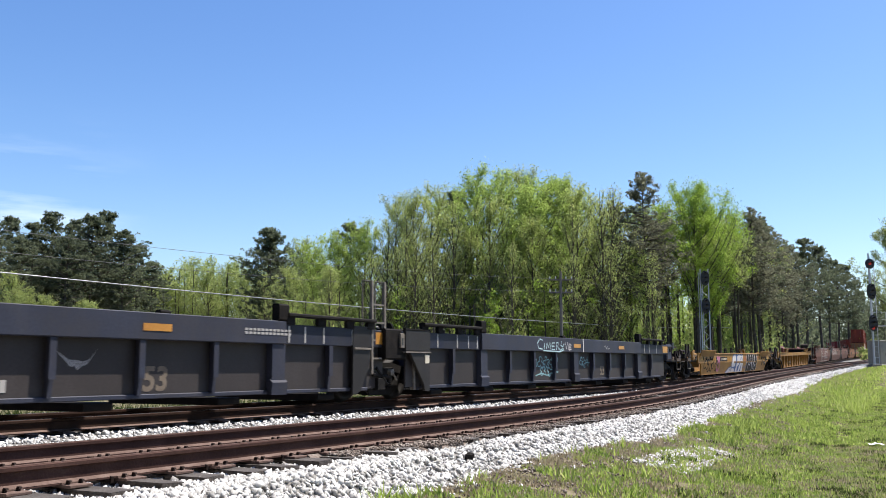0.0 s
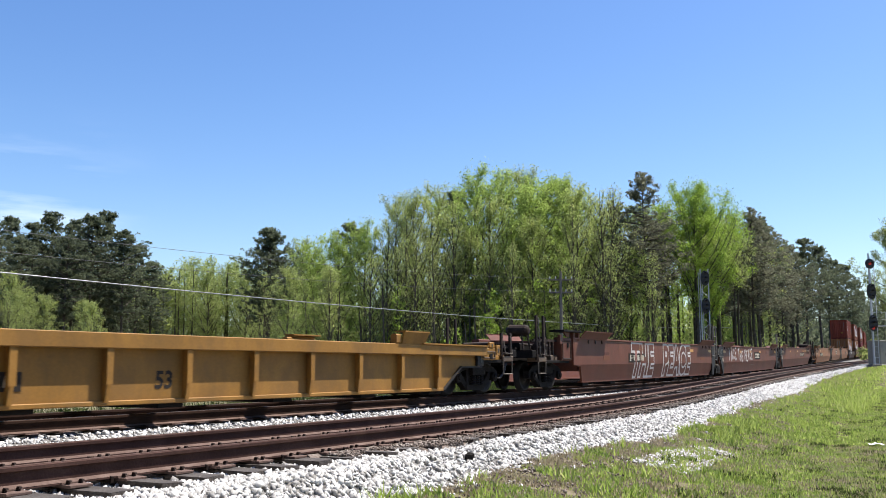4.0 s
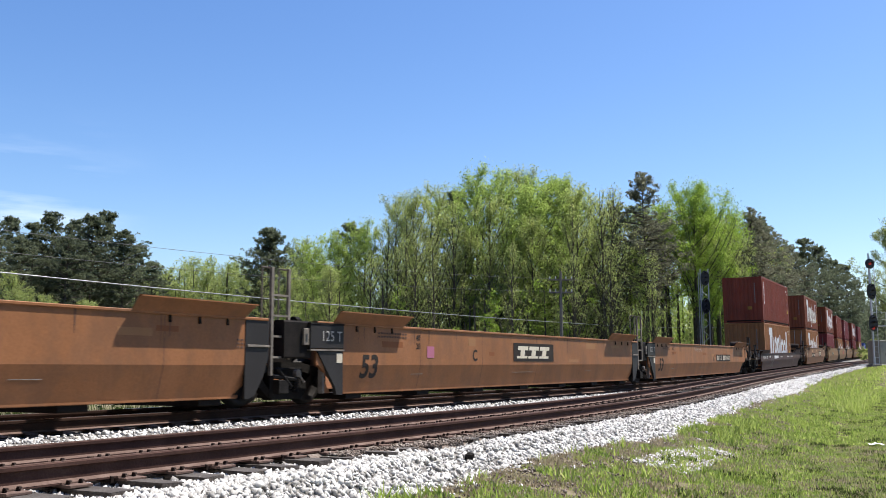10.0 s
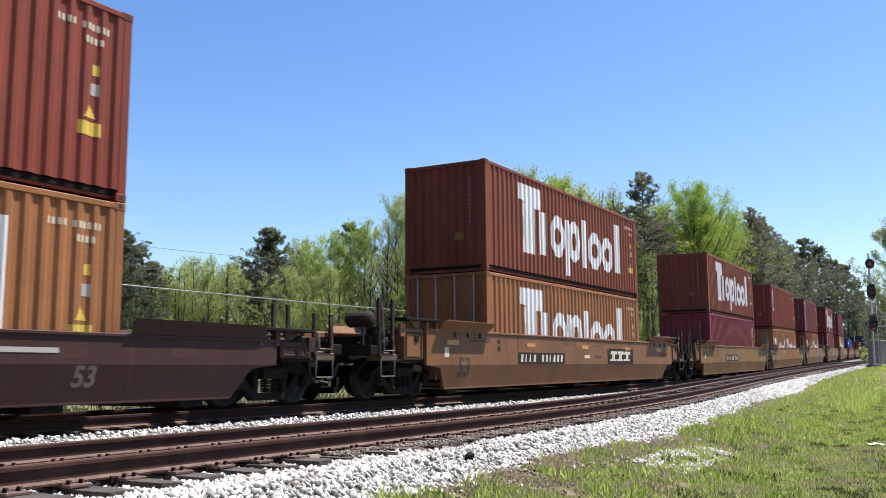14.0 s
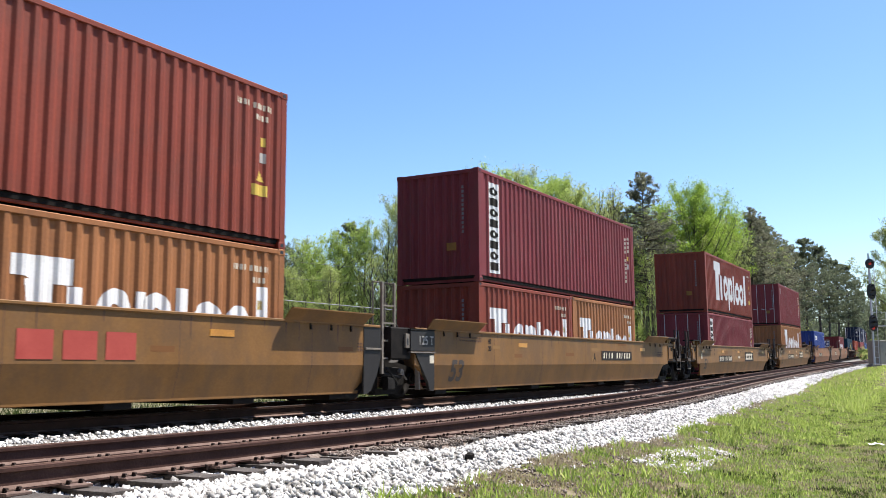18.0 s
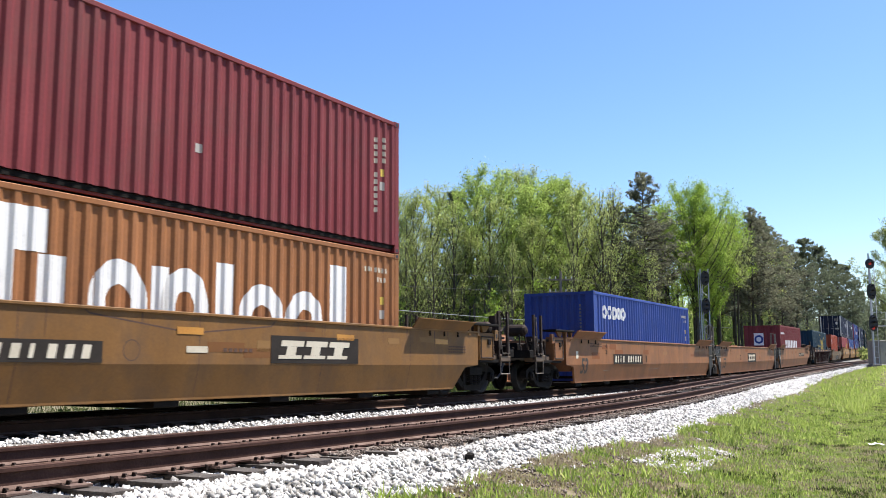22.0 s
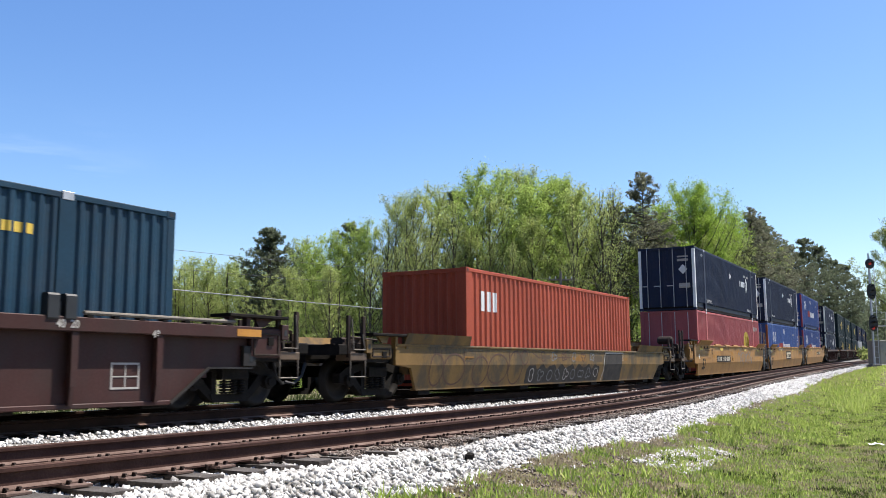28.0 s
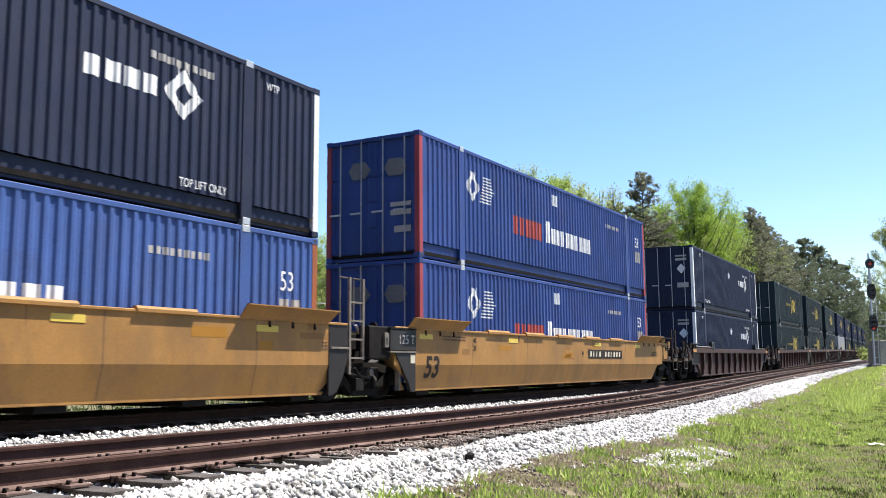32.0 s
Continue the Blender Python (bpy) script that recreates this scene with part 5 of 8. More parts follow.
FULL_AT = [(24.6, 90, 19.9), (26.6, 93, 18.0), (22.6, 95, 18.4), (28.4, 98, 17.8)]
plant(tree("pine", "dark green tall pine with a clumped crown", 11, M_NEEDLE, 18), PINEA_AT)
plant(tree("pine", "dark green tall pine with a clumped crown", 12, M_NEEDLE, 18), PINEB_AT)
plant(tree("broad", "bright green broadleaf tree in spring leaf", 21, M_LEAF, 18), BROADA_AT)
plant(tree("broad", "bright green broadleaf tree in spring leaf", 22, M_LEAF, 18), BROADB_AT)
plant(tree("thin", "pale yellow-green slender tree in young leaf", 31, M_LEAFY, 18), THINA_AT)
plant(tree("thin", "pale green slender tree in young leaf", 32, M_LEAFY, 18), THINB_AT)
plant(tree("open", "open-crowned grey-green tree with clumped leaves", 34, M_LEAFG, 18), OPEN_AT)
plant(tree("grey_pine", "grey-olive thin-crowned pine with a bare trunk", 13, M_NEEDLEG, 18), GREYPINE_AT)
plant(tree("full", "vivid green broadleaf tree with dark forked limbs", 23, M_LEAFB, 18), FULL_AT)
POLE_AT = [(x * 1.07, y * 1.07, h * 1.04) for x, y, h in [(14.6, 86, 17.0), (16.4, 88, 16.2), (17.6, 84, 15.4), (19.0, 87, 17.5), (20.6, 85, 14.8), (21.8, 89, 17.8), (23.4, 86, 15.5), (24.9, 90, 16.6), (26.2, 88, 15.0), (27.6, 93, 16.8), (29.0, 91, 14.6), (30.4, 96, 16.0), (12.6, 87, 17.2), (10.4, 84, 15.8), (32.0, 99, 15.2), (34.2, 103, 16.0), (6.4, 86, 16.4), (2.2, 83, 14.6), (38.5, 112, 17.0), (42.0, 119, 16.5)]]
plant(tree("pole", "tall bare-stemmed tree with a small green top", 35, M_LEAFY, 18), POLE_AT)
plant(tree("bare", "almost leafless grey tree with upright limbs", 41, M_LEAFY, 18), BARE_AT)


def woods(name, label, rows, per, size, mats, seed, trunk=True):
    """A mass of far leaves that nobody could count: rows of (x, y, height, radius) clumps in columns."""
    rng = np.random.default_rng(seed)
    n = len(rows)
    cl = []
    g = Geo()
    for x, y, h, r in rows:
        z0 = ground_height(x, y)
        k = max(2, int(h / (r * 0.9)))
        for i in range(k):
            f = (i + 0.5) / k
            cl.append((x + rng.normal() * r * 0.5, y + rng.normal() * r * 0.5, z0 + h * f, r * (1.1 - 0.45 * f) * (0.8 + 0.4 * rng.random())))
        if trunk and rng.random() < 0.8:
            q = rng.normal(size=2) * 0.5
            g.rod((x + q[0], y + q[1], z0 - 0.3), (x + q[0] * 1.5, y + q[1] * 1.5, z0 + h * 0.95), 0.13, 0.04, 5)
    ob = part(name, crown_mesh(name, cl, mats, per, size, seed), None)
    tagged(ob, label, "woods", kind="stuff")
    if trunk:
        part("trunks", g, M_BARK, ob)
    return ob


def wood_rows(seed, n, depth0, depth1, hmin, hmax, x0, x1, rad):
    """Places in the wood: across the view from x0 to x1 as slopes from the eye, at depths between two lines."""
    rng = np.random.default_rng(seed)
    rows = []
    for _ in range(n):
        a = x0 + (x1 - x0) * rng.random()
        f = (a - x0) / (x1 - x0)
        d = (depth0 + (depth1 - depth0) * rng.random())
        d *= 1 + 0.35 * max(0, a - 0.2) / 0.2
        rows.append((a * d, d, hmin + (hmax - hmin) * rng.random(), rad * (0.7 + 0.6 * rng.random())))
    return rows


woods("far_woods", "dense spring woods behind the front trees", wood_rows(5, 130, 96, 118, 9, 16, -0.16, 0.36, 1.5), 80, 0.15, M_LEAF, 51)
woods("far_woods", "grey-green spring woods behind the front trees", wood_rows(15, 90, 92, 112, 6, 12.5, -0.16, 0.36, 1.4), 80, 0.14, M_LEAFY, 61)
woods("undergrowth", "dense low thicket inside the wood", wood_rows(16, 190, 86, 100, 2.0, 4.5, -0.18, 0.36, 1.5), 70, 0.17, M_LEAFG, 62, False)
woods("undergrowth", "young bright saplings among the trunks", wood_rows(17, 64, 75, 86, 3.5, 9.0, -0.15, 0.17, 0.85), 44, 0.12, M_LEAFY, 63, True)
woods("undergrowth", "vivid young leaves between the trunks", wood_rows(19, 40, 74, 84, 4.5, 9.5, -0.06, 0.16, 0.8), 40, 0.12, M_LEAFB, 65, True)
woods("far_woods", "low dark woods far behind the trunks", wood_rows(18, 110, 118, 142, 7, 12, -0.12, 0.36, 2.0), 110, 0.19, M_LEAFG, 64, False)
woods("far_woods", "pale spring woods in the distance", wood_rows(6, 160, 122, 140, 12, 16.6, -0.36, -0.10, 1.8), 150, 0.15, M_LEAFY, 52)
woods("far_woods", "dark pine woods in the distance", wood_rows(7, 170, 106, 120, 10, 16.8, -0.58, -0.345, 1.7), 150, 0.15, M_NEEDLE, 53)
woods("undergrowth", "bright green undergrowth along the wood's edge", wood_rows(8, 150, 68, 84, 0.8, 2.6, -0.16, 0.28, 0.9), 60, 0.13, M_LEAF, 54, False)
woods("undergrowth", "grey-green undergrowth along the wood's edge", wood_rows(9, 90, 60, 84, 1.0, 3.0, -0.55, 0.25, 1.0), 50, 0.13, M_LEAFG, 55, False)
woods("far_woods", "low woods beyond the signal", wood_rows(10, 70, 250, 300, 8, 13, 0.455, 0.58, 3.0), 240, 0.4, M_LEAFG, 57, False)
woods("far_woods", "dark pines along the far bend", [(60 + i * 4.5 - 2.0, 172 + i * 11.5, 13 + (i * 7 % 5), 2.0) for i in range(18)] + [(66 + i * 5.0 - 11, 172 + i * 12, 15 + (i * 5 % 6), 2.4) for i in range(18)], 70, 0.3, M_NEEDLE, 56)


woods("undergrowth", "dark low shrubs under the far pines", [(0.43 * d + (i * 37 % 11) * 0.06 * d / 10 - 2 + 0.11 * d * ((i * 53 % 17) / 17), d, 1.6 + (i % 4) * 0.9, 1.5) for i, d in enumerate([150 + 5 * k for k in range(54)])], 160, 0.3, M_LEAFG, 59, False)


# unseen trees behind the camera, added to cut sky light on the box ends
behind = random.Random(31)
woods("far_woods", "unseen dark trees added behind the camera to block sky light", [(r * math.sin(a), r * math.cos(a), behind.uniform(19, 26), 3.4) for a, r in [(radians(behind.uniform(140, 285)), behind.uniform(19, 34)) for _ in range(90)]], 80, 0.8, M_NEEDLE, 90)


bend = random.Random(41)
fringe = []
for k in range(120):
    q = 120 + 320 * (k / 120) ** 1.2
    e = on_line(FAR_LINE, q, -bend.uniform(9, 24))
    fringe.append((e.x, e.y, bend.uniform(8, 13), 2.4))
for k in range(130):
    e = on_line(FAR_LINE, bend.uniform(250, 400), bend.uniform(8, 34))
    fringe.append((e.x, e.y, bend.uniform(13, 19), 2.8))
woods("far_woods", "dark pines and shrubs lining the far curve", fringe, 90, 0.42, M_NEEDLE, 91)
weedy = []
wr = random.Random(9)
for k in range(260):
    p = on_line(FAR_LINE, wr.uniform(-16, 60), -wr.uniform(3.4, 11.0))
    if -16.5 < p.x < -11.5 and 36 < p.y < 48:
        continue
    weedy.append((p.x, p.y, wr.uniform(0.25, 0.6), wr.uniform(0.35, 0.7)))
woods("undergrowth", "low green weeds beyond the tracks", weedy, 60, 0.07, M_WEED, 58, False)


# ---- ties, plates and stones ----
def tie_mesh(seed):
    rnd = random.Random(seed)
    v = []
    for x in (-0.115, 0.115):
        for y in (-1.3, -0.6, 0.0, 0.6, 1.3):
            for z in (-0.18, 0.0):
                v.append((x + rnd.uniform(-0.008, 0.008), y + rnd.uniform(-0.02, 0.02), z + (rnd.uniform(-0.012, 0.004) if z == 0 else 0)))
    f = []
    for j in range(4):
        a, b = 2 * j, 10 + 2 * j
        f += [(a, a + 1, a + 3, a + 2), (b, b + 2, b + 3, b + 1), (a + 1, b + 1, b + 3, a + 3)]
    f += [(0, 10, 11, 1), (8, 9, 19, 18)]
    return Geo().add(v, f).mesh("tie", M_TIE)


def tie_plate_mesh():
    g = Geo().box(-0.10, 0.10, -0.19, 0.19, 0.0, 0.022, 0.004)
    for y in (-0.077, 0.077):
        g.box(-0.098, 0.098, min(y, y * 1.16), max(y, y * 1.16), 0.022, 0.036)
    return g.mesh("tie_plate", M_PLATE)


def spike_mesh():
    """A rail spike: a shank with a hooked, domed head over the rail foot."""
    g = Geo().prism([(-0.014, 0.0), (0.014, 0.0), (0.014, 0.052), (0.004, 0.07), (-0.03, 0.066), (-0.036, 0.05), (-0.014, 0.048)], -0.015, 0.015, "x")
    return g.mesh("spike", M_SPIKE)


def anchor_mesh():
    """A spring clip gripping the rail foot against the side of a tie."""
    return Geo().prism([(-0.085, -0.03), (0.088, -0.03), (0.092, 0.012), (0.07, 0.02), (0.066, -0.012), (-0.085, -0.012)], -0.012, 0.012, "x").mesh("rail_anchor", M_SPIKE)


TIES = [tie_mesh(i) for i in range(6)]
TIE_PLATE = tie_plate_mesh()
SPIKE = spike_mesh()
ANCHOR = anchor_mesh()
rnd = random.Random(77)
for i in range(170):
    s = -14 + i * 0.52
    q = part("tie", TIES[i % 6], None, near_track)
    q.matrix_basis = line_pose(NEAR_LINE, s + rnd.uniform(-0.03, 0.03), NEAR_UP - 0.182 + rnd.uniform(-0.01, 0.004)) @ pose(0, rnd.uniform(-0.04, 0.04), 0, 0, 0, rnd.uniform(-1.6, 1.6))
    if i < 104:
        for side in (-0.755, 0.755):
            q = part("tie_plate", TIE_PLATE, None, near_track)
            q.matrix_basis = line_pose(NEAR_LINE, s, NEAR_UP - 0.184, side)
            if i < 54:
                for dx, dy in ((-0.055, -0.104), (0.05 + rnd.uniform(-0.01, 0.01), -0.104)):
                    k = part("spike", SPIKE, None, q)
                    k.matrix_basis = pose(dx, dy, 0.0, 0, 0, rnd.uniform(-10, 10)) @ Matrix.Scale(0.78, 4)
                if i % 2 == 0:
                    k = part("rail_anchor", ANCHOR, None, q)
                    k.matrix_basis = pose(-0.15, 0.0, 0.022, 0, 0, 180)
for i in range(100):
    s = -16 + i * 0.52
    q = part("tie", TIES[i % 6], None, far_track)
    q.matrix_basis = line_pose(FAR_LINE, s, -0.206 + rnd.uniform(-0.01, 0.004)) @ pose(0, rnd.uniform(-0.04, 0.04), 0, 0, 0, rnd.uniform(-1.6, 1.6))
    if i < 90:
        q = part("tie_plate", TIE_PLATE, None, far_track)
        q.matrix_basis = line_pose(FAR_LINE, s, -0.208, 0.755)
rest = Geo()
for line, up, s0 in ((NEAR_LINE, NEAR_UP, 74.5), (FAR_LINE, 0.0, 36.2)):
    for i in range(150):
        m = line_pose(line, s0 + i * 0.52, up - 0.206)
        c = [tuple(m @ Vector(p)) for p in ((-0.115, -1.3, 0), (0.115, -1.3, 0), (0.115, 1.3, 0), (-0.115, 1.3, 0), (-0.115, -1.3, -0.1), (0.115, -1.3, -0.1))]
        rest.add(c, [(0, 1, 2, 3), (4, 5, 1, 0)])
tagged(part("ties", rest, M_TIE, near_track), kind="stuff")

ICO_V = np.array([(0, 0, 1), (0.894, 0, 0.447), (0.276, 0.851, 0.447), (-0.724, 0.526, 0.447), (-0.724, -0.526, 0.447), (0.276, -0.851, 0.447), (0.724, 0.526, -0.447), (-0.276, 0.851, -0.447), (-0.894, 0, -0.447), (-0.276, -0.851, -0.447), (0.724, -0.526, -0.447), (0, 0, -1)])
ICO_F = np.array([(0, 1, 2), (0, 2, 3), (0, 3, 4), (0, 4, 5), (0, 5, 1), (1, 6, 2), (2, 7, 3), (3, 8, 4), (4, 9, 5), (5, 10, 1), (6, 7, 2), (7, 8, 3), (8, 9, 4), (9, 10, 5), (10, 6, 1), (11, 7, 6), (11, 8, 7), (11, 9, 8), (11, 10, 9), (11, 6, 10)])
CUBE_V = np.array([(-1, -1, -1), (1, -1, -1), (1, 1, -1), (-1, 1, -1), (-0.8, -0.8, 1), (0.8, -0.8, 1), (0.8, 0.8, 1), (-0.8, 0.8, 1.0)]) * 0.72
CUBE_F = np.array([(0, 2, 1), (0, 3, 2), (4, 5, 6), (4, 6, 7), (0, 1, 5), (0, 5, 4), (1, 2, 6), (1, 6, 5), (2, 3, 7), (2, 7, 6), (3, 0, 4), (3, 4, 7)])
OCT_V = np.array([(1, 0, 0), (-1, 0, 0), (0, 1, 0), (0, -1, 0), (0, 0, 1), (0, 0, -1.0)])
OCT_F = np.array([(0, 2, 4), (2, 1, 4), (1, 3, 4), (3, 0, 4), (2, 0, 5), (1, 2, 5), (3, 1, 5), (0, 3, 5)])


def stones(name, label, line, up, outline, n, s0, s1, u0, u1, size, mat, seed, fine=True, lift=0.0, fall=1.6, parent=None, edge=None):
    """Broken stones strewn over a bed; they thin out with distance as s1 is neared."""
    rng = np.random.default_rng(seed)
    s = s0 + (s1 - s0) * rng.random(n) ** fall
    u = u0 + (u1 - u0) * rng.random(n)
    if edge:
        # a ragged edge between clean and dirty stone
        bound = edge[0] + np.array([0.32 * noise.noise(Vector((q * 0.7, 3.0, 0))) + 0.12 * noise.noise(Vector((q * 3.1, 9.0, 0))) for q in s])
        ok = (u > bound + 0.05 * rng.normal(size=n)) == (edge[1] > 0)
        s, u = s[ok], u[ok]
        n = len(s)
    th = np.interp(s, STEP, line[2])
    x = np.interp(s, STEP, line[0]) + u * np.cos(th)
    y = np.interp(s, STEP, line[1]) - u * np.sin(th)
    if outline is None:
        z = np.array([ground_height(a, b) for a, b in zip(x, y)]) + lift + 0.02 * rng.random(n)
    else:
        z = np.interp(s, STEP, line[3]) + up + np.interp(u, [a for a, b in outline], [b for a, b in outline]) + lift + 0.02 * rng.random(n)
    V, F = (CUBE_V, CUBE_F) if fine else (OCT_V, OCT_F)
    m = len(V)
    sc = size * (0.55 + 0.9 * rng.random((n, 1))) * (0.42 + 1.0 * rng.random((n, 3)))
    v = V[None] * (0.6 + 0.7 * rng.random((n, m, 1))) * sc[:, None]
    q = rng.normal(size=(n, 4))
    q /= np.linalg.norm(q, axis=1)[:, None]
    w, a, b, c = q.T
    R = np.stack([1 - 2 * (b * b + c * c), 2 * (a * b - w * c), 2 * (a * c + w * b), 2 * (a * b + w * c), 1 - 2 * (a * a + c * c), 2 * (b * c - w * a), 2 * (a * c - w * b), 2 * (b * c + w * a), 1 - 2 * (a * a + b * b)], 1).reshape(n, 3, 3)
    v = np.einsum("nij,nkj->nki", R, v) + np.stack([x, y, z], 1)[:, None]
    f = (F[None] + (np.arange(n) * m)[:, None, None]).reshape(-1, 3)
    ob = part(name, soup(name, v.reshape(-1, 3), f, mat), None, parent)
    return tagged(ob, label, "ballast stones", kind="stuff")


BED_N = [(-3.2, -0.62), (-1.9, -0.26), (-1.4, -0.225), (1.35, -0.25), (1.6, -0.27), (2.6, -0.80)]
BED_F = [(-3.6, -1.0), (-1.9, -0.26), (-1.4, -0.225), (1.4, -0.225), (1.9, -0.26), (3.0, -0.72)]
stones("ballast_stones", "white crushed stones on the near shoulder", NEAR_LINE, NEAR_UP, BED_N, 32000, -10, 34, 0.95, 2.45, 0.027, M_STONE, 61, edge=(1.27, 1))
stones("ballast_stones", "white crushed stones farther along the shoulder", NEAR_LINE, NEAR_UP, BED_N, 14000, 20, 110, 0.9, 2.4, 0.042, M_STONE, 62, False, fall=1.3, edge=(1.0, 1))
stones("ballast_stones", "white crushed stones between the ties", NEAR_LINE, NEAR_UP, BED_N, 9000, -10, -3.2, 0.3, 1.6, 0.026, M_STONE, 63, fall=1.3, lift=-0.012)
stones("ballast_stones", "brown dirty stones along the tie ends", NEAR_LINE, NEAR_UP, BED_N, 15000, -4.2, 40, 0.84, 1.6, 0.012, M_STONE_BROWN, 64, lift=0.05, edge=(1.2, -1))
stones("ballast_stones", "white crushed stones between the tracks", NEAR_LINE, NEAR_UP, BED_N, 20000, -17, 60, -3.3, -1.3, 0.029, M_STONE, 65, fall=1.5)
stones("ballast_stones", "white crushed stones beside the train's track", FAR_LINE, 0, BED_F, 12000, -17, 40, 1.25, 2.9, 0.029, M_STONE, 66, fall=1.3)
stones("ballast_stones", "brown stones inside the near track", NEAR_LINE, NEAR_UP, BED_N, 2500, -10, 10, -0.7, 0.4, 0.026, M_STONE_BROWN, 67, lift=-0.03)
stones("ballast_stones", "white crushed stones farther back along the shoulder", NEAR_LINE, NEAR_UP, BED_N, 9000, -34, -9.5, 1.3, 2.6, 0.034, M_STONE, 92, False, fall=1.0)
stones("stray_stones", "patch of white stones spilled in the grass", NEAR_LINE, NEAR_UP, None, 2400, 0.3, 4.2, 2.72, 3.5, 0.02, M_STONE, 68, fall=1.0)
stones("stray_stones", "stray stones at the grass edge", NEAR_LINE, NEAR_UP, None, 900, -6, 26, 1.9, 2.7, 0.022, M_STONE, 69, fall=1.2, lift=-0.012)
stones("soil_crumbs", "brown crumbled soil at the grass edge", NEAR_LINE, NEAR_UP, None, 9000, -6, 26, 1.9, 3.4, 0.014, M_STONE_BROWN, 70, fall=1.4)


# ---- grass ----
def grass(name, label, n, s0, s1, u0, u1, height, mat, seed, fall=2.0, blades=7, gap=0.0, line=NEAR_LINE, wide=1.0, spread=0.09):
    rng = np.random.default_rng(seed)
    s = s0 + (s1 - s0) * rng.random(n) ** fall
    u = u0 + (u1 - u0) * rng.random(n)
    th = np.interp(s, STEP, line[2])
    x = np.interp(s, STEP, line[0]) + u * np.cos(th)
    y = np.interp(s, STEP, line[1]) - u * np.sin(th)
    patch = np.array([0.6 * noise.noise(Vector((x[i] * 1.3, y[i] * 1.3, 5.0 + seed))) + 0.5 * noise.noise(Vector((x[i] * 2.6, y[i] * 2.6, 1.0))) for i in range(n)])
    keep = np.nonzero(patch > gap - 0.12 * (u - u0))[0]
    z = np.array([ground_height(x[i], y[i]) for i in keep])
    m = len(keep) * blades
    own = np.repeat(np.arange(len(keep)), blades)
    a = rng.random(m) * 6.283
    r = rng.random(m) * spread
    px, py, pz = x[keep][own] + r * np.cos(a), y[keep][own] + r * np.sin(a), z[own]
    h = height * (0.4 + rng.random(m)) * (0.8 + 1.3 * np.clip(patch[keep][own], -0.4, 0.5))
    lx, ly = rng.normal(0, 0.45, (2, m)) * h
    w = (0.006 + 0.006 * rng.random(m)) * wide
    cx, cy = w * np.sin(a * 3), w * np.cos(a * 3)
    V = np.stack([np.stack([px - cx, py - cy, pz - 0.02], 1), np.stack([px + cx, py + cy, pz - 0.02], 1), np.stack([px + lx, py + ly, pz + h], 1)], 1).reshape(-1, 3)
    f = np.arange(len(V)).reshape(-1, 3)
    return tagged(part(name, soup(name, V, f, mat), None), label, "grass", kind="stuff")


grass("grass", "short yellow-green grass on the verge", 40000, -7, 34, 2.15, 9.5, 0.036, M_BLADE, 71, 1.5, 9, 0.10, wide=1.5, spread=0.13)
grass("grass", "short yellow-green grass along the verge", 20000, 9, 70, 2.3, 13, 0.06, M_BLADE, 76, 1.5, 7, -0.1, wide=2.2, spread=0.2)
grass("grass", "short grass far along the verge", 11000, 28, 150, 2.2, 18, 0.10, M_BLADE, 72, 1.5, 7, -0.4, wide=3.4, spread=0.35)
grass("dry_grass", "thin brown dry grass along the ballast edge", 16000, -7, 60, 1.85, 3.4, 0.035, M_DRYBLADE, 77, 1.7, 8, 0.0, wide=1.3, spread=0.12)
grass("dry_grass", "scattered dry stalks in the grass", 12000, -7, 40, 2.2, 9.0, 0.055, M_DRYBLADE, 78, 1.5, 7, 0.1, wide=1.2, spread=0.12)
grass("dry_grass", "matted brown thatch among the grass", 12000, -7, 9, 2.0, 6.0, 0.04, M_DRYBLADE, 85, 1.0, 8, -0.05, wide=1.4, spread=0.13)
grass("weeds", "round leafy weed clumps in the grass", 3600, -6, 32, 2.1, 9.0, 0.045, M_LEAFW, 79, 1.5, 40, 0.05, wide=2.4, spread=0.17)
grass("weeds", "bright leafy weeds in the grass", 5200, -7, 36, 2.3, 9.5, 0.038, M_LEAFP, 80, 1.5, 30, 0.12, wide=2.3, spread=0.15)
grass("weeds", "dark green clover patches in the grass", 2600, -2, 30, 2.6, 8.0, 0.055, M_WEED, 83, 1.4, 24, 0.32, wide=2.2, spread=0.16)
grass("grass", "short patchy grass farther back on the verge", 34000, -26, 4, 2.6, 20.0, 0.04, M_BLADE, 81, 1.0, 9, -0.2, wide=1.8, spread=0.16)
grass("weeds", "taller green weeds by the ballast", 900, -5, 45, 1.95, 4.2, 0.11, M_BLADE, 73, 1.6, 10, 0.1, wide=1.8)
grass("weeds", "green weed clump at the ballast edge", 330, 5.4, 11.5, 2.0, 3.0, 0.09, M_LEAFP, 82, 1.0, 26, 0.0, wide=2.6, spread=0.18)
grass("weeds", "tall dry-tipped weeds in the grass", 260, 20, 27, 3.4, 5.0, 0.36, M_BLADE, 74, 1.0, 9, -0.2)
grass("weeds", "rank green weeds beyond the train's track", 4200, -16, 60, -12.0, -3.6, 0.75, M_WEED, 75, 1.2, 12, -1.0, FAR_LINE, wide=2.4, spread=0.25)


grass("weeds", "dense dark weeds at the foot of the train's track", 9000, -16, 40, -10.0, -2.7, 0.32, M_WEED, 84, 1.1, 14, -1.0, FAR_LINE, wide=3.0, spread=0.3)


# ---- lineside things ----
def sight(px, py, depth):
    """A point at a depth in front of the eye, by its slopes across and up."""
    return Vector((px * depth, depth, EYE[2] + py * depth))


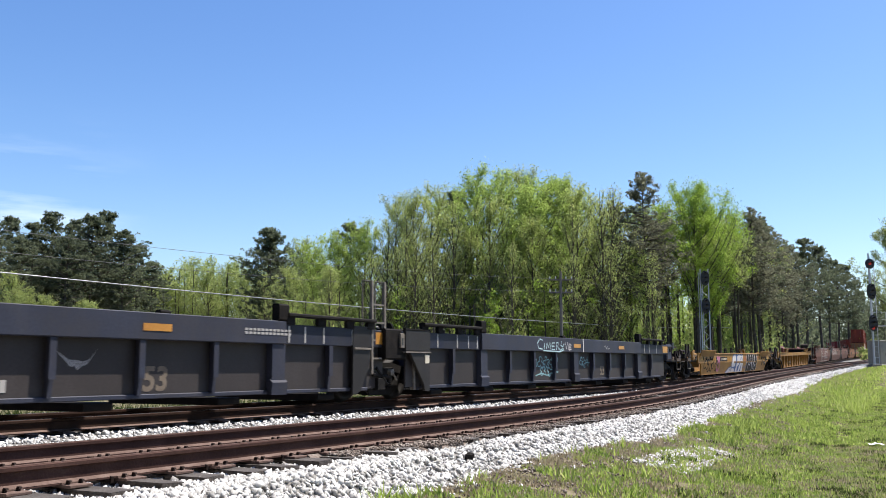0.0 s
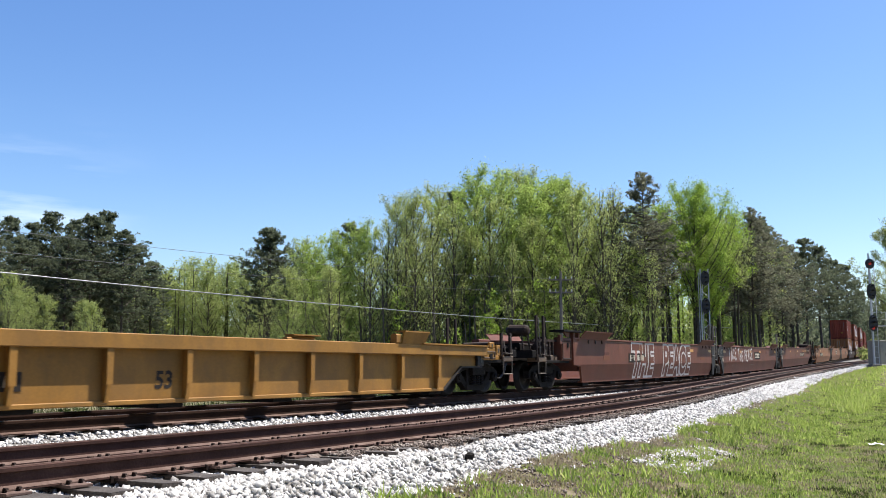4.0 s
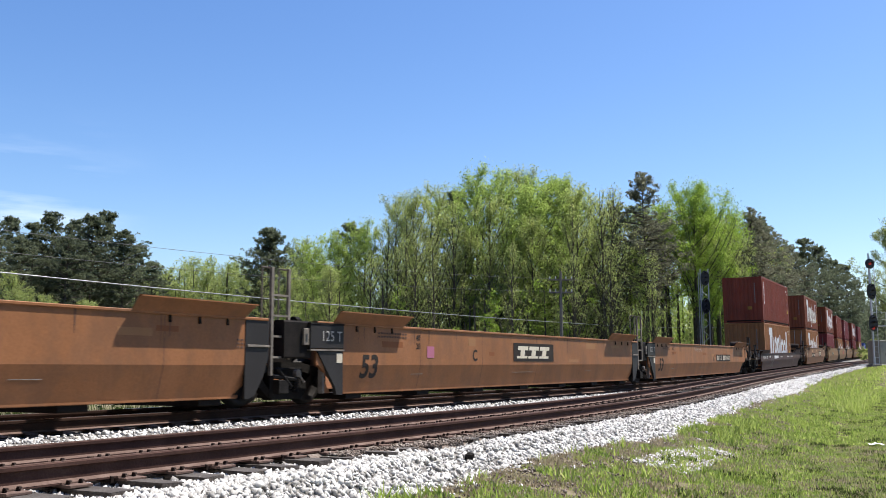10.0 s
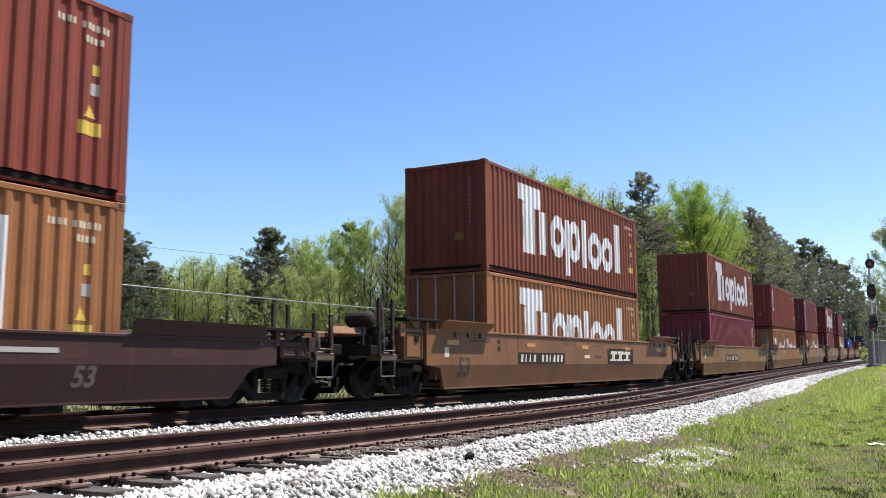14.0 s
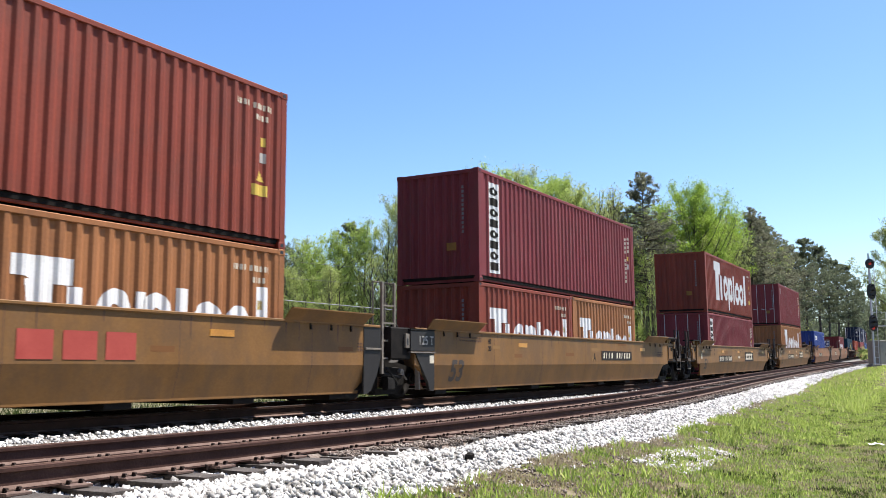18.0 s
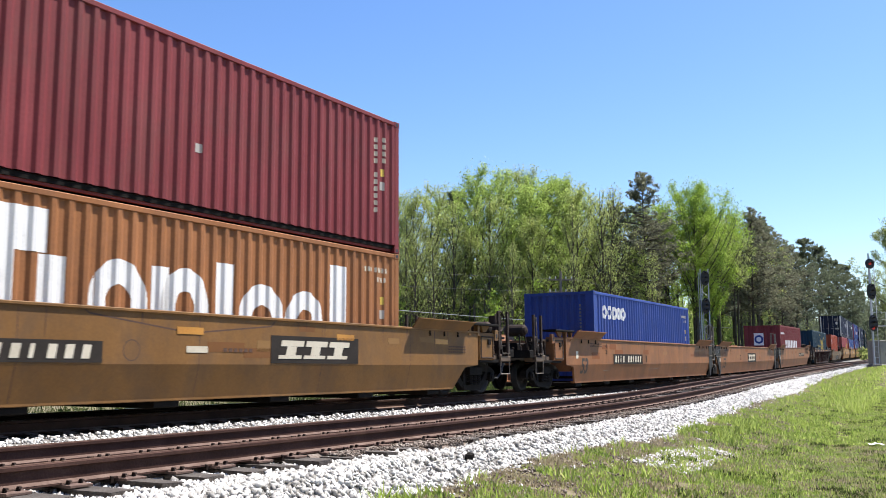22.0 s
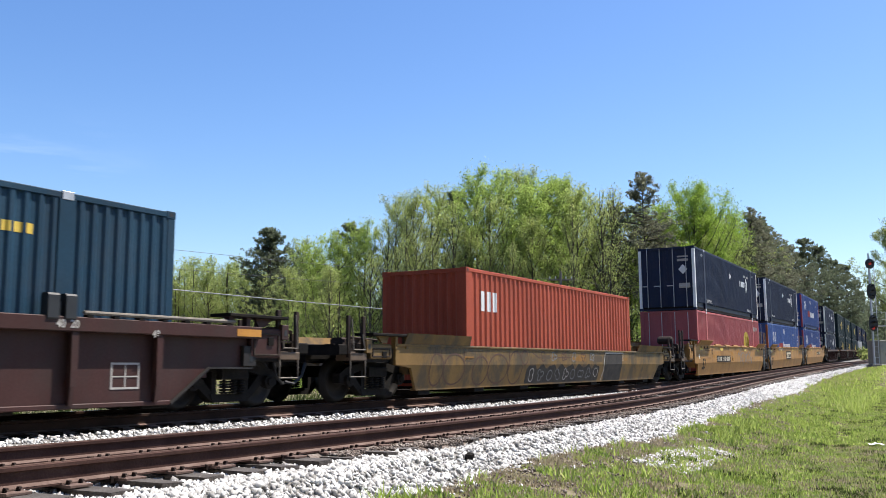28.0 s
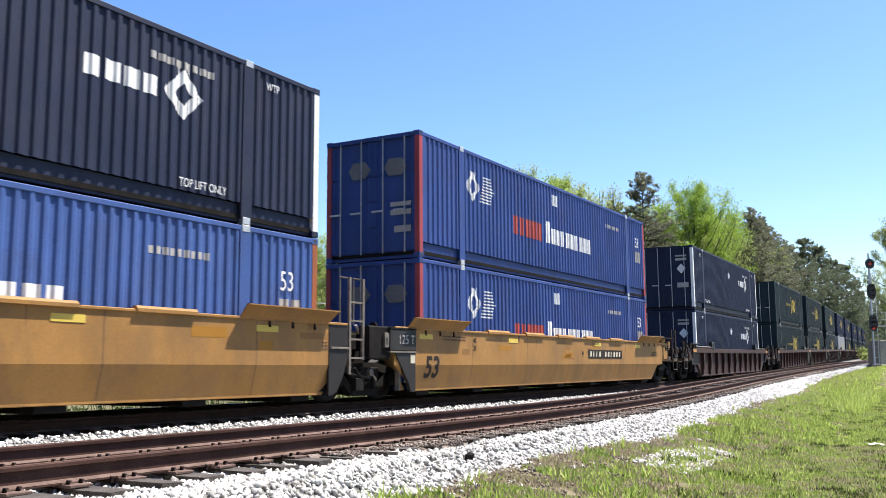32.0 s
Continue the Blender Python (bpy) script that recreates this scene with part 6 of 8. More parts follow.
def signal_mast(label, foot, top, heads, ladder_side, lit, lattice=False):
    """A lattice signal mast: heads are (height, elongated) pairs."""
    m = thing("signal_mast", label, "railway signal", "signals beside the track")
    x, y, z0 = foot
    m.location = (x, y, z0)
    h = top - z0
    if lattice:
        for x in (-0.3, 0.3):
            part("mast", Geo().box(x - 0.035, x + 0.035, -0.035, 0.035, -0.3, h, 0.006), M_GALV, m, "galvanised lattice upright")
        for k in range(int(h / 0.5)):
            a, b = (-0.3, 0.3) if k % 2 else (0.3, -0.3)
            part("lattice_brace", Geo().rod((a, 0, 0.1 + k * 0.5), (b, 0, 0.6 + k * 0.5), 0.02, n=5), M_GALV, m)
    else:
        part("mast", Geo().rod((0, 0, -0.3), (0, 0, h), 0.07, 0.06, 10), M_GALV, m)
        part("platform", Geo().box(0.1, 1.0, -0.1, 0.5, h * 0.36, h * 0.36 + 0.05), M_GALV, m, "grated service platform")
        for z in (0.5, 1.0):
            part("platform_rail", Geo().rod((0.95, -0.1, h * 0.36 + z), (0.95, 0.5, h * 0.36 + z), 0.02, n=5).rod((0.95, -0.1, h * 0.36), (0.95, -0.1, h * 0.36 + z), 0.02, n=5), M_GALV, m)
    part("foundation", Geo().box(-0.35, 0.35, -0.35, 0.35, -0.4, 0.25, 0.03), M_BALLAST, m)
    for sx in (0.12, 0.42):
        part("ladder_rail", Geo().box(ladder_side * sx - 0.02, ladder_side * sx + 0.02, 0.1, 0.14, 0.0, h - 0.2), M_GALV, m)
    for k in range(int(h / 0.4)):
        a, b = sorted((ladder_side * 0.12, ladder_side * 0.42))
        part("ladder_rung", Geo().box(a, b, 0.105, 0.135, 0.3 + k * 0.4, 0.33 + k * 0.4), M_GALV, m)
    for k, (hz, kind) in enumerate(heads):
        zz = hz - z0
        n = 20
        rr = (0.33, 0.58) if kind else (0.33, 0.36)
        ring = [(rr[0] * math.cos(2 * math.pi * i / n), zz + rr[1] * math.sin(2 * math.pi * i / n)) for i in range(n)]
        hd = part("signal_head", Geo().prism(ring, -0.20, -0.16, "y"), M_BLACK, m)
        part("housing", Geo().box(-0.15, 0.15, -0.16, 0.1, zz - rr[1] * 0.8, zz + rr[1] * 0.8, 0.03), M_BLACK, hd)
        for q in ((-0.36, 0.0, 0.36) if kind else (0.0,)):
            hood = Geo()
            for i in range(10):
                a0, a1 = math.pi * i / 10, math.pi * (i + 1) / 10
                hood.add([(0.13 * math.cos(a0), -0.2, zz + q + 0.13 * math.sin(a0)), (0.13 * math.cos(a1), -0.2, zz + q + 0.13 * math.sin(a1)), (0.13 * math.cos(a1), -0.48, zz + q + 0.13 * math.sin(a1)), (0.13 * math.cos(a0), -0.48, zz + q + 0.13 * math.sin(a0))], [(0, 1, 2, 3)])
            part("hood", hood, M_BLACK, hd)
            on = lit and ((not kind) or (k == len(heads) - 1 and q < 0))
            part("lens", Geo().lathe([(0.0, -0.215), (0.1, -0.205), (0.11, -0.2)], (0, 0, zz + q), "y", 14), M_RED if on else M_GLASS, hd)
    return m


M_GLASS = material("dark_lens", [(0.02, 0.02, 0.022), (0.04, 0.04, 0.042)], 0.12, scale=5, fine=40, bump=0)
M_RED = bpy.data.materials.new("red_signal_light")
M_RED.use_nodes = True
b = M_RED.node_tree.nodes["Principled BSDF"]
b.inputs["Base Color"].default_value = (0.25, 0.02, 0.02, 1)
b.inputs["Emission Color"].default_value = (1.0, 0.08, 0.06, 1)
b.inputs["Emission Strength"].default_value = 0.12

f1 = sight(0.4632, -0.003, 66)
signal_mast("tall galvanised signal mast with black heads showing red", (f1.x, f1.y, ground_height(f1.x, f1.y)), 9.0, [(8.25, False), (6.25, True), (4.0, True)], 1, True)
f2 = sight(0.2838, 0.0, 70)
signal_mast("galvanised signal mast with two dark oval heads", (f2.x, f2.y, ground_height(f2.x, f2.y)), 8.3, [(7.6, True), (5.5, True)], -1, False, True)

cab = thing("relay_cabinet", "olive-grey metal relay cabinet on a concrete base", "cabinet")
c1 = sight(0.4690, 0, 68)
cab.location = (c1.x, c1.y, ground_height(c1.x, c1.y))
cab.rotation_euler = (0, 0, 0.5)
M_CONCRETE = material("pale_concrete", [(0.24, 0.23, 0.21), (0.33, 0.32, 0.30), (0.40, 0.39, 0.37)], 0.9, scale=3, fine=40, bump=0.3, gloss=0.15)
M_CABINET = material("grey_cabinet_paint", [(0.17, 0.16, 0.135), (0.235, 0.22, 0.188), (0.28, 0.265, 0.228)], 0.6, scale=3, fine=30, bump=0.08, gloss=0.3)
cz = 1.1 - cab.location.z
part("body", Geo().box(-0.6, 0.9, -0.5, 0.5, cz, cz + 1.66, 0.03), M_CABINET, cab)
part("base", Geo().box(-0.7, 1.0, -0.6, 0.6, -0.3, cz, 0.03), M_CONCRETE, cab)
part("roof", Geo().box(-0.66, 0.96, -0.56, 0.56, cz + 1.66, cz + 1.73, 0.02), M_CABINET, cab)
for x in (-0.55, 0.17):
    dr = part("door", Geo().box(x, x + 0.68, -0.525, -0.5, cz + 0.06, cz + 1.58, 0.006), M_CABINET, cab)
    part("handle", Geo().box(x + 0.55, x + 0.6, -0.55, -0.525, cz + 0.6, cz + 0.8), M_BLACK, dr)


def utility_pole(label, x, y, h, arms):
    p = thing("utility_pole", label, "utility pole", "poles behind the track")
    p.location = (x, y, ground_height(x, y))
    part("pole", Geo().rod((0, 0, -0.5), (0, 0, h), 0.15, 0.1, 10), M_WOOD, p)
    for z in arms:
        arm = part("crossarm", Geo().box(-0.95, 0.95, -0.06, 0.06, z - 0.06, z + 0.06, 0.01), M_WOOD, p)
        for xx in (-0.85, -0.4, 0.4, 0.85):
            part("insulator", Geo().lathe([(0.0, 0.2), (0.04, 0.19), (0.055, 0.1), (0.03, 0.06), (0.05, 0.0)], (xx, 0, z + 0.06), "z", 8), M_GALV, arm)
    return p


pole = utility_pole("weathered wooden utility pole with two crossarms", 9.2, 72.0, 9.0, (8.3, 7.3))
pole2 = utility_pole("weathered wooden utility pole far along the wood", 39.2, 120.0, 9.0, (8.3,))
pole3 = utility_pole("weathered wooden utility pole by the open ground", -31.0, 8.0, 9.0, (8.3, 7.3))


def cable(label, a, b, sag, r, mat, name="cable"):
    a, b = Vector(a), Vector(b)
    n = 24
    p = [a.lerp(b, i / n) - Vector((0, 0, sag * 4 * (i / n) * (1 - i / n))) for i in range(n + 1)]
    return tagged(part(name, tube(p, r), mat, smooth=True), label, "cable", "cables along the track")


z9 = ground_height(9.2, 72)
cable("thick pale telephone cable sagging between poles", (9.1, 72, 4.35), (-31, 8, 4.6), 0.35, 0.022, M_WIRE)
cable("thin power wire sagging between poles", (8.4, 72, z9 + 8.4), (-31.8, 8, 5.9), 0.9, 0.009, M_WIREDARK)
cable("thin power wire sagging between poles", (9.2, 72, z9 + 7.4), (-31, 8, 5.1), 0.9, 0.009, M_WIREDARK)
cable("thin pale telephone cable toward the far pole", (9.3, 72, 4.35), (39.2, 120, 6.2), 0.3, 0.02, M_WIRE)
cable("thin power wire toward the far pole", (10.0, 72, z9 + 8.4), (40.0, 120, 9.3), 0.6, 0.009, M_WIREDARK)

rd = Geo().add([(-15.2, 42, 0.05 + ground_height(-15, 43)), (-12.4, 43, 0.05 + ground_height(-12, 45)), (-12.6, 46.5, 0.06 + ground_height(-12, 46)), (-15.6, 45.5, 0.05 + ground_height(-15, 46))], [(0, 1, 2, 3)])
tagged(part("gravel_patch", rd, M_BALLAST), "pale gravel lane beyond the tracks", "gravel", kind="structure")

lit = thing("litter", "crumpled white scrap lying in the grass", "litter")
lp = on_line(NEAR_LINE, 9.1, 5.4, 0)
lit.location = (lp.x, lp.y, ground_height(lp.x, lp.y) + 0.02)
rr = random.Random(4)
gg = Geo()
nx = 5
vv = [((i - 2) * 0.09 + rr.uniform(-0.03, 0.03), (j - 1) * 0.1 + rr.uniform(-0.03, 0.03), rr.uniform(0, 0.07)) for j in range(3) for i in range(nx)]
gg.add(vv, [(j * nx + i, j * nx + i + 1, (j + 1) * nx + i + 1, (j + 1) * nx + i) for j in range(2) for i in range(nx - 1)])
part("scrap", gg, M_LITTER, lit)
clod = thing("dark_rock", "dark lump of stone among white ballast", "rock")
cp = on_line(NEAR_LINE, -2.6, 1.75, 0)
clod.location = (cp.x, cp.y, NEAR_UP - 0.30 + rise(-2.6))
part("lump", Geo().add([tuple(Vector(p) * 0.06 * rr.uniform(0.8, 1.3)) for p in ICO_V.tolist()], ICO_F.tolist()), M_STEEL, clod)


M_PALECYAN = material("very_pale_cyan_spray", [(0.34, 0.5, 0.52), (0.5, 0.64, 0.64)], 0.7, scale=3, fine=30, bump=0)
M_CYAN = material("pale_cyan_spray", [(0.16, 0.34, 0.36), (0.3, 0.5, 0.5)], 0.7, scale=3, fine=30, bump=0)
M_PINK = material("pink_spray", [(0.30, 0.10, 0.13), (0.38, 0.11, 0.2)], 0.7, scale=3, fine=30, bump=0)
M_REDSPRAY = material("red_spray", [(0.3, 0.03, 0.02), (0.4, 0.06, 0.04)], 0.7, scale=3, fine=30, bump=0)
M_SPRAYBLUE = material("dark_blue_spray", [(0.03, 0.06, 0.16), (0.05, 0.09, 0.22)], 0.7, scale=3, fine=30, bump=0)
M_GREYSPRAY = material("grey_spray", [(0.10, 0.10, 0.10), (0.2, 0.2, 0.2)], 0.7, scale=3, fine=30, bump=0)
M_GREYDARK = material("charcoal_spray", [(0.022, 0.02, 0.018), (0.045, 0.04, 0.036), (0.075, 0.062, 0.045)], 0.8, scale=5, fine=30, bump=0, gloss=0.2)
M_PALESPRAY = material("pale_spray", [(0.42, 0.38, 0.36), (0.62, 0.58, 0.55)], 0.7, scale=3, fine=30, bump=0)
M_FADED = material("faded_tan_number", [(0.13, 0.10, 0.075), (0.2, 0.16, 0.12)], 0.8, scale=6, fine=30, bump=0, gloss=0.2)
M_DIM = material("dim_dark_number", [(0.03, 0.022, 0.017), (0.055, 0.04, 0.03)], 0.8, scale=6, fine=30, bump=0)
M_AMBER = material("amber_paint_patch", [(0.30, 0.15, 0.02), (0.40, 0.21, 0.03)], 0.7, scale=5, fine=30, bump=0)
M_FADEDARK = material("faded_dark_number", [(0.05, 0.028, 0.018), (0.11, 0.05, 0.03)], 0.8, scale=6, fine=30, bump=0)


# ---- emblems and markings on the boxes ----
def rect(x0, x1, z0, z1):
    return lambda x, z: x0 <= x <= x1 and z0 <= z <= z1


def oval(cx, cz, rx, rz, hole=0.0):
    def f(x, z):
        d = ((x - cx) / rx) ** 2 + ((z - cz) / rz) ** 2
        return d <= 1 and (hole == 0 or ((x - cx) / (rx * hole)) ** 2 + ((z - cz) / (rz * hole)) ** 2 >= 1)
    return f


def diamond(cx, cz, rx, rz, hole=0.0):
    return lambda x, z: hole <= abs(x - cx) / rx + abs(z - cz) / rz <= 1


def emblem(box, shapes, mat, name="emblem", label="", step=0.016):
    """Paint of plain shapes that follows the corrugated wall facing the camera side. shapes: (inside, x0, x1, z0, z1)."""
    L, W = box["length"], box["depth"]
    pts = corrugation(L - 0.28, 0.218 if L > 15 else 0.278, 0.03 if L > 15 else 0.036, 0.05)
    px = [-L / 2 + 0.14 + a for a, d in pts]
    pd = [d for a, d in pts]
    g = Geo()
    for inside, x0, x1, z0, z1 in shapes:
        cuts = sorted(set([x0 + (x1 - x0) * i / max(1, int((x1 - x0) / step)) for i in range(int((x1 - x0) / step) + 1)] + [x1] + [p for p in px if x0 < p < x1]))
        n = max(4, int((z1 - z0) / 0.05))
        for xa, xb in zip(cuts, cuts[1:]):
            if xb - xa < 1e-4:
                continue
            xm = (xa + xb) / 2
            ya, yb = (-W / 2 + 0.012 + float(np.interp(q, px, pd)) - 0.004 for q in (xa, xb))
            dz = (z1 - z0) / n
            start = z0 if inside(xm, z0 + 1e-4) else None
            for i in range(n):
                za = z0 + dz * i + 1e-4
                zb = z0 + dz * (i + 1) - 1e-4
                if inside(xm, za) == inside(xm, zb) == (start is not None) and i < n - 1:
                    continue
                if inside(xm, za) != inside(xm, zb):
                    lo, hi, was = za, zb, inside(xm, za)
                    for _ in range(6):
                        mid = (lo + hi) / 2
                        lo, hi = (mid, hi) if inside(xm, mid) == was else (lo, mid)
                    if was and start is not None:
                        g.add([(xa, ya, start), (xb, yb, start), (xb, yb, lo), (xa, ya, lo)], [(0, 1, 2, 3)])
                        start = None
                    else:
                        start = lo
                if i == n - 1 and start is not None:
                    g.add([(xa, ya, start), (xb, yb, start), (xb, yb, z1), (xa, ya, z1)], [(0, 1, 2, 3)])
    return part(name, g, mat, box, label)


def R(x0, x1, z0, z1):
    return (rect(x0, x1, z0, z1), x0, x1, z0, z1)


def O(cx, cz, rx, rz, hole=0.0):
    return (oval(cx, cz, rx, rz, hole), cx - rx, cx + rx, cz - rz, cz + rz)


def D(cx, cz, rx, rz, hole=0.0):
    return (diamond(cx, cz, rx, rz, hole), cx - rx, cx + rx, cz - rz, cz + rz)


def big_emblem(box, x0=-6.096, sx=1.0, z0=0.0, sz=1.0):
    """A bold white device: a notched block, bars and rings in a row."""
    def X(v):
        return x0 + v * sx

    def Z(v):
        return z0 + v * sz

    def bar(a, b, c, d):
        return R(X(a), X(b), Z(c), Z(d))

    def ring(a, b, c, d, h):
        return O(X((a + b) / 2), Z((c + d) / 2), (b - a) / 2 * sx, (d - c) / 2 * sz, h)

    def block(x, z):
        u, w = (x - x0) / sx, (z - z0) / sz
        cap = 1.97 <= u <= 3.55 and 2.02 <= w <= 2.62
        notch = (u - 2.05) ** 2 / 0.5 + (w - 1.85) ** 2 / 0.1 < 1
        stem = 2.26 + 0.12 * math.sin((w - 0.7) * 2.2) <= u <= 3.05 and 0.7 <= w <= 2.1
        return (cap and not notch) or stem

    shapes = [(block, X(1.97), X(3.55), Z(0.7), Z(2.62)), bar(3.43, 3.85, 0.75, 2.0), ring(4.25, 5.3, 0.78, 2.06, 0.42), bar(5.4, 5.74, 0.3, 2.02), ring(5.55, 6.6, 0.76, 2.04, 0.42), bar(6.74, 7.16, 0.66, 2.2), ring(7.3, 8.45, 0.68, 1.92, 0.42), ring(8.5, 9.6, 0.7, 1.88, 0.42), bar(9.78, 10.3, 0.76, 2.45)]
    return emblem(box, shapes, M_WHITE, "emblem", "large bold white painted emblem")


def box_marks(box, seed=0, sticker=True):
    """Code bars and stickers at the far end of the side and on the end that faces the camera."""
    L, W, H = box["length"], box["depth"], 2.896 if box["length"] > 7 else 2.591
    h = L / 2
    r = random.Random(seed)
    if box.children[0].data.materials[0] == C_BURGUNDY:
        # code written downwards
        rows = [R(h - 0.90, h - 0.82, H - 0.6 - k * 0.15, H - 0.50 - k * 0.15) for k in range(11) if k != 4]
        rows += [R(h - 0.60, h - 0.52, H - 0.55 - k * 0.15, H - 0.45 - k * 0.15) for k in range(4)]
        zs = H - 1.30
    else:
        # code written across, warning signs below it
        rows = [R(h - 1.30 + k * 0.085, h - 1.25 + k * 0.085, H - 0.46, H - 0.36) for k in range(12) if k not in (4, 11)]
        rows += [R(h - 0.82 + k * 0.085, h - 0.77 + k * 0.085, H - 0.66, H - 0.56) for k in range(4)]
        zs = H - 1.12
        tri = lambda x, z: abs(x - (h - 0.69)) < 0.11 * (H - 1.56 - z) / 0.2
        emblem(box, [(tri, h - 0.80, h - 0.58, H - 1.76, H - 1.56)], M_YELLOW, "sticker", "yellow triangular warning sign", 0.03)
        emblem(box, [R(h - 0.88, h - 0.50, H - 2.02, H - 1.82)], M_YELLOW, "sticker", "yellow warning label", 0.05)
    emblem(box, rows, M_CREAM, "code_line", "", 0.05)
    emblem(box, [R(h - 0.66, h - 0.56, zs, zs + 0.16)], M_YELLOW, "sticker", "small yellow sticker", 0.05)
    emblem(box, [R(h - 0.68, h - 0.55, zs - 0.30, zs - 0.12)], M_OFFWHITE, "sticker", "small white label", 0.05)
    # marks on the near end take dimmer colours, with its shade painted in
    g = Geo()
    for k in range(11):
        z = H - 0.5 - k * 0.115
        g.box(-h + 0.012, -h + 0.016, -0.78, -0.72, z, z + 0.075)
    part("code_line", g, M_GREYSPRAY, box)
    if sticker:
        part("sticker", Geo().box(-h + 0.010, -h + 0.015, -0.55, -0.28, 0.82, 1.02), P_YELLOW, box, "yellow warning sticker, colour dimmed for shade")


def slabs(x0, x1, z0, z1, n, gap=0.22):
    w = (x1 - x0) / n
    return [R(x0 + i * w, x0 + (i + 1 - gap) * w, z0, z1) for i in range(n)]


def upright(box, x, z0, z1, n, mat=None, panel=False):
    """Blocks under one another."""
    if panel:
        emblem(box, [R(x - 0.06, x + 0.54, z0 - 0.06, z1 + 0.06)], M_WHITE, "panel", "upright white panel", 0.05)
    w = (z1 - z0) / n
    ob = emblem(box, [O(x + 0.24, z0 + (i + 0.42) * w, 0.2, w * 0.4, 0.45) if i % 2 else R(x + 0.04, x + 0.44, z0 + i * w + 0.02, z0 + (i + 0.8) * w) for i in range(n)], mat or M_WHITE, "upright_marking", "upright row of blocks", 0.04)
    if panel:
        ob.location.y = -0.003
    return ob


loads = [ob for ob, _, _ in moving if ob.name.startswith("shipping_container")]
for k, ob in enumerate(loads[:17]):
    box_marks(ob, k)
(a10, b10, a11, b11, a12, b12, a13, c13, b13, a14, c14, b14, a15, b15, a16, b16, a17, a19, a20, a21, a22, b22, a23, b23, a24, b24, a25, b25) = loads[:28]
for q in (a10, a11, b11, b12, b15, a16):
    big_emblem(q)
for q in (a13, c13, a14, c14):
    big_emblem(q, -3.55, 0.6, 0.35, 0.62)
for q in (b10, b13):
    upright(q, -5.55, 1.15, 2.62, 6)
upright(b14, -5.45, 0.32, 2.56, 8, M_MARK, True)
upright(a15, -5.45, 0.32, 2.56, 8, M_MARK, True)
emblem(b16, [R(-5.35, -5.1, 2.2, 2.6)], M_OFFWHITE, "sticker", "white label")
emblem(b16, [R(0.1, 0.25, 1.05, 1.2)], M_OFFWHITE, "sticker", "small white label")
emblem(a17, [O(-5.21 + 0.24 + i * 0.49, 2.25, 0.235, 0.225, 0.42) for i in range(5)] + [R(-4.2, -4.02, 2.03, 2.45)], M_WHITE, "emblem", "white rounded emblem")
emblem(a19, slabs(-3.4, 3.55, 1.0, 1.86, 7), M_WHITE, "emblem", "large white block emblem")
emblem(a19, slabs(-5.75, -3.85, 2.27, 2.4, 14, 0.3), M_WHITE, "marking", "small white bars")
part("emblem_panel", Geo().box(-6.1 + 0.008, -6.1 + 0.013, -0.1, 0.55, 1.5, 2.35), M_WHITE, a19, "white panel with a dark ring")
part("ring", Geo().lathe([(0.30, 0.0), (0.17, 0.0)], (0, 0, 0), "z", 20), C_SEA, a19).matrix_basis = Matrix.Translation((-6.094, 0.22, 1.92)) @ Matrix.Rotation(math.pi / 2, 4, "Y")
emblem(a20, [R(0.03, 0.16, 0.95, 2.25), R(0.16, 0.43, 2.08, 2.25), R(3.78, 3.91, 0.95, 2.27), R(3.55, 3.78, 2.1, 2.27), O(1.1, 1.6, 0.42, 0.48, 0.5), O(2.0, 1.6, 0.4, 0.48, 0.5), D(2.9, 1.6, 0.46, 0.62, 0.35)] + slabs(0.75, 3.35, 0.86, 1.04, 10, 0.25), M_YELLOW, "emblem", "large yellow bracketed emblem")
lettering("tomorrow moves", 0.42, -2.95, 1.42, -1.285, M_YELLOW, a20, "lettering", "yellow slanted words", 0.3, 0.95, 0.006)
lettering("WARNING HIGH CUBE", 0.16, -0.85, 2.5, -1.285, M_YELLOW, a20, "lettering", "small yellow words", 0, 0.95, 0.006)
emblem(a20, slabs(4.1, 5.65, 2.24, 2.38, 9, 0.3), M_YELLOW, "code_line")
emblem(a21, slabs(-5.3, -4.35, 1.86, 2.36, 3, 0.25), M_WHITE, "emblem", "white block emblem")
emblem(a22, [O(3.9, 1.55, 0.85, 0.62), R(3.6, 4.75, 1.0, 1.9)], M_YELLOW, "emblem", "faded yellow painted patch")
emblem(a22, [R(6.1, 6.75, 2.25, 2.5)] + slabs(6.85, 7.6, 2.28, 2.48, 6, 0.3), M_OFFWHITE, "code_line")
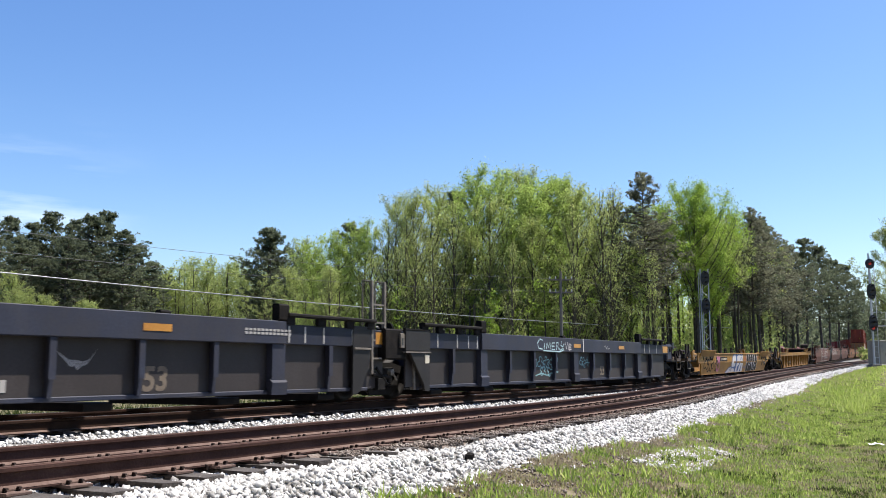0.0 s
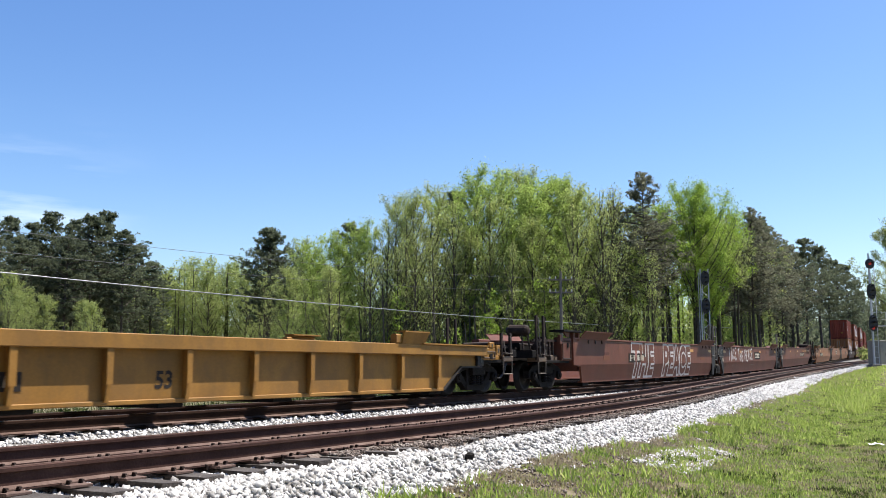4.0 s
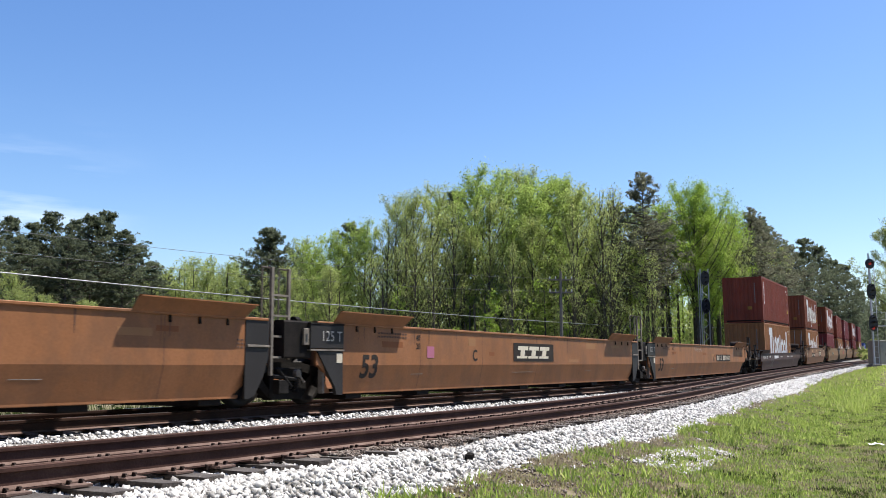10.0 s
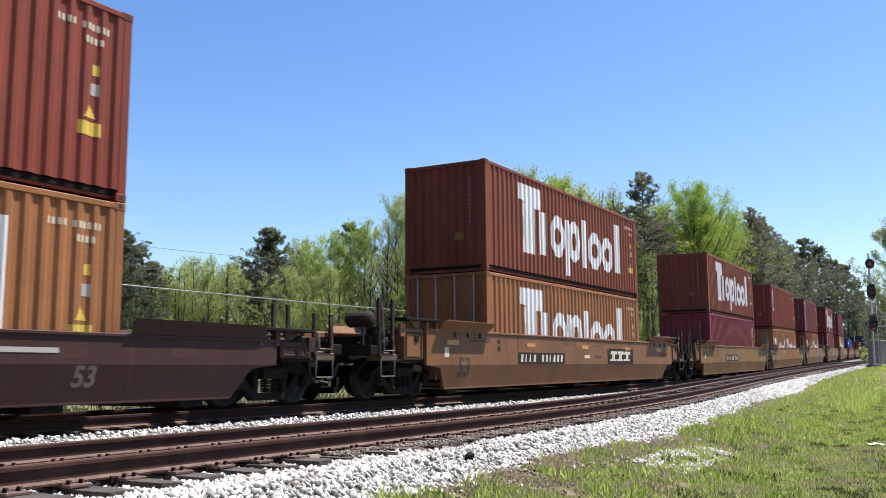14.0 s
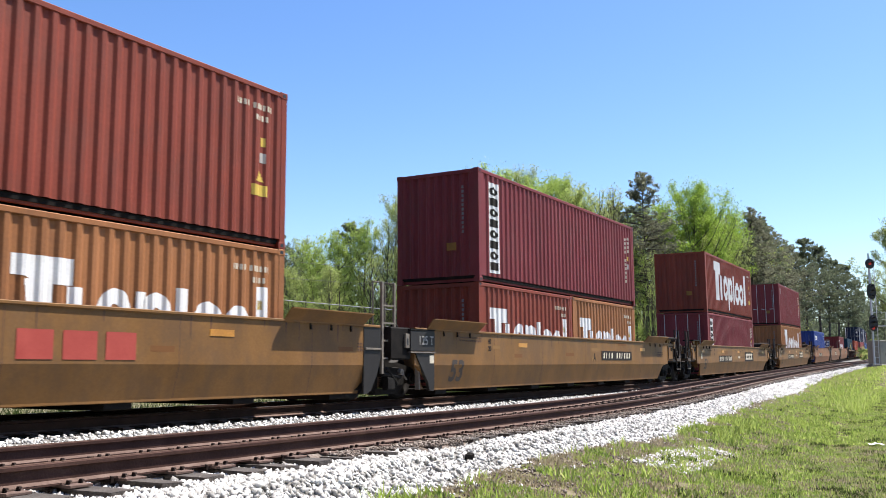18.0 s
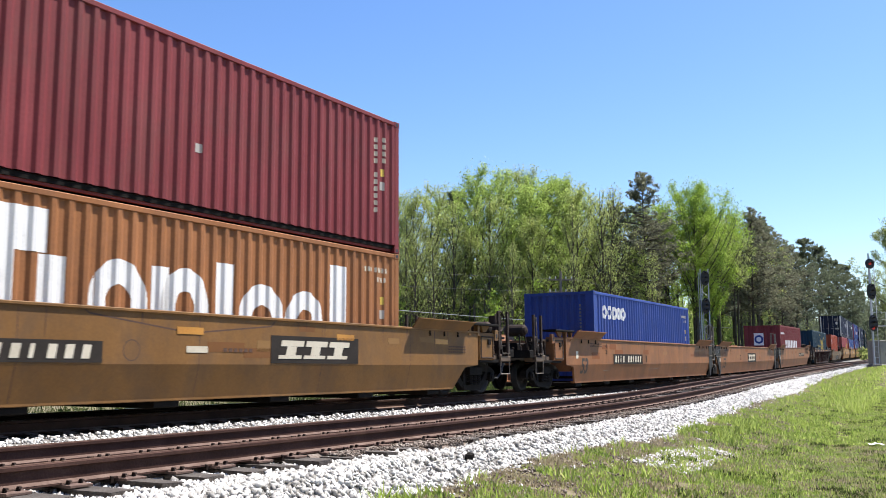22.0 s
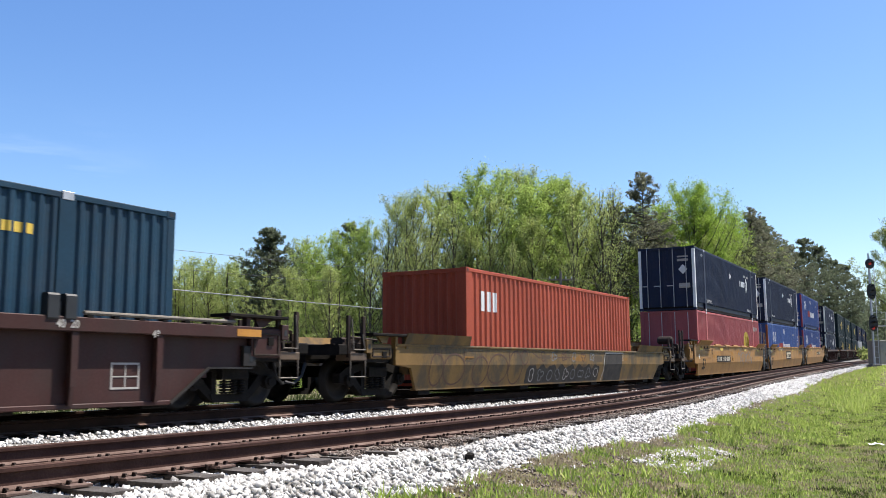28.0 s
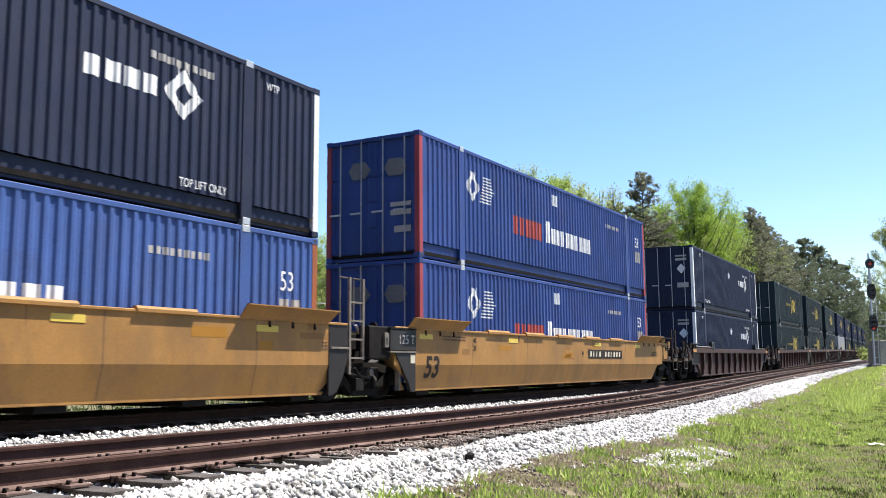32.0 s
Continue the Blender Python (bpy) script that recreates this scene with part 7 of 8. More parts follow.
for q in (b22, b23, b25, a25):
    emblem(q, slabs(2.7, 4.15, 1.74, 2.05, 4, 0.25), M_WHITE, "emblem", "small white emblem")
    emblem(q, [D(4.6, 1.9, 0.42, 0.42, 0.45)], M_WHITE, "emblem", "white open diamond")
    emblem(q, [D(0.05, 2.1, 0.24, 0.2)], M_WHITE, "emblem", "white diamond sticker")
    emblem(q, slabs(3.9, 5.3, 2.32, 2.44, 8, 0.3), M_OFFWHITE, "code_line")
    lettering("TOP LIFT ONLY", 0.2, -5.85, 0.42, -1.285, M_WHITE, q, "lettering", "white words", 0, 0.85, 0.006)
    lettering("TOP LIFT ONLY", 0.2, 4.55, 0.42, -1.285, M_WHITE, q, "lettering", "white words", 0, 0.75, 0.006)
    lettering("WTP", 0.2, -6.75, 2.5, -1.285, M_WHITE, q, "lettering", "white letters", 0, 0.8, 0.006)
    lettering("WTP", 0.2, 6.55, 2.5, -1.285, M_WHITE, q, "lettering", "white letters", 0, 0.8, 0.006)
    h = -8.077 + 0.0
    part("code_line", Geo().box(h + 0.02, h + 0.028, -1.0, -0.5, 2.4, 2.47).box(h + 0.02, h + 0.028, -1.0, -0.5, 2.22, 2.33).box(h + 0.02, h + 0.028, -1.05, -0.55, 1.0, 1.22), M_OFFWHITE, q)
    part("placard", Geo().prism([(-0.75, 1.62), (-0.55, 1.85), (-0.75, 2.08), (-0.95, 1.85)], h + 0.02, h + 0.028), M_WHITE, q, "pale diamond placard")
for q in (a23, a24, b24):
    emblem(q, [D(-5.5, 2.02, 0.36, 0.38, 0.5)], M_WHITE, "emblem", "white diamond emblem")
    emblem(q, [R(-5.1 + 0.02 * k, -4.35 - 0.05 * abs(k - 4), 1.68 + k * 0.08, 1.715 + k * 0.08) for k in range(9)], M_WHITE, "stripes", "white speed stripes")
    emblem(q, slabs(-3.2, -1.25, 1.12, 1.62, 5, 0.2), M_REDSPRAY, "emblem", "row of faded red blocks")
    emblem(q, [R(-1.05, -0.7, 1.12, 1.75)] + slabs(-0.65, 2.65, 1.12, 1.58, 9, 0.28), M_WHITE, "emblem", "row of white blocks")
    emblem(q, [R(-0.5, -0.32, 2.27, 2.6), R(-0.28, -0.1, 2.27, 2.6)], M_WHITE, "marking", "small white blocks")
    emblem(q, slabs(4.0, 5.3, 2.2, 2.32, 9, 0.3), M_OFFWHITE, "code_line")
    lettering("53", 0.5, 7.0, 1.85, -1.285, M_WHITE, q, "lettering", "white number", 0, 0.8, 0.006)
    emblem(q, [R(7.0, 7.3, 1.3, 1.7), R(7.36, 7.6, 1.3, 1.7)], M_OFFWHITE, "sticker")
    for y in (-0.75, 0.25):
        part("door_emblem", Geo().prism([(y - 0.2, 2.12), (y - 0.05, 2.32), (y + 0.3, 2.32), (y + 0.42, 2.12), (y + 0.3, 1.92), (y - 0.05, 1.92)], -8.05, -8.045), M_GREYSPRAY, q, "pale faded hexagon on the door")
    part("code_line", Geo().box(-8.05, -8.044, -1.05, -0.5, 1.2, 1.3).box(-8.05, -8.044, -1.05, -0.5, 1.0, 1.12).box(-8.05, -8.044, -1.05, -0.6, 0.6, 0.75), M_OFFWHITE, q)
for q in loads[28:]:
    emblem(q, [O(1.6, 1.6, 0.42, 0.48, 0.5), O(2.5, 1.6, 0.4, 0.48, 0.5), R(0.6, 0.75, 0.95, 2.25), R(3.5, 3.65, 0.95, 2.25)] + slabs(-2.4, 0.2, 1.5, 1.65, 12, 0.4), M_YELLOW, "emblem", "yellow bracketed emblem", 0.06)


# ---- markings on the cars ----
def side_y(z, y):
    """The side of a car over its bend, and below it where it leans in."""
    return y if y > -1.46 or z > 0.80 else y + (0.80 - z) * 0.13 / 0.53


def panel(i, x0, x1, z0, z1, n=9, y=-1.47, italic=False):
    c = cars[i]
    off = WELL[i] - (JOINTS[i] + JOINTS[i + 1]) / 2
    p = bars([(x0 + off, x1 + off, z0, z1)], y, M_MARK, c, "number_panel", "dark panel with pale bars", 0.008)
    if n > 5:
        w = (x1 - x0 - 0.24) / 11
        g = Geo()
        for k in range(11):
            if k == 4:
                continue
            a, sh = x0 + off + 0.12 + (k + 0.12) * w, 0.12 * (z1 - z0)
            c, d = z0 + 0.055, z1 - 0.055
            b = a + w * (0.26 if k in (1, 2, 7) else 0.5)
            g.add([(a, y - 0.014, c), (b, y - 0.014, c), (b + sh, y - 0.014, d), (a + sh, y - 0.014, d)], [(0, 1, 2, 3)])
        part("marking", g, M_CREAM, p)
        return
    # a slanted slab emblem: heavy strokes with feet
    h, w = z1 - z0 - 0.16, (x1 - x0 - 0.5) / 3
    g = Geo()

    def slab(xa, xb, c, d):
        k = 0.3
        g.add([(off + xa + k * (c - z0), y - 0.014, c), (off + xb + k * (c - z0), y - 0.014, c), (off + xb + k * (d - z0), y - 0.014, d), (off + xa + k * (d - z0), y - 0.014, d)], [(0, 1, 2, 3)])
    for k in range(3):
        xa = x0 + 0.16 + k * w
        slab(xa, xa + w * 0.9, z0 + 0.08 + h * 0.68, z1 - 0.08)
        slab(xa + w * 0.26, xa + w * 0.64, z0 + 0.08 + h * 0.2, z0 + 0.08 + h * 0.676)
        slab(xa, xa + w * 0.9, z0 + 0.08, z0 + 0.08 + h * 0.196)
    part("marking", g, M_CREAM, p, "cream slanted slabs")


def number(i, text, x, z, size, mat, y=-1.47, slant=0.0, label="large dark number", bold=0.028):
    off = WELL[i] - (JOINTS[i] + JOINTS[i + 1]) / 2
    ob = lettering(text, size, x + off, z, y, mat, cars[i], "lettering", label, slant or (0.07 if text == "53" else 0.0), 1.0 if text == "53" else 0.95, 0.012, 0.0, size * bold)
    bm = bmesh.new()
    bm.from_mesh(ob.data)
    if z < 0.80 < z + size:
        bmesh.ops.bisect_plane(bm, geom=bm.verts[:] + bm.edges[:] + bm.faces[:], plane_co=(0, 0, 0.80), plane_no=(0, 0, 1))
    for v in bm.verts:
        v.co.y = side_y(v.co.z, y) - 0.005
    bm.to_mesh(ob.data)
    bm.free()
    return ob


def reflectors(i, xs, z=1.27, mat=None, y=-1.47):
    off = WELL[i] - (JOINTS[i] + JOINTS[i + 1]) / 2
    for x in xs:
        bars([(x + off, x + off + 0.55, z, z + 0.11)], y, mat or M_REFLECT, cars[i], "reflector", "orange reflector", 0.008)


def smudge(i, rows, mat, y=-1.47, label=""):
    off = WELL[i] - (JOINTS[i] + JOINTS[i + 1]) / 2
    return bars([(a + off, b + off, c, d) for a, b, c, d in rows], y, mat, cars[i], "marking", label, 0.007)


def stroke(g, pts, width, y):
    """A sprayed line through (x, z) points."""
    fine = []
    for (x0, z0), (x1, z1) in zip(pts, pts[1:]):
        n = max(1, int(math.hypot(x1 - x0, z1 - z0) / 0.12))
        fine += [(x0 + (x1 - x0) * k / n, z0 + (z1 - z0) * k / n) for k in range(n)]
    fine.append(pts[-1])
    side = []
    for k, (x, z) in enumerate(fine):
        p, q = fine[max(0, k - 1)], fine[min(len(fine) - 1, k + 1)]
        d = math.hypot(q[0] - p[0], q[1] - p[1]) or 1
        side.append((-(q[1] - p[1]) / d * width, (q[0] - p[0]) / d * width))
    v = []
    for (x, z), (u, w) in zip(fine, side):
        for m in (-1, 1):
            v.append((x + m * u, side_y(z + m * w, y) - 0.005, z + m * w))
    g.add(v, [(2 * k, 2 * k + 2, 2 * k + 3, 2 * k + 1) for k in range(len(fine) - 1)])


def sprayed(i, lines, mat, width=0.03, y=-1.47, label="sprayed lines"):
    off = WELL[i] - (JOINTS[i] + JOINTS[i + 1]) / 2
    g = Geo()
    for pts in lines:
        stroke(g, [(x + off, z) for x, z in pts], width, y)
    return part("graffiti", g, mat, cars[i], label)


def sprayed_patch(i, poly, mat, y=-1.47, label="sprayed patch"):
    """A filled outline of (x, z) points on the side of a car, in narrow upright strips."""
    off = WELL[i] - (JOINTS[i] + JOINTS[i + 1]) / 2
    lo, hi = min(x for x, z in poly), max(x for x, z in poly)
    n = int((hi - lo) / 0.04)
    g = Geo()
    for k in range(n):
        xa, xb = lo + (hi - lo) * k / n, lo + (hi - lo) * (k + 1) / n
        cols = []
        for x in (xa + 1e-4, xb - 1e-4):
            c = sorted(z0 + (z1 - z0) * (x - x0) / (x1 - x0) for (x0, z0), (x1, z1) in zip(poly, poly[1:] + poly[:1]) if (x0 <= x) != (x1 <= x))
            cols.append(c)
        if len(cols[0]) != len(cols[1]):
            continue
        for j in range(0, len(cols[0]) - 1, 2):
            (a0, a1), (b0, b1) = cols[0][j:j + 2], cols[1][j:j + 2]
            for f0, f1 in ((0, 0.2), (0.2, 0.4), (0.4, 0.6), (0.6, 0.8), (0.8, 1)):
                z = [a0 + (a1 - a0) * f0, b0 + (b1 - b0) * f0, b0 + (b1 - b0) * f1, a0 + (a1 - a0) * f1]
                g.add([(x + off, side_y(q, y) - 0.004, q) for x, q in zip((xa, xb, xb, xa), z)], [(0, 1, 2, 3)])
    return part("graffiti", g, mat, cars[i], label)


def petals(cx, cz, r, n, turn=0.0, squash=1.0):
    """One looping line of n petals."""
    return [(cx + r * (0.35 + 0.65 * abs(math.sin(n * a / 2))) * math.cos(a + turn) * squash, cz + r * (0.35 + 0.65 * abs(math.sin(n * a / 2))) * math.sin(a + turn)) for a in [2 * math.pi * k / 48 for k in range(49)]]


def scribble(i, x0, x1, z0, z1, mat, seed, turns=7, width=0.035, y=-1.47, label="sprayed looping scrawl"):
    """A sprayed line that loops its way along the side of a car."""
    r = random.Random(seed)
    n = turns * 16
    ph, k2 = r.uniform(0, 6), r.uniform(0.3, 0.7)
    p = []
    for k in range(n + 1):
        f = k / n
        a = 2 * math.pi * turns * f
        p.append((x0 + (x1 - x0) * (0.06 + 0.88 * f) + 0.62 * (x1 - x0) / turns * math.cos(a + ph) * (0.6 + 0.4 * math.sin(k2 * a)), (z0 + z1) / 2 + (z1 - z0) * 0.5 * math.sin(a) * (0.65 + 0.35 * math.sin(k2 * a + ph))))
    return sprayed(i, [p], mat, width, y, label)


for i, x in ((0, 2.95), (0, -2.0), (1, -0.25), (1, 3.75)):
    reflectors(i, [x], 1.29, None, -1.52)
for x in (-6.0, -2.6, -0.25, 1.9, 4.0):
    reflectors(20, [x], 1.27, None, -1.52)
number(0, "53", 3.1, 0.42, 0.5, M_FADED, -1.36)
smudge(0, [(0.1 + 0.12 * k, 0.19 + 0.12 * k, 0.44, 0.6) for k in range(7)], M_OFFWHITE, -1.36)
smudge(0, [(5.1 + 0.1 * k, 5.17 + 0.1 * k, 1.31 + 0.06 * j, 1.35 + 0.06 * j) for k in range(12) for j in range(2)], M_OFFWHITE, -1.52)
sprayed_patch(0, [(1.6, 1.0), (1.78, 0.84), (1.86, 0.76), (1.94, 0.78), (1.98, 0.70), (2.04, 0.78), (2.12, 0.78), (2.3, 1.02), (2.16, 0.86), (2.04, 0.84), (1.95, 0.86), (1.84, 0.86)], M_PALESPRAY, -1.356, "pale winged mark")
tag = [[(-2.55, 1.46), (-2.72, 1.5), (-2.88, 1.38), (-2.8, 1.24), (-2.55, 1.22)], [(-2.42, 1.38), (-2.44, 1.22)], [(-2.3, 1.22), (-2.24, 1.4), (-2.14, 1.26), (-2.02, 1.42), (-1.98, 1.22)], [(-1.7, 1.4), (-1.88, 1.4), (-1.9, 1.22), (-1.68, 1.22)], [(-1.88, 1.31), (-1.72, 1.31)], [(-1.58, 1.2), (-1.55, 1.42), (-1.36, 1.4), (-1.5, 1.3), (-1.3, 1.2), (-1.06, 1.26)], [(-1.2, 1.46), (-1.24, 1.34), (-1.1, 1.3), (-1.0, 1.4)], [(-2.5, 1.18), (-1.3, 1.16), (-1.02, 1.22)]]
sprayed(1, tag, M_PALECYAN, 0.016, -1.516, "pale blue sprayed scrawl")
sprayed(1, [[(-0.9, 1.42), (-0.82, 1.24), (-0.72, 1.44), (-0.66, 1.22)], [(-0.6, 1.2), (-0.55, 1.42), (-0.46, 1.36), (-0.55, 1.3), (-0.44, 1.24), (-0.56, 1.22)]], M_PALESPRAY, 0.02, -1.516, "white sprayed scrawl")
loops = [[(-2.75 + 0.16 * math.cos(q * 0.5), 0.84 + 0.15 * math.sin(q * 0.5)) for q in range(14)], petals(-2.35, 0.85, 0.17, 3, 0.4, 1.2), petals(-1.95, 0.84, 0.19, 5, 1.1, 1.1), petals(-1.55, 0.86, 0.17, 3, 2.0), [(-1.35, 0.7), (-1.28, 0.98), (-1.2, 0.74), (-1.1, 1.0)], petals(-2.2, 0.62, 0.13, 4, 0.2, 1.6), petals(-1.7, 0.6, 0.13, 3, 1.2, 1.7), [(-2.7, 0.5), (-2.3, 0.56), (-1.9, 0.5), (-1.4, 0.6), (-1.1, 0.58)]]
sprayed(1, loops, M_CYAN, 0.014, -1.356, "pale blue-green sprayed loops")
sprayed(1, [petals(0.72, 0.88, 0.14, 3, 0.3), petals(0.95, 0.86, 0.16, 4, 1.0), [(1.0, 0.76), (1.25, 1.02), (1.3, 0.74)], [(1.1, 0.85), (1.6, 0.84)]], M_CYAN, 0.013, -1.356, "pale blue-green sprayed loops")
sprayed(1, [[(2.35, 1.36), (2.5, 1.38)], [(2.42, 1.28), (2.46, 1.36)], [(2.55, 1.28), (2.66, 1.38), (2.7, 1.28), (2.86, 1.3)]], M_OFFWHITE, 0.012, -1.516, "small pale scrawl")
number(1, "53", 2.32, 0.46, 0.40, M_FADED, -1.36)
bars([(0.47 + WELL[1] - (JOINTS[1] + JOINTS[2]) / 2, 0.53 + WELL[1] - (JOINTS[1] + JOINTS[2]) / 2, 1.165, 1.56)], -1.52, M_PALESPRAY, cars[1], "marking", "", 0.012)
def low_side(pts):
    return [(x, 0.28 + (z - 0.28) * 0.76) for x, z in pts]


def low_spray(lines, mat, width=0.03, y=-1.47, label="sprayed lines"):
    """Lines on the low yellow car."""
    return sprayed(2, [low_side(p) for p in lines], mat, width, y, label)


def low_patch(poly, mat, y=-1.47, label="sprayed patch"):
    return sprayed_patch(2, low_side(poly), mat, y, label)


panel(2, -5.75, -3.15, 0.86, 1.05)
low_spray([petals(-7.75, 0.95, 0.5, 3, 0.4), petals(-7.0, 0.9, 0.55, 5, 1.0, 1.2), petals(-6.45, 0.98, 0.42, 3, 2.0), [(-8.3, 1.35), (-7.6, 1.45), (-6.9, 1.3), (-6.2, 1.42)]], M_MARK, 0.032, label="black looping scrawl")
low_spray([petals(-5.62, 0.72, 0.33, 5, 0.8)], M_MARK, 0.028, label="small black scrawl")
low_patch([(-5.6, 1.24), (-5.4, 1.4), (-5.15, 1.28), (-4.8, 1.42), (-4.88, 1.15), (-5.1, 1.0), (-5.4, 1.02)], M_PINK, -1.484, "pink sprayed blot")
low_spray([[(-5.2 + 0.3 * math.cos(k * 0.33), 0.74 + 0.3 * math.sin(k * 0.33)) for k in range(20)]], M_PINK, 0.055, -1.484, "pink sprayed ring")
low_patch([(-3.27, 0.28), (-2.6, 0.56), (-2.1, 0.64), (-1.75, 0.5), (-1.98, 0.86), (-1.74, 1.3), (-1.3, 1.52), (1.12, 1.52), (1.2, 0.28)], M_PALESPRAY, label="large pale sprayed block")
low_patch([(-1.95, 0.62), (-1.0, 0.66), (-0.78, 1.5), (-0.42, 1.5), (-0.75, 0.3), (-1.0, 0.3), (-1.1, 0.5)], M_SPRAYBLUE, -1.474, "dark blue sprayed stroke")
low_patch([(-0.05, 0.75), (0.35, 1.05), (0.12, 0.6), (0.0, 0.3), (-0.3, 0.3), (-0.35, 0.62)], M_SPRAYBLUE, -1.474, "dark blue sprayed stroke")
low_patch([(0.45, 0.3), (0.62, 0.85), (0.8, 0.3)], M_SPRAYBLUE, -1.474, "dark blue sprayed stroke")
low_spray([[(-3.3, 0.28), (-2.6, 0.57), (-2.1, 0.66), (-1.75, 0.52), (-1.98, 0.86), (-1.74, 1.3), (-1.3, 1.5), (-0.6, 1.36), (0.1, 1.5), (0.7, 1.4), (1.15, 1.5)], [(-2.4, 0.28), (-2.2, 0.45), (-1.9, 0.4)], [(0.2, 1.0), (0.6, 1.3), (1.1, 1.0)], [(1.2, 0.3), (1.4, 0.62), (1.7, 0.5), (2.0, 0.7)]], M_SPRAYBLUE, 0.025, -1.476, "dark blue sprayed outline")
bubbles = [(2.1, 0.27), (2.12, 0.95)]
for cx, cz, r in ((2.5, 1.18, 0.36), (3.12, 1.22, 0.3), (3.75, 1.2, 0.34), (4.35, 1.22, 0.28), (4.98, 1.16, 0.36)):
    bubbles += [(cx - r * math.cos(q), cz + r * math.sin(q)) for q in (0.25, 0.8, 1.3, 1.85, 2.35, 2.9)]
bubbles += [(5.42, 0.9), (5.3, 0.7), (5.4, 0.45), (5.2, 0.27)]
low_patch(bubbles, M_MARK, label="black sprayed bubbles")
low_spray([bubbles, [(2.8, 1.35), (2.85, 0.85), (2.7, 0.5), (2.65, 0.28)], [(3.42, 1.4), (3.45, 0.95), (3.2, 0.7), (2.9, 0.75)], [(3.45, 0.95), (3.8, 0.8), (3.95, 0.5), (3.85, 0.28)], [(4.08, 1.35), (4.1, 0.9), (4.35, 0.8), (4.6, 1.0), (4.65, 1.35)], [(4.3, 0.28), (4.4, 0.6), (4.3, 0.8)], [(4.7, 0.3), (4.85, 0.6), (4.7, 0.75)], [(4.85, 0.6), (5.0, 0.72)]], M_PALESPRAY, 0.03, -1.476, "pale sprayed outlines")
low_spray([petals(1.75, 1.2, 0.2, 3)], M_REDSPRAY, 0.02)
number(2, "53", 7.0, 0.58, 0.41, M_MARK)
number(2, "498", 5.33, 0.88, 0.22, M_REDSPRAY, label="red sprayed number")
number(2, "40", 6.13, 1.05, 0.13, M_MARK, label="small dark number")
number(2, "20", 6.13, 0.93, 0.13, M_MARK, label="small dark number")
sprayed(2, [[(5.98 + 0.075 * math.cos(k * 0.45), 1.08 + 0.075 * math.sin(k * 0.45)) for k in range(15)]], M_MARK, 0.008, label="small dark ring")
smudge(2, [(7.61, 7.83, 0.62, 0.78), (7.86, 8.09, 0.62, 0.78), (7.61, 8.09, 0.56, 0.60)], M_MARK, label="dark data panels")
smudge(2, [(7.64, 7.77, 0.65 + 0.05 * k, 0.658 + 0.05 * k) for k in range(3)] + [(7.9, 8.0, 0.7, 0.708), (7.9, 8.03, 0.66, 0.668)], M_OFFWHITE, -1.472)
smudge(2, [(5.3 + 0.07 * k, 5.35 + 0.07 * k, 1.12, 1.15) for k in range(8)] + [(7.62 + 0.06 * k, 7.66 + 0.06 * k, 0.98, 1.01) for k in range(12)] + [(6.5 + 0.06 * k, 6.54 + 0.06 * k, 0.97, 1.0) for k in range(10)], M_FADEDARK)
off = WELL[2] - (JOINTS[2] + JOINTS[3]) / 2
lug = part("side_bracket", Geo().box(8.27 + off, 8.68 + off, -1.53, -1.47, 0.82, 0.95, 0.012), M_TOOL, cars[2], "rusty bracket on the side")
part("bracket_pin", Geo().rod((8.36 + off, -1.545, 0.885), (8.6 + off, -1.545, 0.885), 0.03, n=8), M_STEEL, lug)
reflectors(2, [-8.9, -4.0, 6.42, 8.95], 0.9, M_AMBER)
panel(3, -4.9, -2.8, 0.45, 0.7, 9, -1.36)
number(3, "53", -0.6, 0.45, 0.36, M_MARK, -1.36)
panel(4, -4.17, -2.25, 0.86, 1.16)
for k, (word, x) in enumerate((("THE", -3.75), ("PEACE", 0.15))):
    number(4, word, x, 0.42, 1.5, M_PALESPRAY, label="pale sprayed halo of a word", bold=0.085)
    number(4, word, x, 0.42, 1.5, P_RED, -1.475, label="rust-red sprayed word", bold=0.03)
reflectors(4, [-3.1, 0.2, 4.3, 7.6])
LETTER = {"F": [[(0.1, 0), (0.18, 0.95)], [(0.0, 0.92), (0.9, 1.02)], [(0.15, 0.5), (0.62, 0.56)]], "A": [[(0.0, 0.05), (0.45, 1.0), (0.52, 0.98), (0.8, 0.0)], [(0.22, 0.42), (0.72, 0.36)]], "C": [[(0.85, 0.85), (0.5, 1.0), (0.15, 0.7), (0.12, 0.35), (0.4, 0.06), (0.9, 0.2)]], "E": [[(0.9, 0.98), (0.15, 0.9), (0.12, 0.1), (0.5, 0.0), (0.85, 0.14)], [(0.14, 0.5), (0.66, 0.55)]], "T": [[(-0.1, 0.9), (1.05, 1.02)], [(0.5, 0.94), (0.56, 0.0)]], "H": [[(0.1, 0.0), (0.14, 1.0)], [(0.78, 0.96), (0.72, 0.05)], [(0.12, 0.48), (0.75, 0.56)]], "P": [[(0.14, 0.0), (0.1, 0.95)], [(0.0, 0.86), (0.5, 1.02), (0.86, 0.78), (0.62, 0.5), (0.14, 0.42)]]}
shaky = random.Random(17)
x = -7.02
for letter in "FACE THE PEACE":
    if letter == " ":
        x += 0.34
        continue
    w, h, z = 0.42, shaky.uniform(0.5, 0.68), 0.84 + shaky.uniform(-0.04, 0.08)
    sprayed(5, [[(x + w * p + shaky.uniform(-0.02, 0.02), z + h * q + shaky.uniform(-0.03, 0.03)) for p, q in line] for line in LETTER[letter]], M_PALESPRAY, 0.045, label="white sprayed letter")
    x += 0.5 + shaky.uniform(-0.03, 0.05)
panel(5, 0.3, 2.2, 0.9, 1.3, 3)
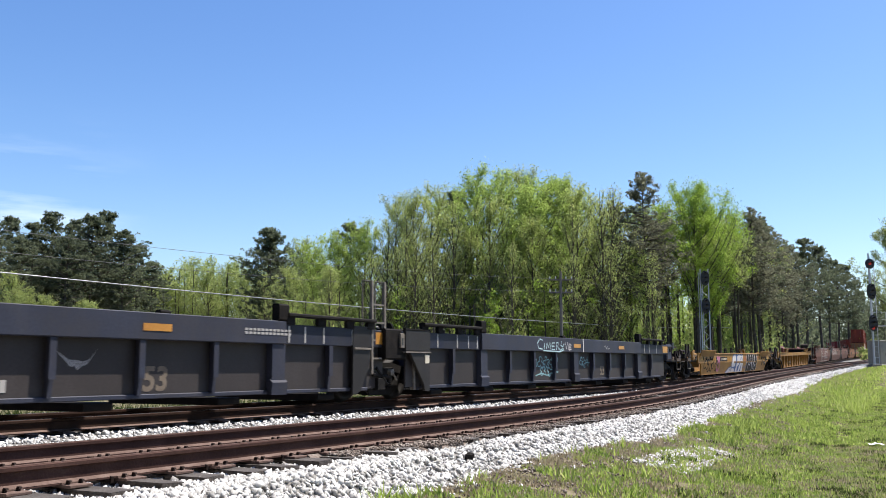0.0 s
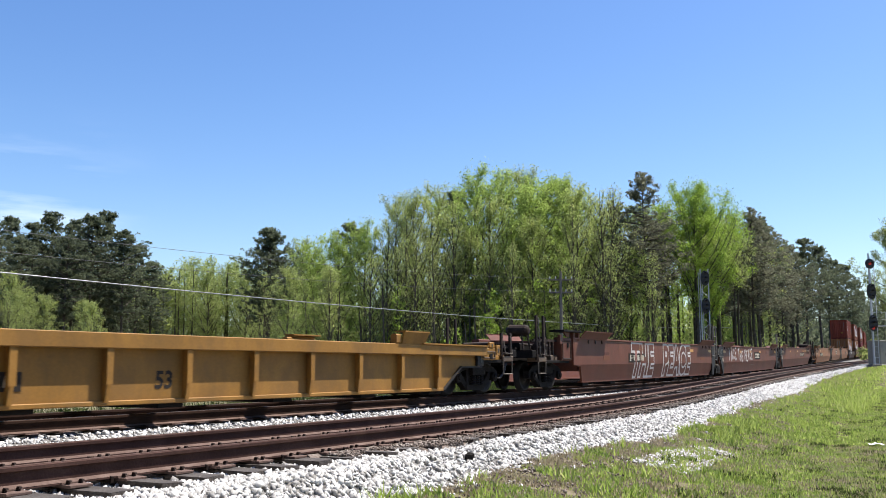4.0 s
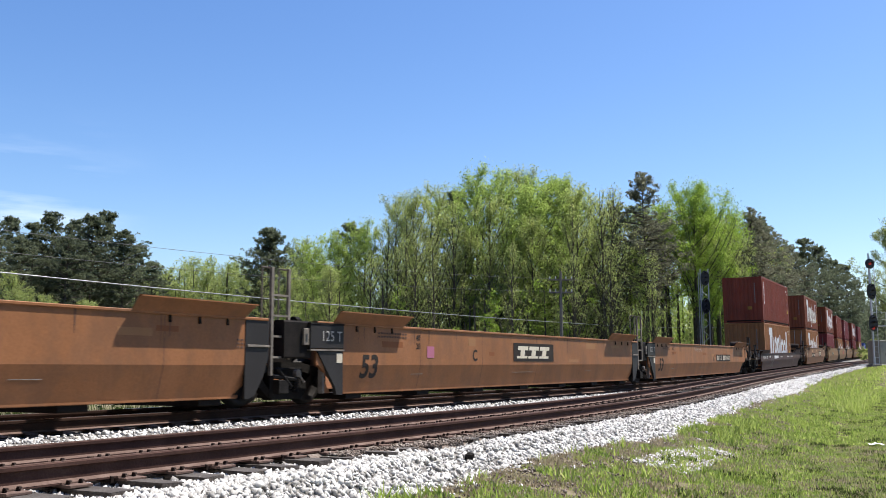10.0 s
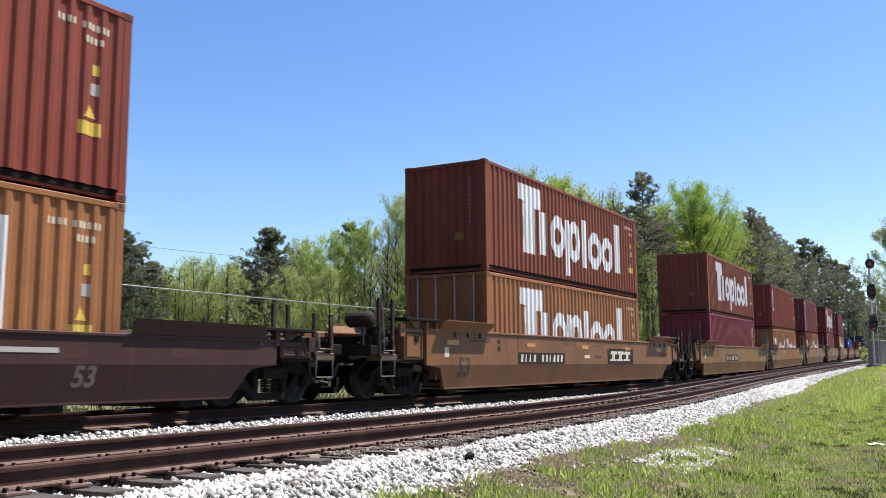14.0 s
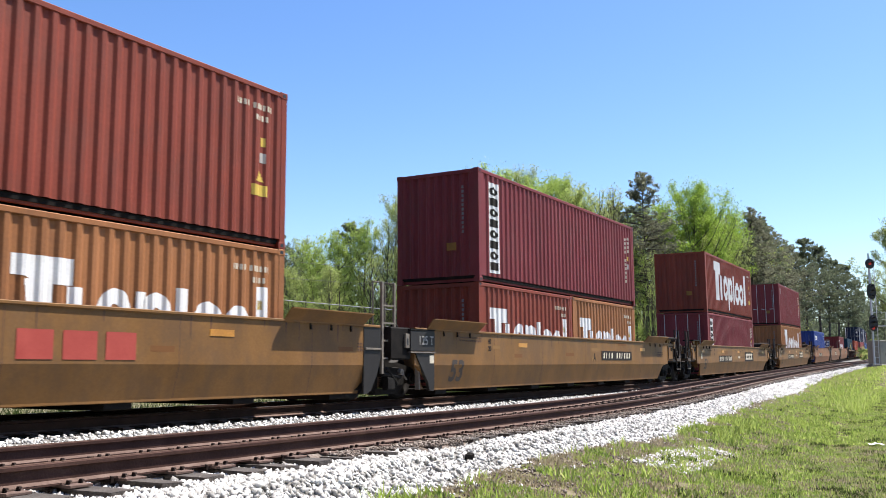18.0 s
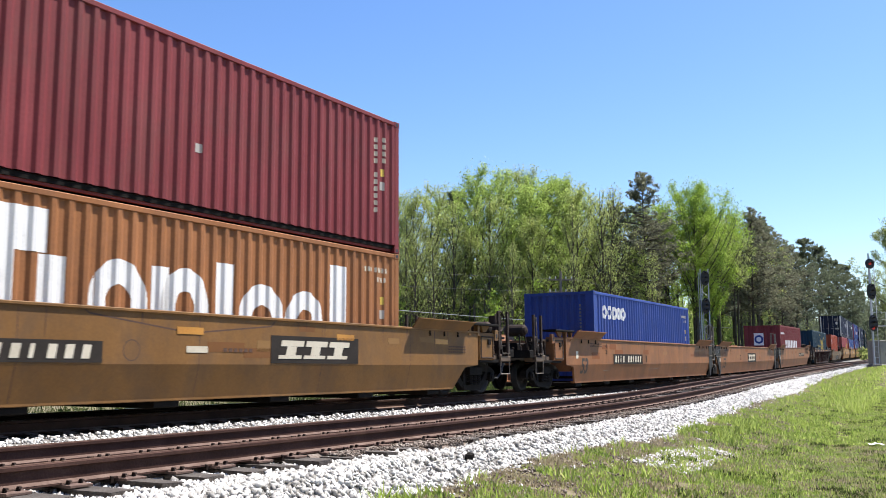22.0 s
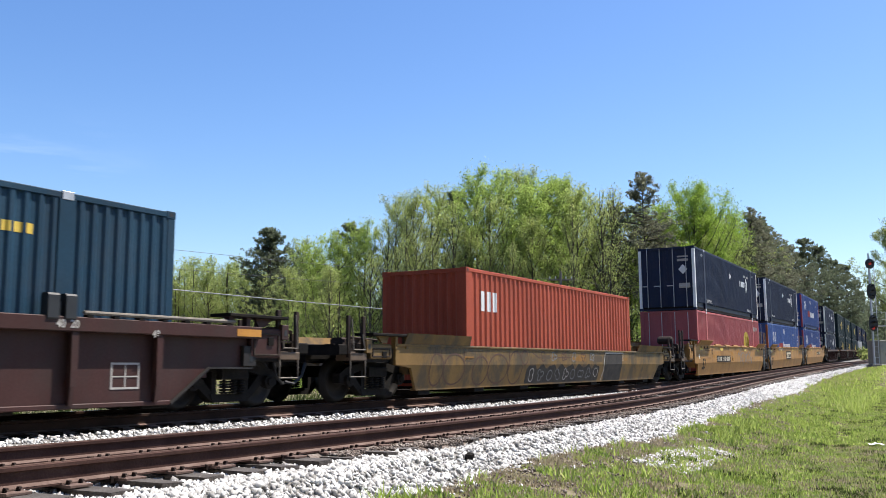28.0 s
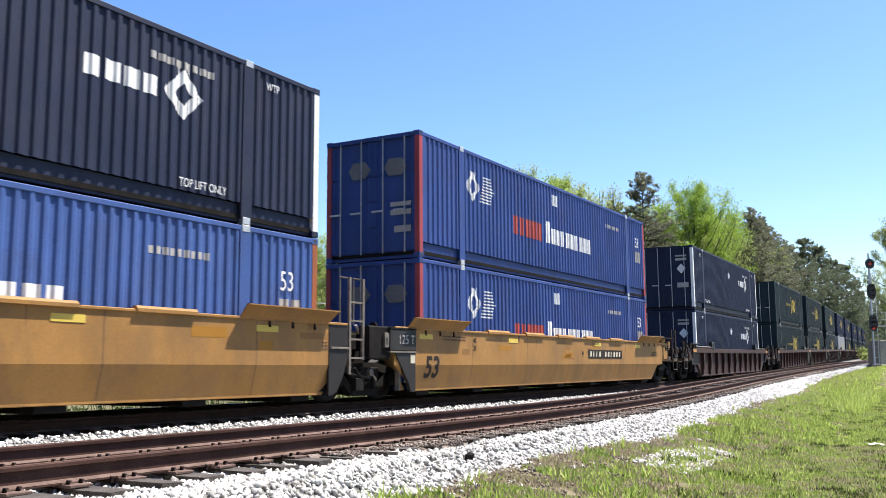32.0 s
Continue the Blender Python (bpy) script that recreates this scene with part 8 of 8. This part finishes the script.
number(5, "53", -8.3, 0.6, 0.5, M_FADEDARK)
reflectors(5, [-8.45, -4.2, -1.2, 1.9, 7.6])
panel(6, 1.98, 4.8, 0.93, 1.22)
number(6, "53", -8.1, 0.52, 0.6, M_FADEDARK)
number(6, "A", 1.3, 0.92, 0.36, M_FADEDARK)
reflectors(6, [-8.26, -4.12, 0.2, 4.0, 5.5, 7.7])
panel(7, -5.19, -2.05, 0.82, 1.13)
number(7, "53", -8.45, 0.56, 0.62, M_FADEDARK)
number(7, "B", -1.67, 0.86, 0.34, M_MARK)
reflectors(7, [-4.8], 1.25)
panel(8, -1.18, 1.4, 0.88, 1.36, 3)
number(8, "53", -8.0, 0.56, 0.62, M_MARK)
number(8, "C", -3.4, 0.9, 0.36, M_MARK)
smudge(8, [(-5.5, -5.2, 0.95, 1.2)], M_PINK)
panel(9, 2.15, 5.39, 0.85, 1.17)
number(9, "53", -7.95, 0.55, 0.64, M_MARK)
number(9, "A", 1.5, 0.86, 0.34, M_MARK)
scribble(9, -2.2, -0.8, 1.3, 1.46, M_OFFWHITE, 21, 6, 0.007)
smudge(10, [(-3.96 + 0.2 * k, -3.83 + 0.2 * k, 0.9, 1.08) for k in range(9)], M_WHITE, -1.47, "white bars")
number(10, "53", 5.25, 0.5, 0.40, M_FADED, label="faded pale number")
number(10, "53", -7.0, 0.95, 0.2, M_WHITE, label="white number")
number(10, "48", -6.3, 0.95, 0.2, M_WHITE, label="white number")
number(10, "45", -5.8, 0.95, 0.2, M_WHITE, label="white number")
scribble(10, -5.5, -4.0, 0.4, 1.05, M_GREYSPRAY, 22, 4, 0.014)
smudge(10, [(-8.6 + 0.14 * k, -8.5 + 0.14 * k, 0.9 + 0.07 * j, 0.94 + 0.07 * j) for k in range(9) for j in range(3)], M_OFFWHITE)
smudge(10, [(2.0, 3.1, 0.95, 1.02), (4.0, 5.0, 0.95, 1.02), (-1.2, -0.2, 0.95, 1.02)], M_OFFWHITE)
for i, x1, x2 in ((11, -4.75, 2.07), (15, -4.86, 1.86), (16, -4.76, 1.94)):
    panel(i, x1, x1 + 3.2, 0.82, 1.12)
    panel(i, x2, x2 + 2.55, 0.82, 1.3, 3)
    number(i, "53", -8.0, 0.54, 0.62, M_DIM)
    reflectors(i, [-8.5, -4.2, -0.2, 3.8, 7.4], 1.26)
panel(12, -3.95, -0.85, 0.85, 1.17)
number(12, "B", -0.5, 0.9, 0.32, M_MARK)
number(13, "53", -7.74, 0.45, 0.66, M_DIM)
number(13, "C", -1.0, 0.9, 0.34, M_MARK)
smudge(13, [(0.61, 1.15, 0.86, 1.25), (1.3, 1.85, 0.86, 1.25), (2.0, 2.53, 0.86, 1.25)], M_REDSPRAY, -1.47, "faded red blocks")
panel(14, 2.02, 5.02, 0.93, 1.22)
number(14, "53", -7.84, 0.45, 0.66, M_DIM)
number(14, "A", 1.3, 0.9, 0.34, M_MARK)
reflectors(13, [-3.2, 4.0], 1.25)
reflectors(14, [-4.2, 6.0], 1.25)
panel(17, -5.19, -1.97, 0.8, 1.13)
number(17, "53", -8.19, 0.55, 0.62, M_DIM)
number(17, "B", -1.6, 0.86, 0.34, M_MARK)
panel(18, -1.19, 1.37, 0.76, 1.25, 3)
number(18, "53", -7.81, 0.55, 0.64, M_DIM)
number(18, "C", -3.4, 0.9, 0.34, M_MARK)
panel(19, 2.17, 5.33, 0.94, 1.2)
number(19, "53", -7.75, 0.52, 0.66, M_DIM)
number(19, "A", 1.5, 0.9, 0.34, M_MARK)
smudge(20, [(-2.79 + 0.1 * k, -2.71 + 0.1 * k, z, z + 0.09) for k in range(9) for z in (0.5, 0.64)], M_OFFWHITE, -1.36)
smudge(20, [(-1.1 + 0.1 * k, -1.03 + 0.1 * k, z, z + 0.07) for k in range(4) for z in (0.5, 0.62)], M_OFFWHITE, -1.36)
smudge(20, [(6.7, 7.22, 0.8, 0.83), (6.7, 7.22, 0.45, 0.48), (6.7, 6.73, 0.48, 0.8), (7.19, 7.22, 0.48, 0.8), (6.95, 6.97, 0.48, 0.8), (6.73, 7.19, 0.62, 0.64)], M_OFFWHITE, -1.36)
number(20, "40  20", 5.65, 1.29, 0.15, M_OFFWHITE, -1.52, label="pale small numbers")
number(20, "48", 7.3, 1.2, 0.15, M_OFFWHITE, -1.52, label="pale small numbers")
sprayed_patch(21, [(3.0, 0.28), (2.98, 0.7), (3.05, 1.14), (4.72, 1.16), (4.66, 0.75), (4.7, 0.28)], M_GREYDARK, label="grey blanked-out patch")
sprayed(21, [[(2.8, 0.28), (2.95, 0.62), (2.9, 0.85), (3.02, 1.15), (4.75, 1.17), (4.7, 0.9)]], M_OFFWHITE, 0.025, -1.476, "pale sprayed border")
scallop = [(-2.95, 0.3)] + [(-2.95 + 5.5 * k / 60, 0.66 + 0.14 * abs(math.sin(k * 0.42)) + 0.03 * math.sin(k * 1.3)) for k in range(61)] + [(2.5, 0.3)]
sprayed_patch(21, scallop, M_GREYDARK, label="black faded sprayed block letters")
for k in range(9):
    sprayed(21, [petals(-2.6 + k * 0.6, 0.52, 0.17, (2, 3, 1)[k % 3], k * 1.3, 1.3)], M_GREYSPRAY if k % 4 else M_OFFWHITE, 0.013, -1.476, "pale sprayed outline")
for cx, cz, rx, rz in ((-4.65, 0.7, 0.55, 0.36), (-3.65, 0.72, 0.42, 0.42), (-5.6, 0.66, 0.4, 0.34), (-3.1, 0.98, 0.2, 0.18), (-6.9, 0.7, 0.5, 0.35), (-7.7, 0.7, 0.3, 0.36)):
    sprayed(21, [[(cx + rx * math.cos(k * 0.33), cz + rz * math.sin(k * 0.33)) for k in range(20)]], M_FADEDARK, 0.02, label="worn dark sprayed loop")
sprayed(21, [[(-2.6, 1.12), (-2.2, 0.98), (0.9, 1.0), (1.2, 1.12)]], M_FADEDARK, 0.014, -1.466, "seam of a welded doubler plate")
for k in range(6):
    sprayed(21, [petals(-1.9 + k * 0.75, 1.02, 0.13, 2 + k % 3, k * 0.9, 1.6)], M_GREYSPRAY if k % 2 else M_FADEDARK, 0.018, label="worn grey scrawl")
panel(22, -4.92, -1.64, 0.81, 1.12)
number(22, "53", -7.94, 0.52, 0.66, M_MARK)
number(22, "A", -1.2, 0.86, 0.34, M_MARK)
scribble(22, 0.34, 4.62, 0.55, 1.5, M_GREYSPRAY, 40, 8, 0.03)
panel(23, -1.31, 1.31, 0.79, 1.34, 3)
number(23, "53", -8.03, 0.52, 0.64, M_MARK)
number(23, "C", -3.6, 0.9, 0.34, M_MARK)
scribble(23, -5.0, -2.4, 1.4, 1.56, M_PALESPRAY, 41, 12, 0.014)
panel(24, 1.6, 4.76, 0.98, 1.25)
number(24, "53", -8.18, 0.54, 0.64, M_MARK)
number(24, "8", 1.1, 0.98, 0.3, M_MARK)
for i in (22, 23, 24):
    reflectors(i, [-8.4, -4.0, 2.2, 6.2], 1.36, M_YELLOW)
for i in (7, 8, 9, 17, 18, 19, 6, 5):
    off = WELL[i] - (JOINTS[i] + JOINTS[i + 1]) / 2
    for x in (-6.1, -1.2, 3.9):
        w = 1.3 if x == -1.2 else 0.5
        ledge = part("jacking_ledge", Geo().prism([(-1.425, 0.60), (-1.425, 0.612), (-1.40, 0.612), (-1.40, 0.60)], x + off, x + off + w), M_TOOL, cars[i], "worn lip of a welded pocket")
        for xx in (x + off, x + off + w - 0.02):
            part("pocket_side", Geo().prism([(-1.418, 0.60), (-1.40, 0.60), (-1.372, 0.47), (-1.383, 0.47)], xx, xx + 0.02), P_TTX if i > 6 else P_RED, ledge)
for i in (5, 6, 7, 8, 9, 12, 13, 14, 17, 18, 19, 22, 23, 24, 11, 15, 16):
    number(i, "40", -5.95, 1.32, 0.17, M_MARK, label="small dark number")
    number(i, "20", -5.95, 1.14, 0.17, M_MARK, label="small dark number")
    smudge(i, [(8.0 + 0.09 * k, 8.06 + 0.09 * k, 1.2 - 0.06 * j, 1.23 - 0.06 * j) for k in range(9) for j in range(3)], M_FADEDARK)
for i in (22, 23, 24):
    off = WELL[i] - (JOINTS[i] + JOINTS[i + 1]) / 2
    for x in (-5.2, -3.0, -0.8, 1.4, 3.6):
        part("edge_pad", Geo().prism([(-1.53, 1.56), (-1.53, 1.61), (-1.49, 1.65), (-1.43, 1.65), (-1.39, 1.61), (-1.39, 1.601), (-1.505, 1.601), (-1.505, 1.56)], x + off, x + off + 1.2), P_GOLD, cars[i])
for i in (11, 15, 16):
    sprayed(i, [[(-1.95, 1.59), (-1.8, 1.5), (0.1, 1.28), (1.95, 1.45), (2.1, 1.59)]], M_FADEDARK, 0.012, -1.466, "seam of a welded doubler plate")
    sprayed(i, [[(-1.05 + 0.15 * math.cos(k * 0.4), 1.0 + 0.15 * math.sin(k * 0.4)) for k in range(17)]], M_FADEDARK, 0.008, -1.466, "faint round mark")
    smudge(i, [(0.0, 0.45, 0.98, 1.08)], M_CREAM, -1.47, "pale label")
    smudge(i, [(0.8 + 0.12 * k, 0.88 + 0.12 * k, 1.0, 1.06) for k in range(6)], M_FADEDARK)
for i in (5, 6, 7, 8, 9, 12, 13, 14, 17, 18, 19, 22, 23, 24, 11, 15, 16):
    smudge(i, [(-7.4 + 0.1 * k, -7.33 + 0.1 * k, 1.42 - 0.07 * j, 1.455 - 0.07 * j) for k in range(11) for j in range(2)], M_FADEDARK)
    if CARS[i][2][0] == "c":
        smudge(i, [(-8.62, -8.42, 0.98, 1.2)], M_CREAM, -1.47, "small yellowed notice")


REPAINT = {P_TTX: ((0.205, 0.072, 0.025), (0.27, 0.135, 0.06)), P_BRONZE: ((0.165, 0.07, 0.022), (0.23, 0.125, 0.045)), P_RED: ((0.16, 0.062, 0.03), (0.10, 0.036, 0.024)), P_GOLD: ((0.33, 0.15, 0.02), (0.25, 0.125, 0.04)), P_BROWNOR: ((0.15, 0.06, 0.025), (0.22, 0.105, 0.05)), P_OLD: ((0.24, 0.12, 0.03), (0.09, 0.065, 0.04)), P_YELLOW: ((0.36, 0.17, 0.02), (0.23, 0.11, 0.03)), P_MAROON: ((0.06, 0.028, 0.022), (0.038, 0.016, 0.014))}
for mat, two in list(REPAINT.items()):
    REPAINT[mat] = [material("repainted_patch", [tuple(0.82 * v for v in c), c, tuple(1.12 * v for v in c)], 0.65, scale=2.2, fine=30, bump=0.04, spread=0.6, gloss=0.2) for c in two]
wear = random.Random(123)
for i in range(2, 25):
    mat = CARS[i][1]
    if CARS[i][3].get("ribbed") or mat not in REPAINT:
        continue
    off = WELL[i] - (JOINTS[i] + JOINTS[i + 1]) / 2
    roof = 1.18 if CARS[i][3].get("low") else 1.60
    # patches of newer or faded paint, where older markings were covered
    for _ in range(7):
        x, w, h = wear.uniform(-7.6, 7.4), wear.uniform(0.25, 0.9), wear.uniform(0.07, 0.2)
        z = wear.uniform(0.86, roof - 0.1 - h)
        bars([(x + off, x + off + w, z, z + h)], -1.47, REPAINT[mat][wear.random() < 0.4], cars[i], "repainted_patch", "patch of uneven paint", 0.0022)
    # welded seams between the side sheets
    for x in (-5.72, -2.9, 0.35, 3.2, 6.3):
        x += off + wear.uniform(-0.3, 0.3)
        sprayed(i, [[(x - off, 0.30), (x - off, 0.80), (x - off, roof - 0.06)]], M_FADEDARK, 0.006, -1.467, "welded seam between side sheets")
    # runs of rust under the top edge
    g = Geo()
    for _ in range(16):
        x, ln, w = off + wear.uniform(-8.6, 8.2), wear.uniform(0.1, 0.45), wear.uniform(0.006, 0.02)
        g.add([(x - w, -1.4735, roof - 0.05), (x + w, -1.4735, roof - 0.05), (x + 0.3 * w, -1.4735, roof - 0.05 - ln), (x - 0.3 * w, -1.4735, roof - 0.05 - ln)], [(0, 1, 2, 3)])
    tagged(part("rust_runs", g, M_FADEDARK, cars[i], "thin rusty runs below the top edge"), kind="stuff")


for ob in scene.objects:
    if ob.name.split(".")[0] in ("code_line", "marking", "stripes", "upright_marking"):
        tagged(ob, kind="stuff")


def motions():
    """The train runs along its track for the whole film."""
    for ob, place, up in moving:
        half = 6.5 if ob.name.startswith("well_car") else 5.0
        walk(ob, [(t, stand(place, up, half, t)) for t in np.arange(0.0, 32.01, 1.0)])


motions()
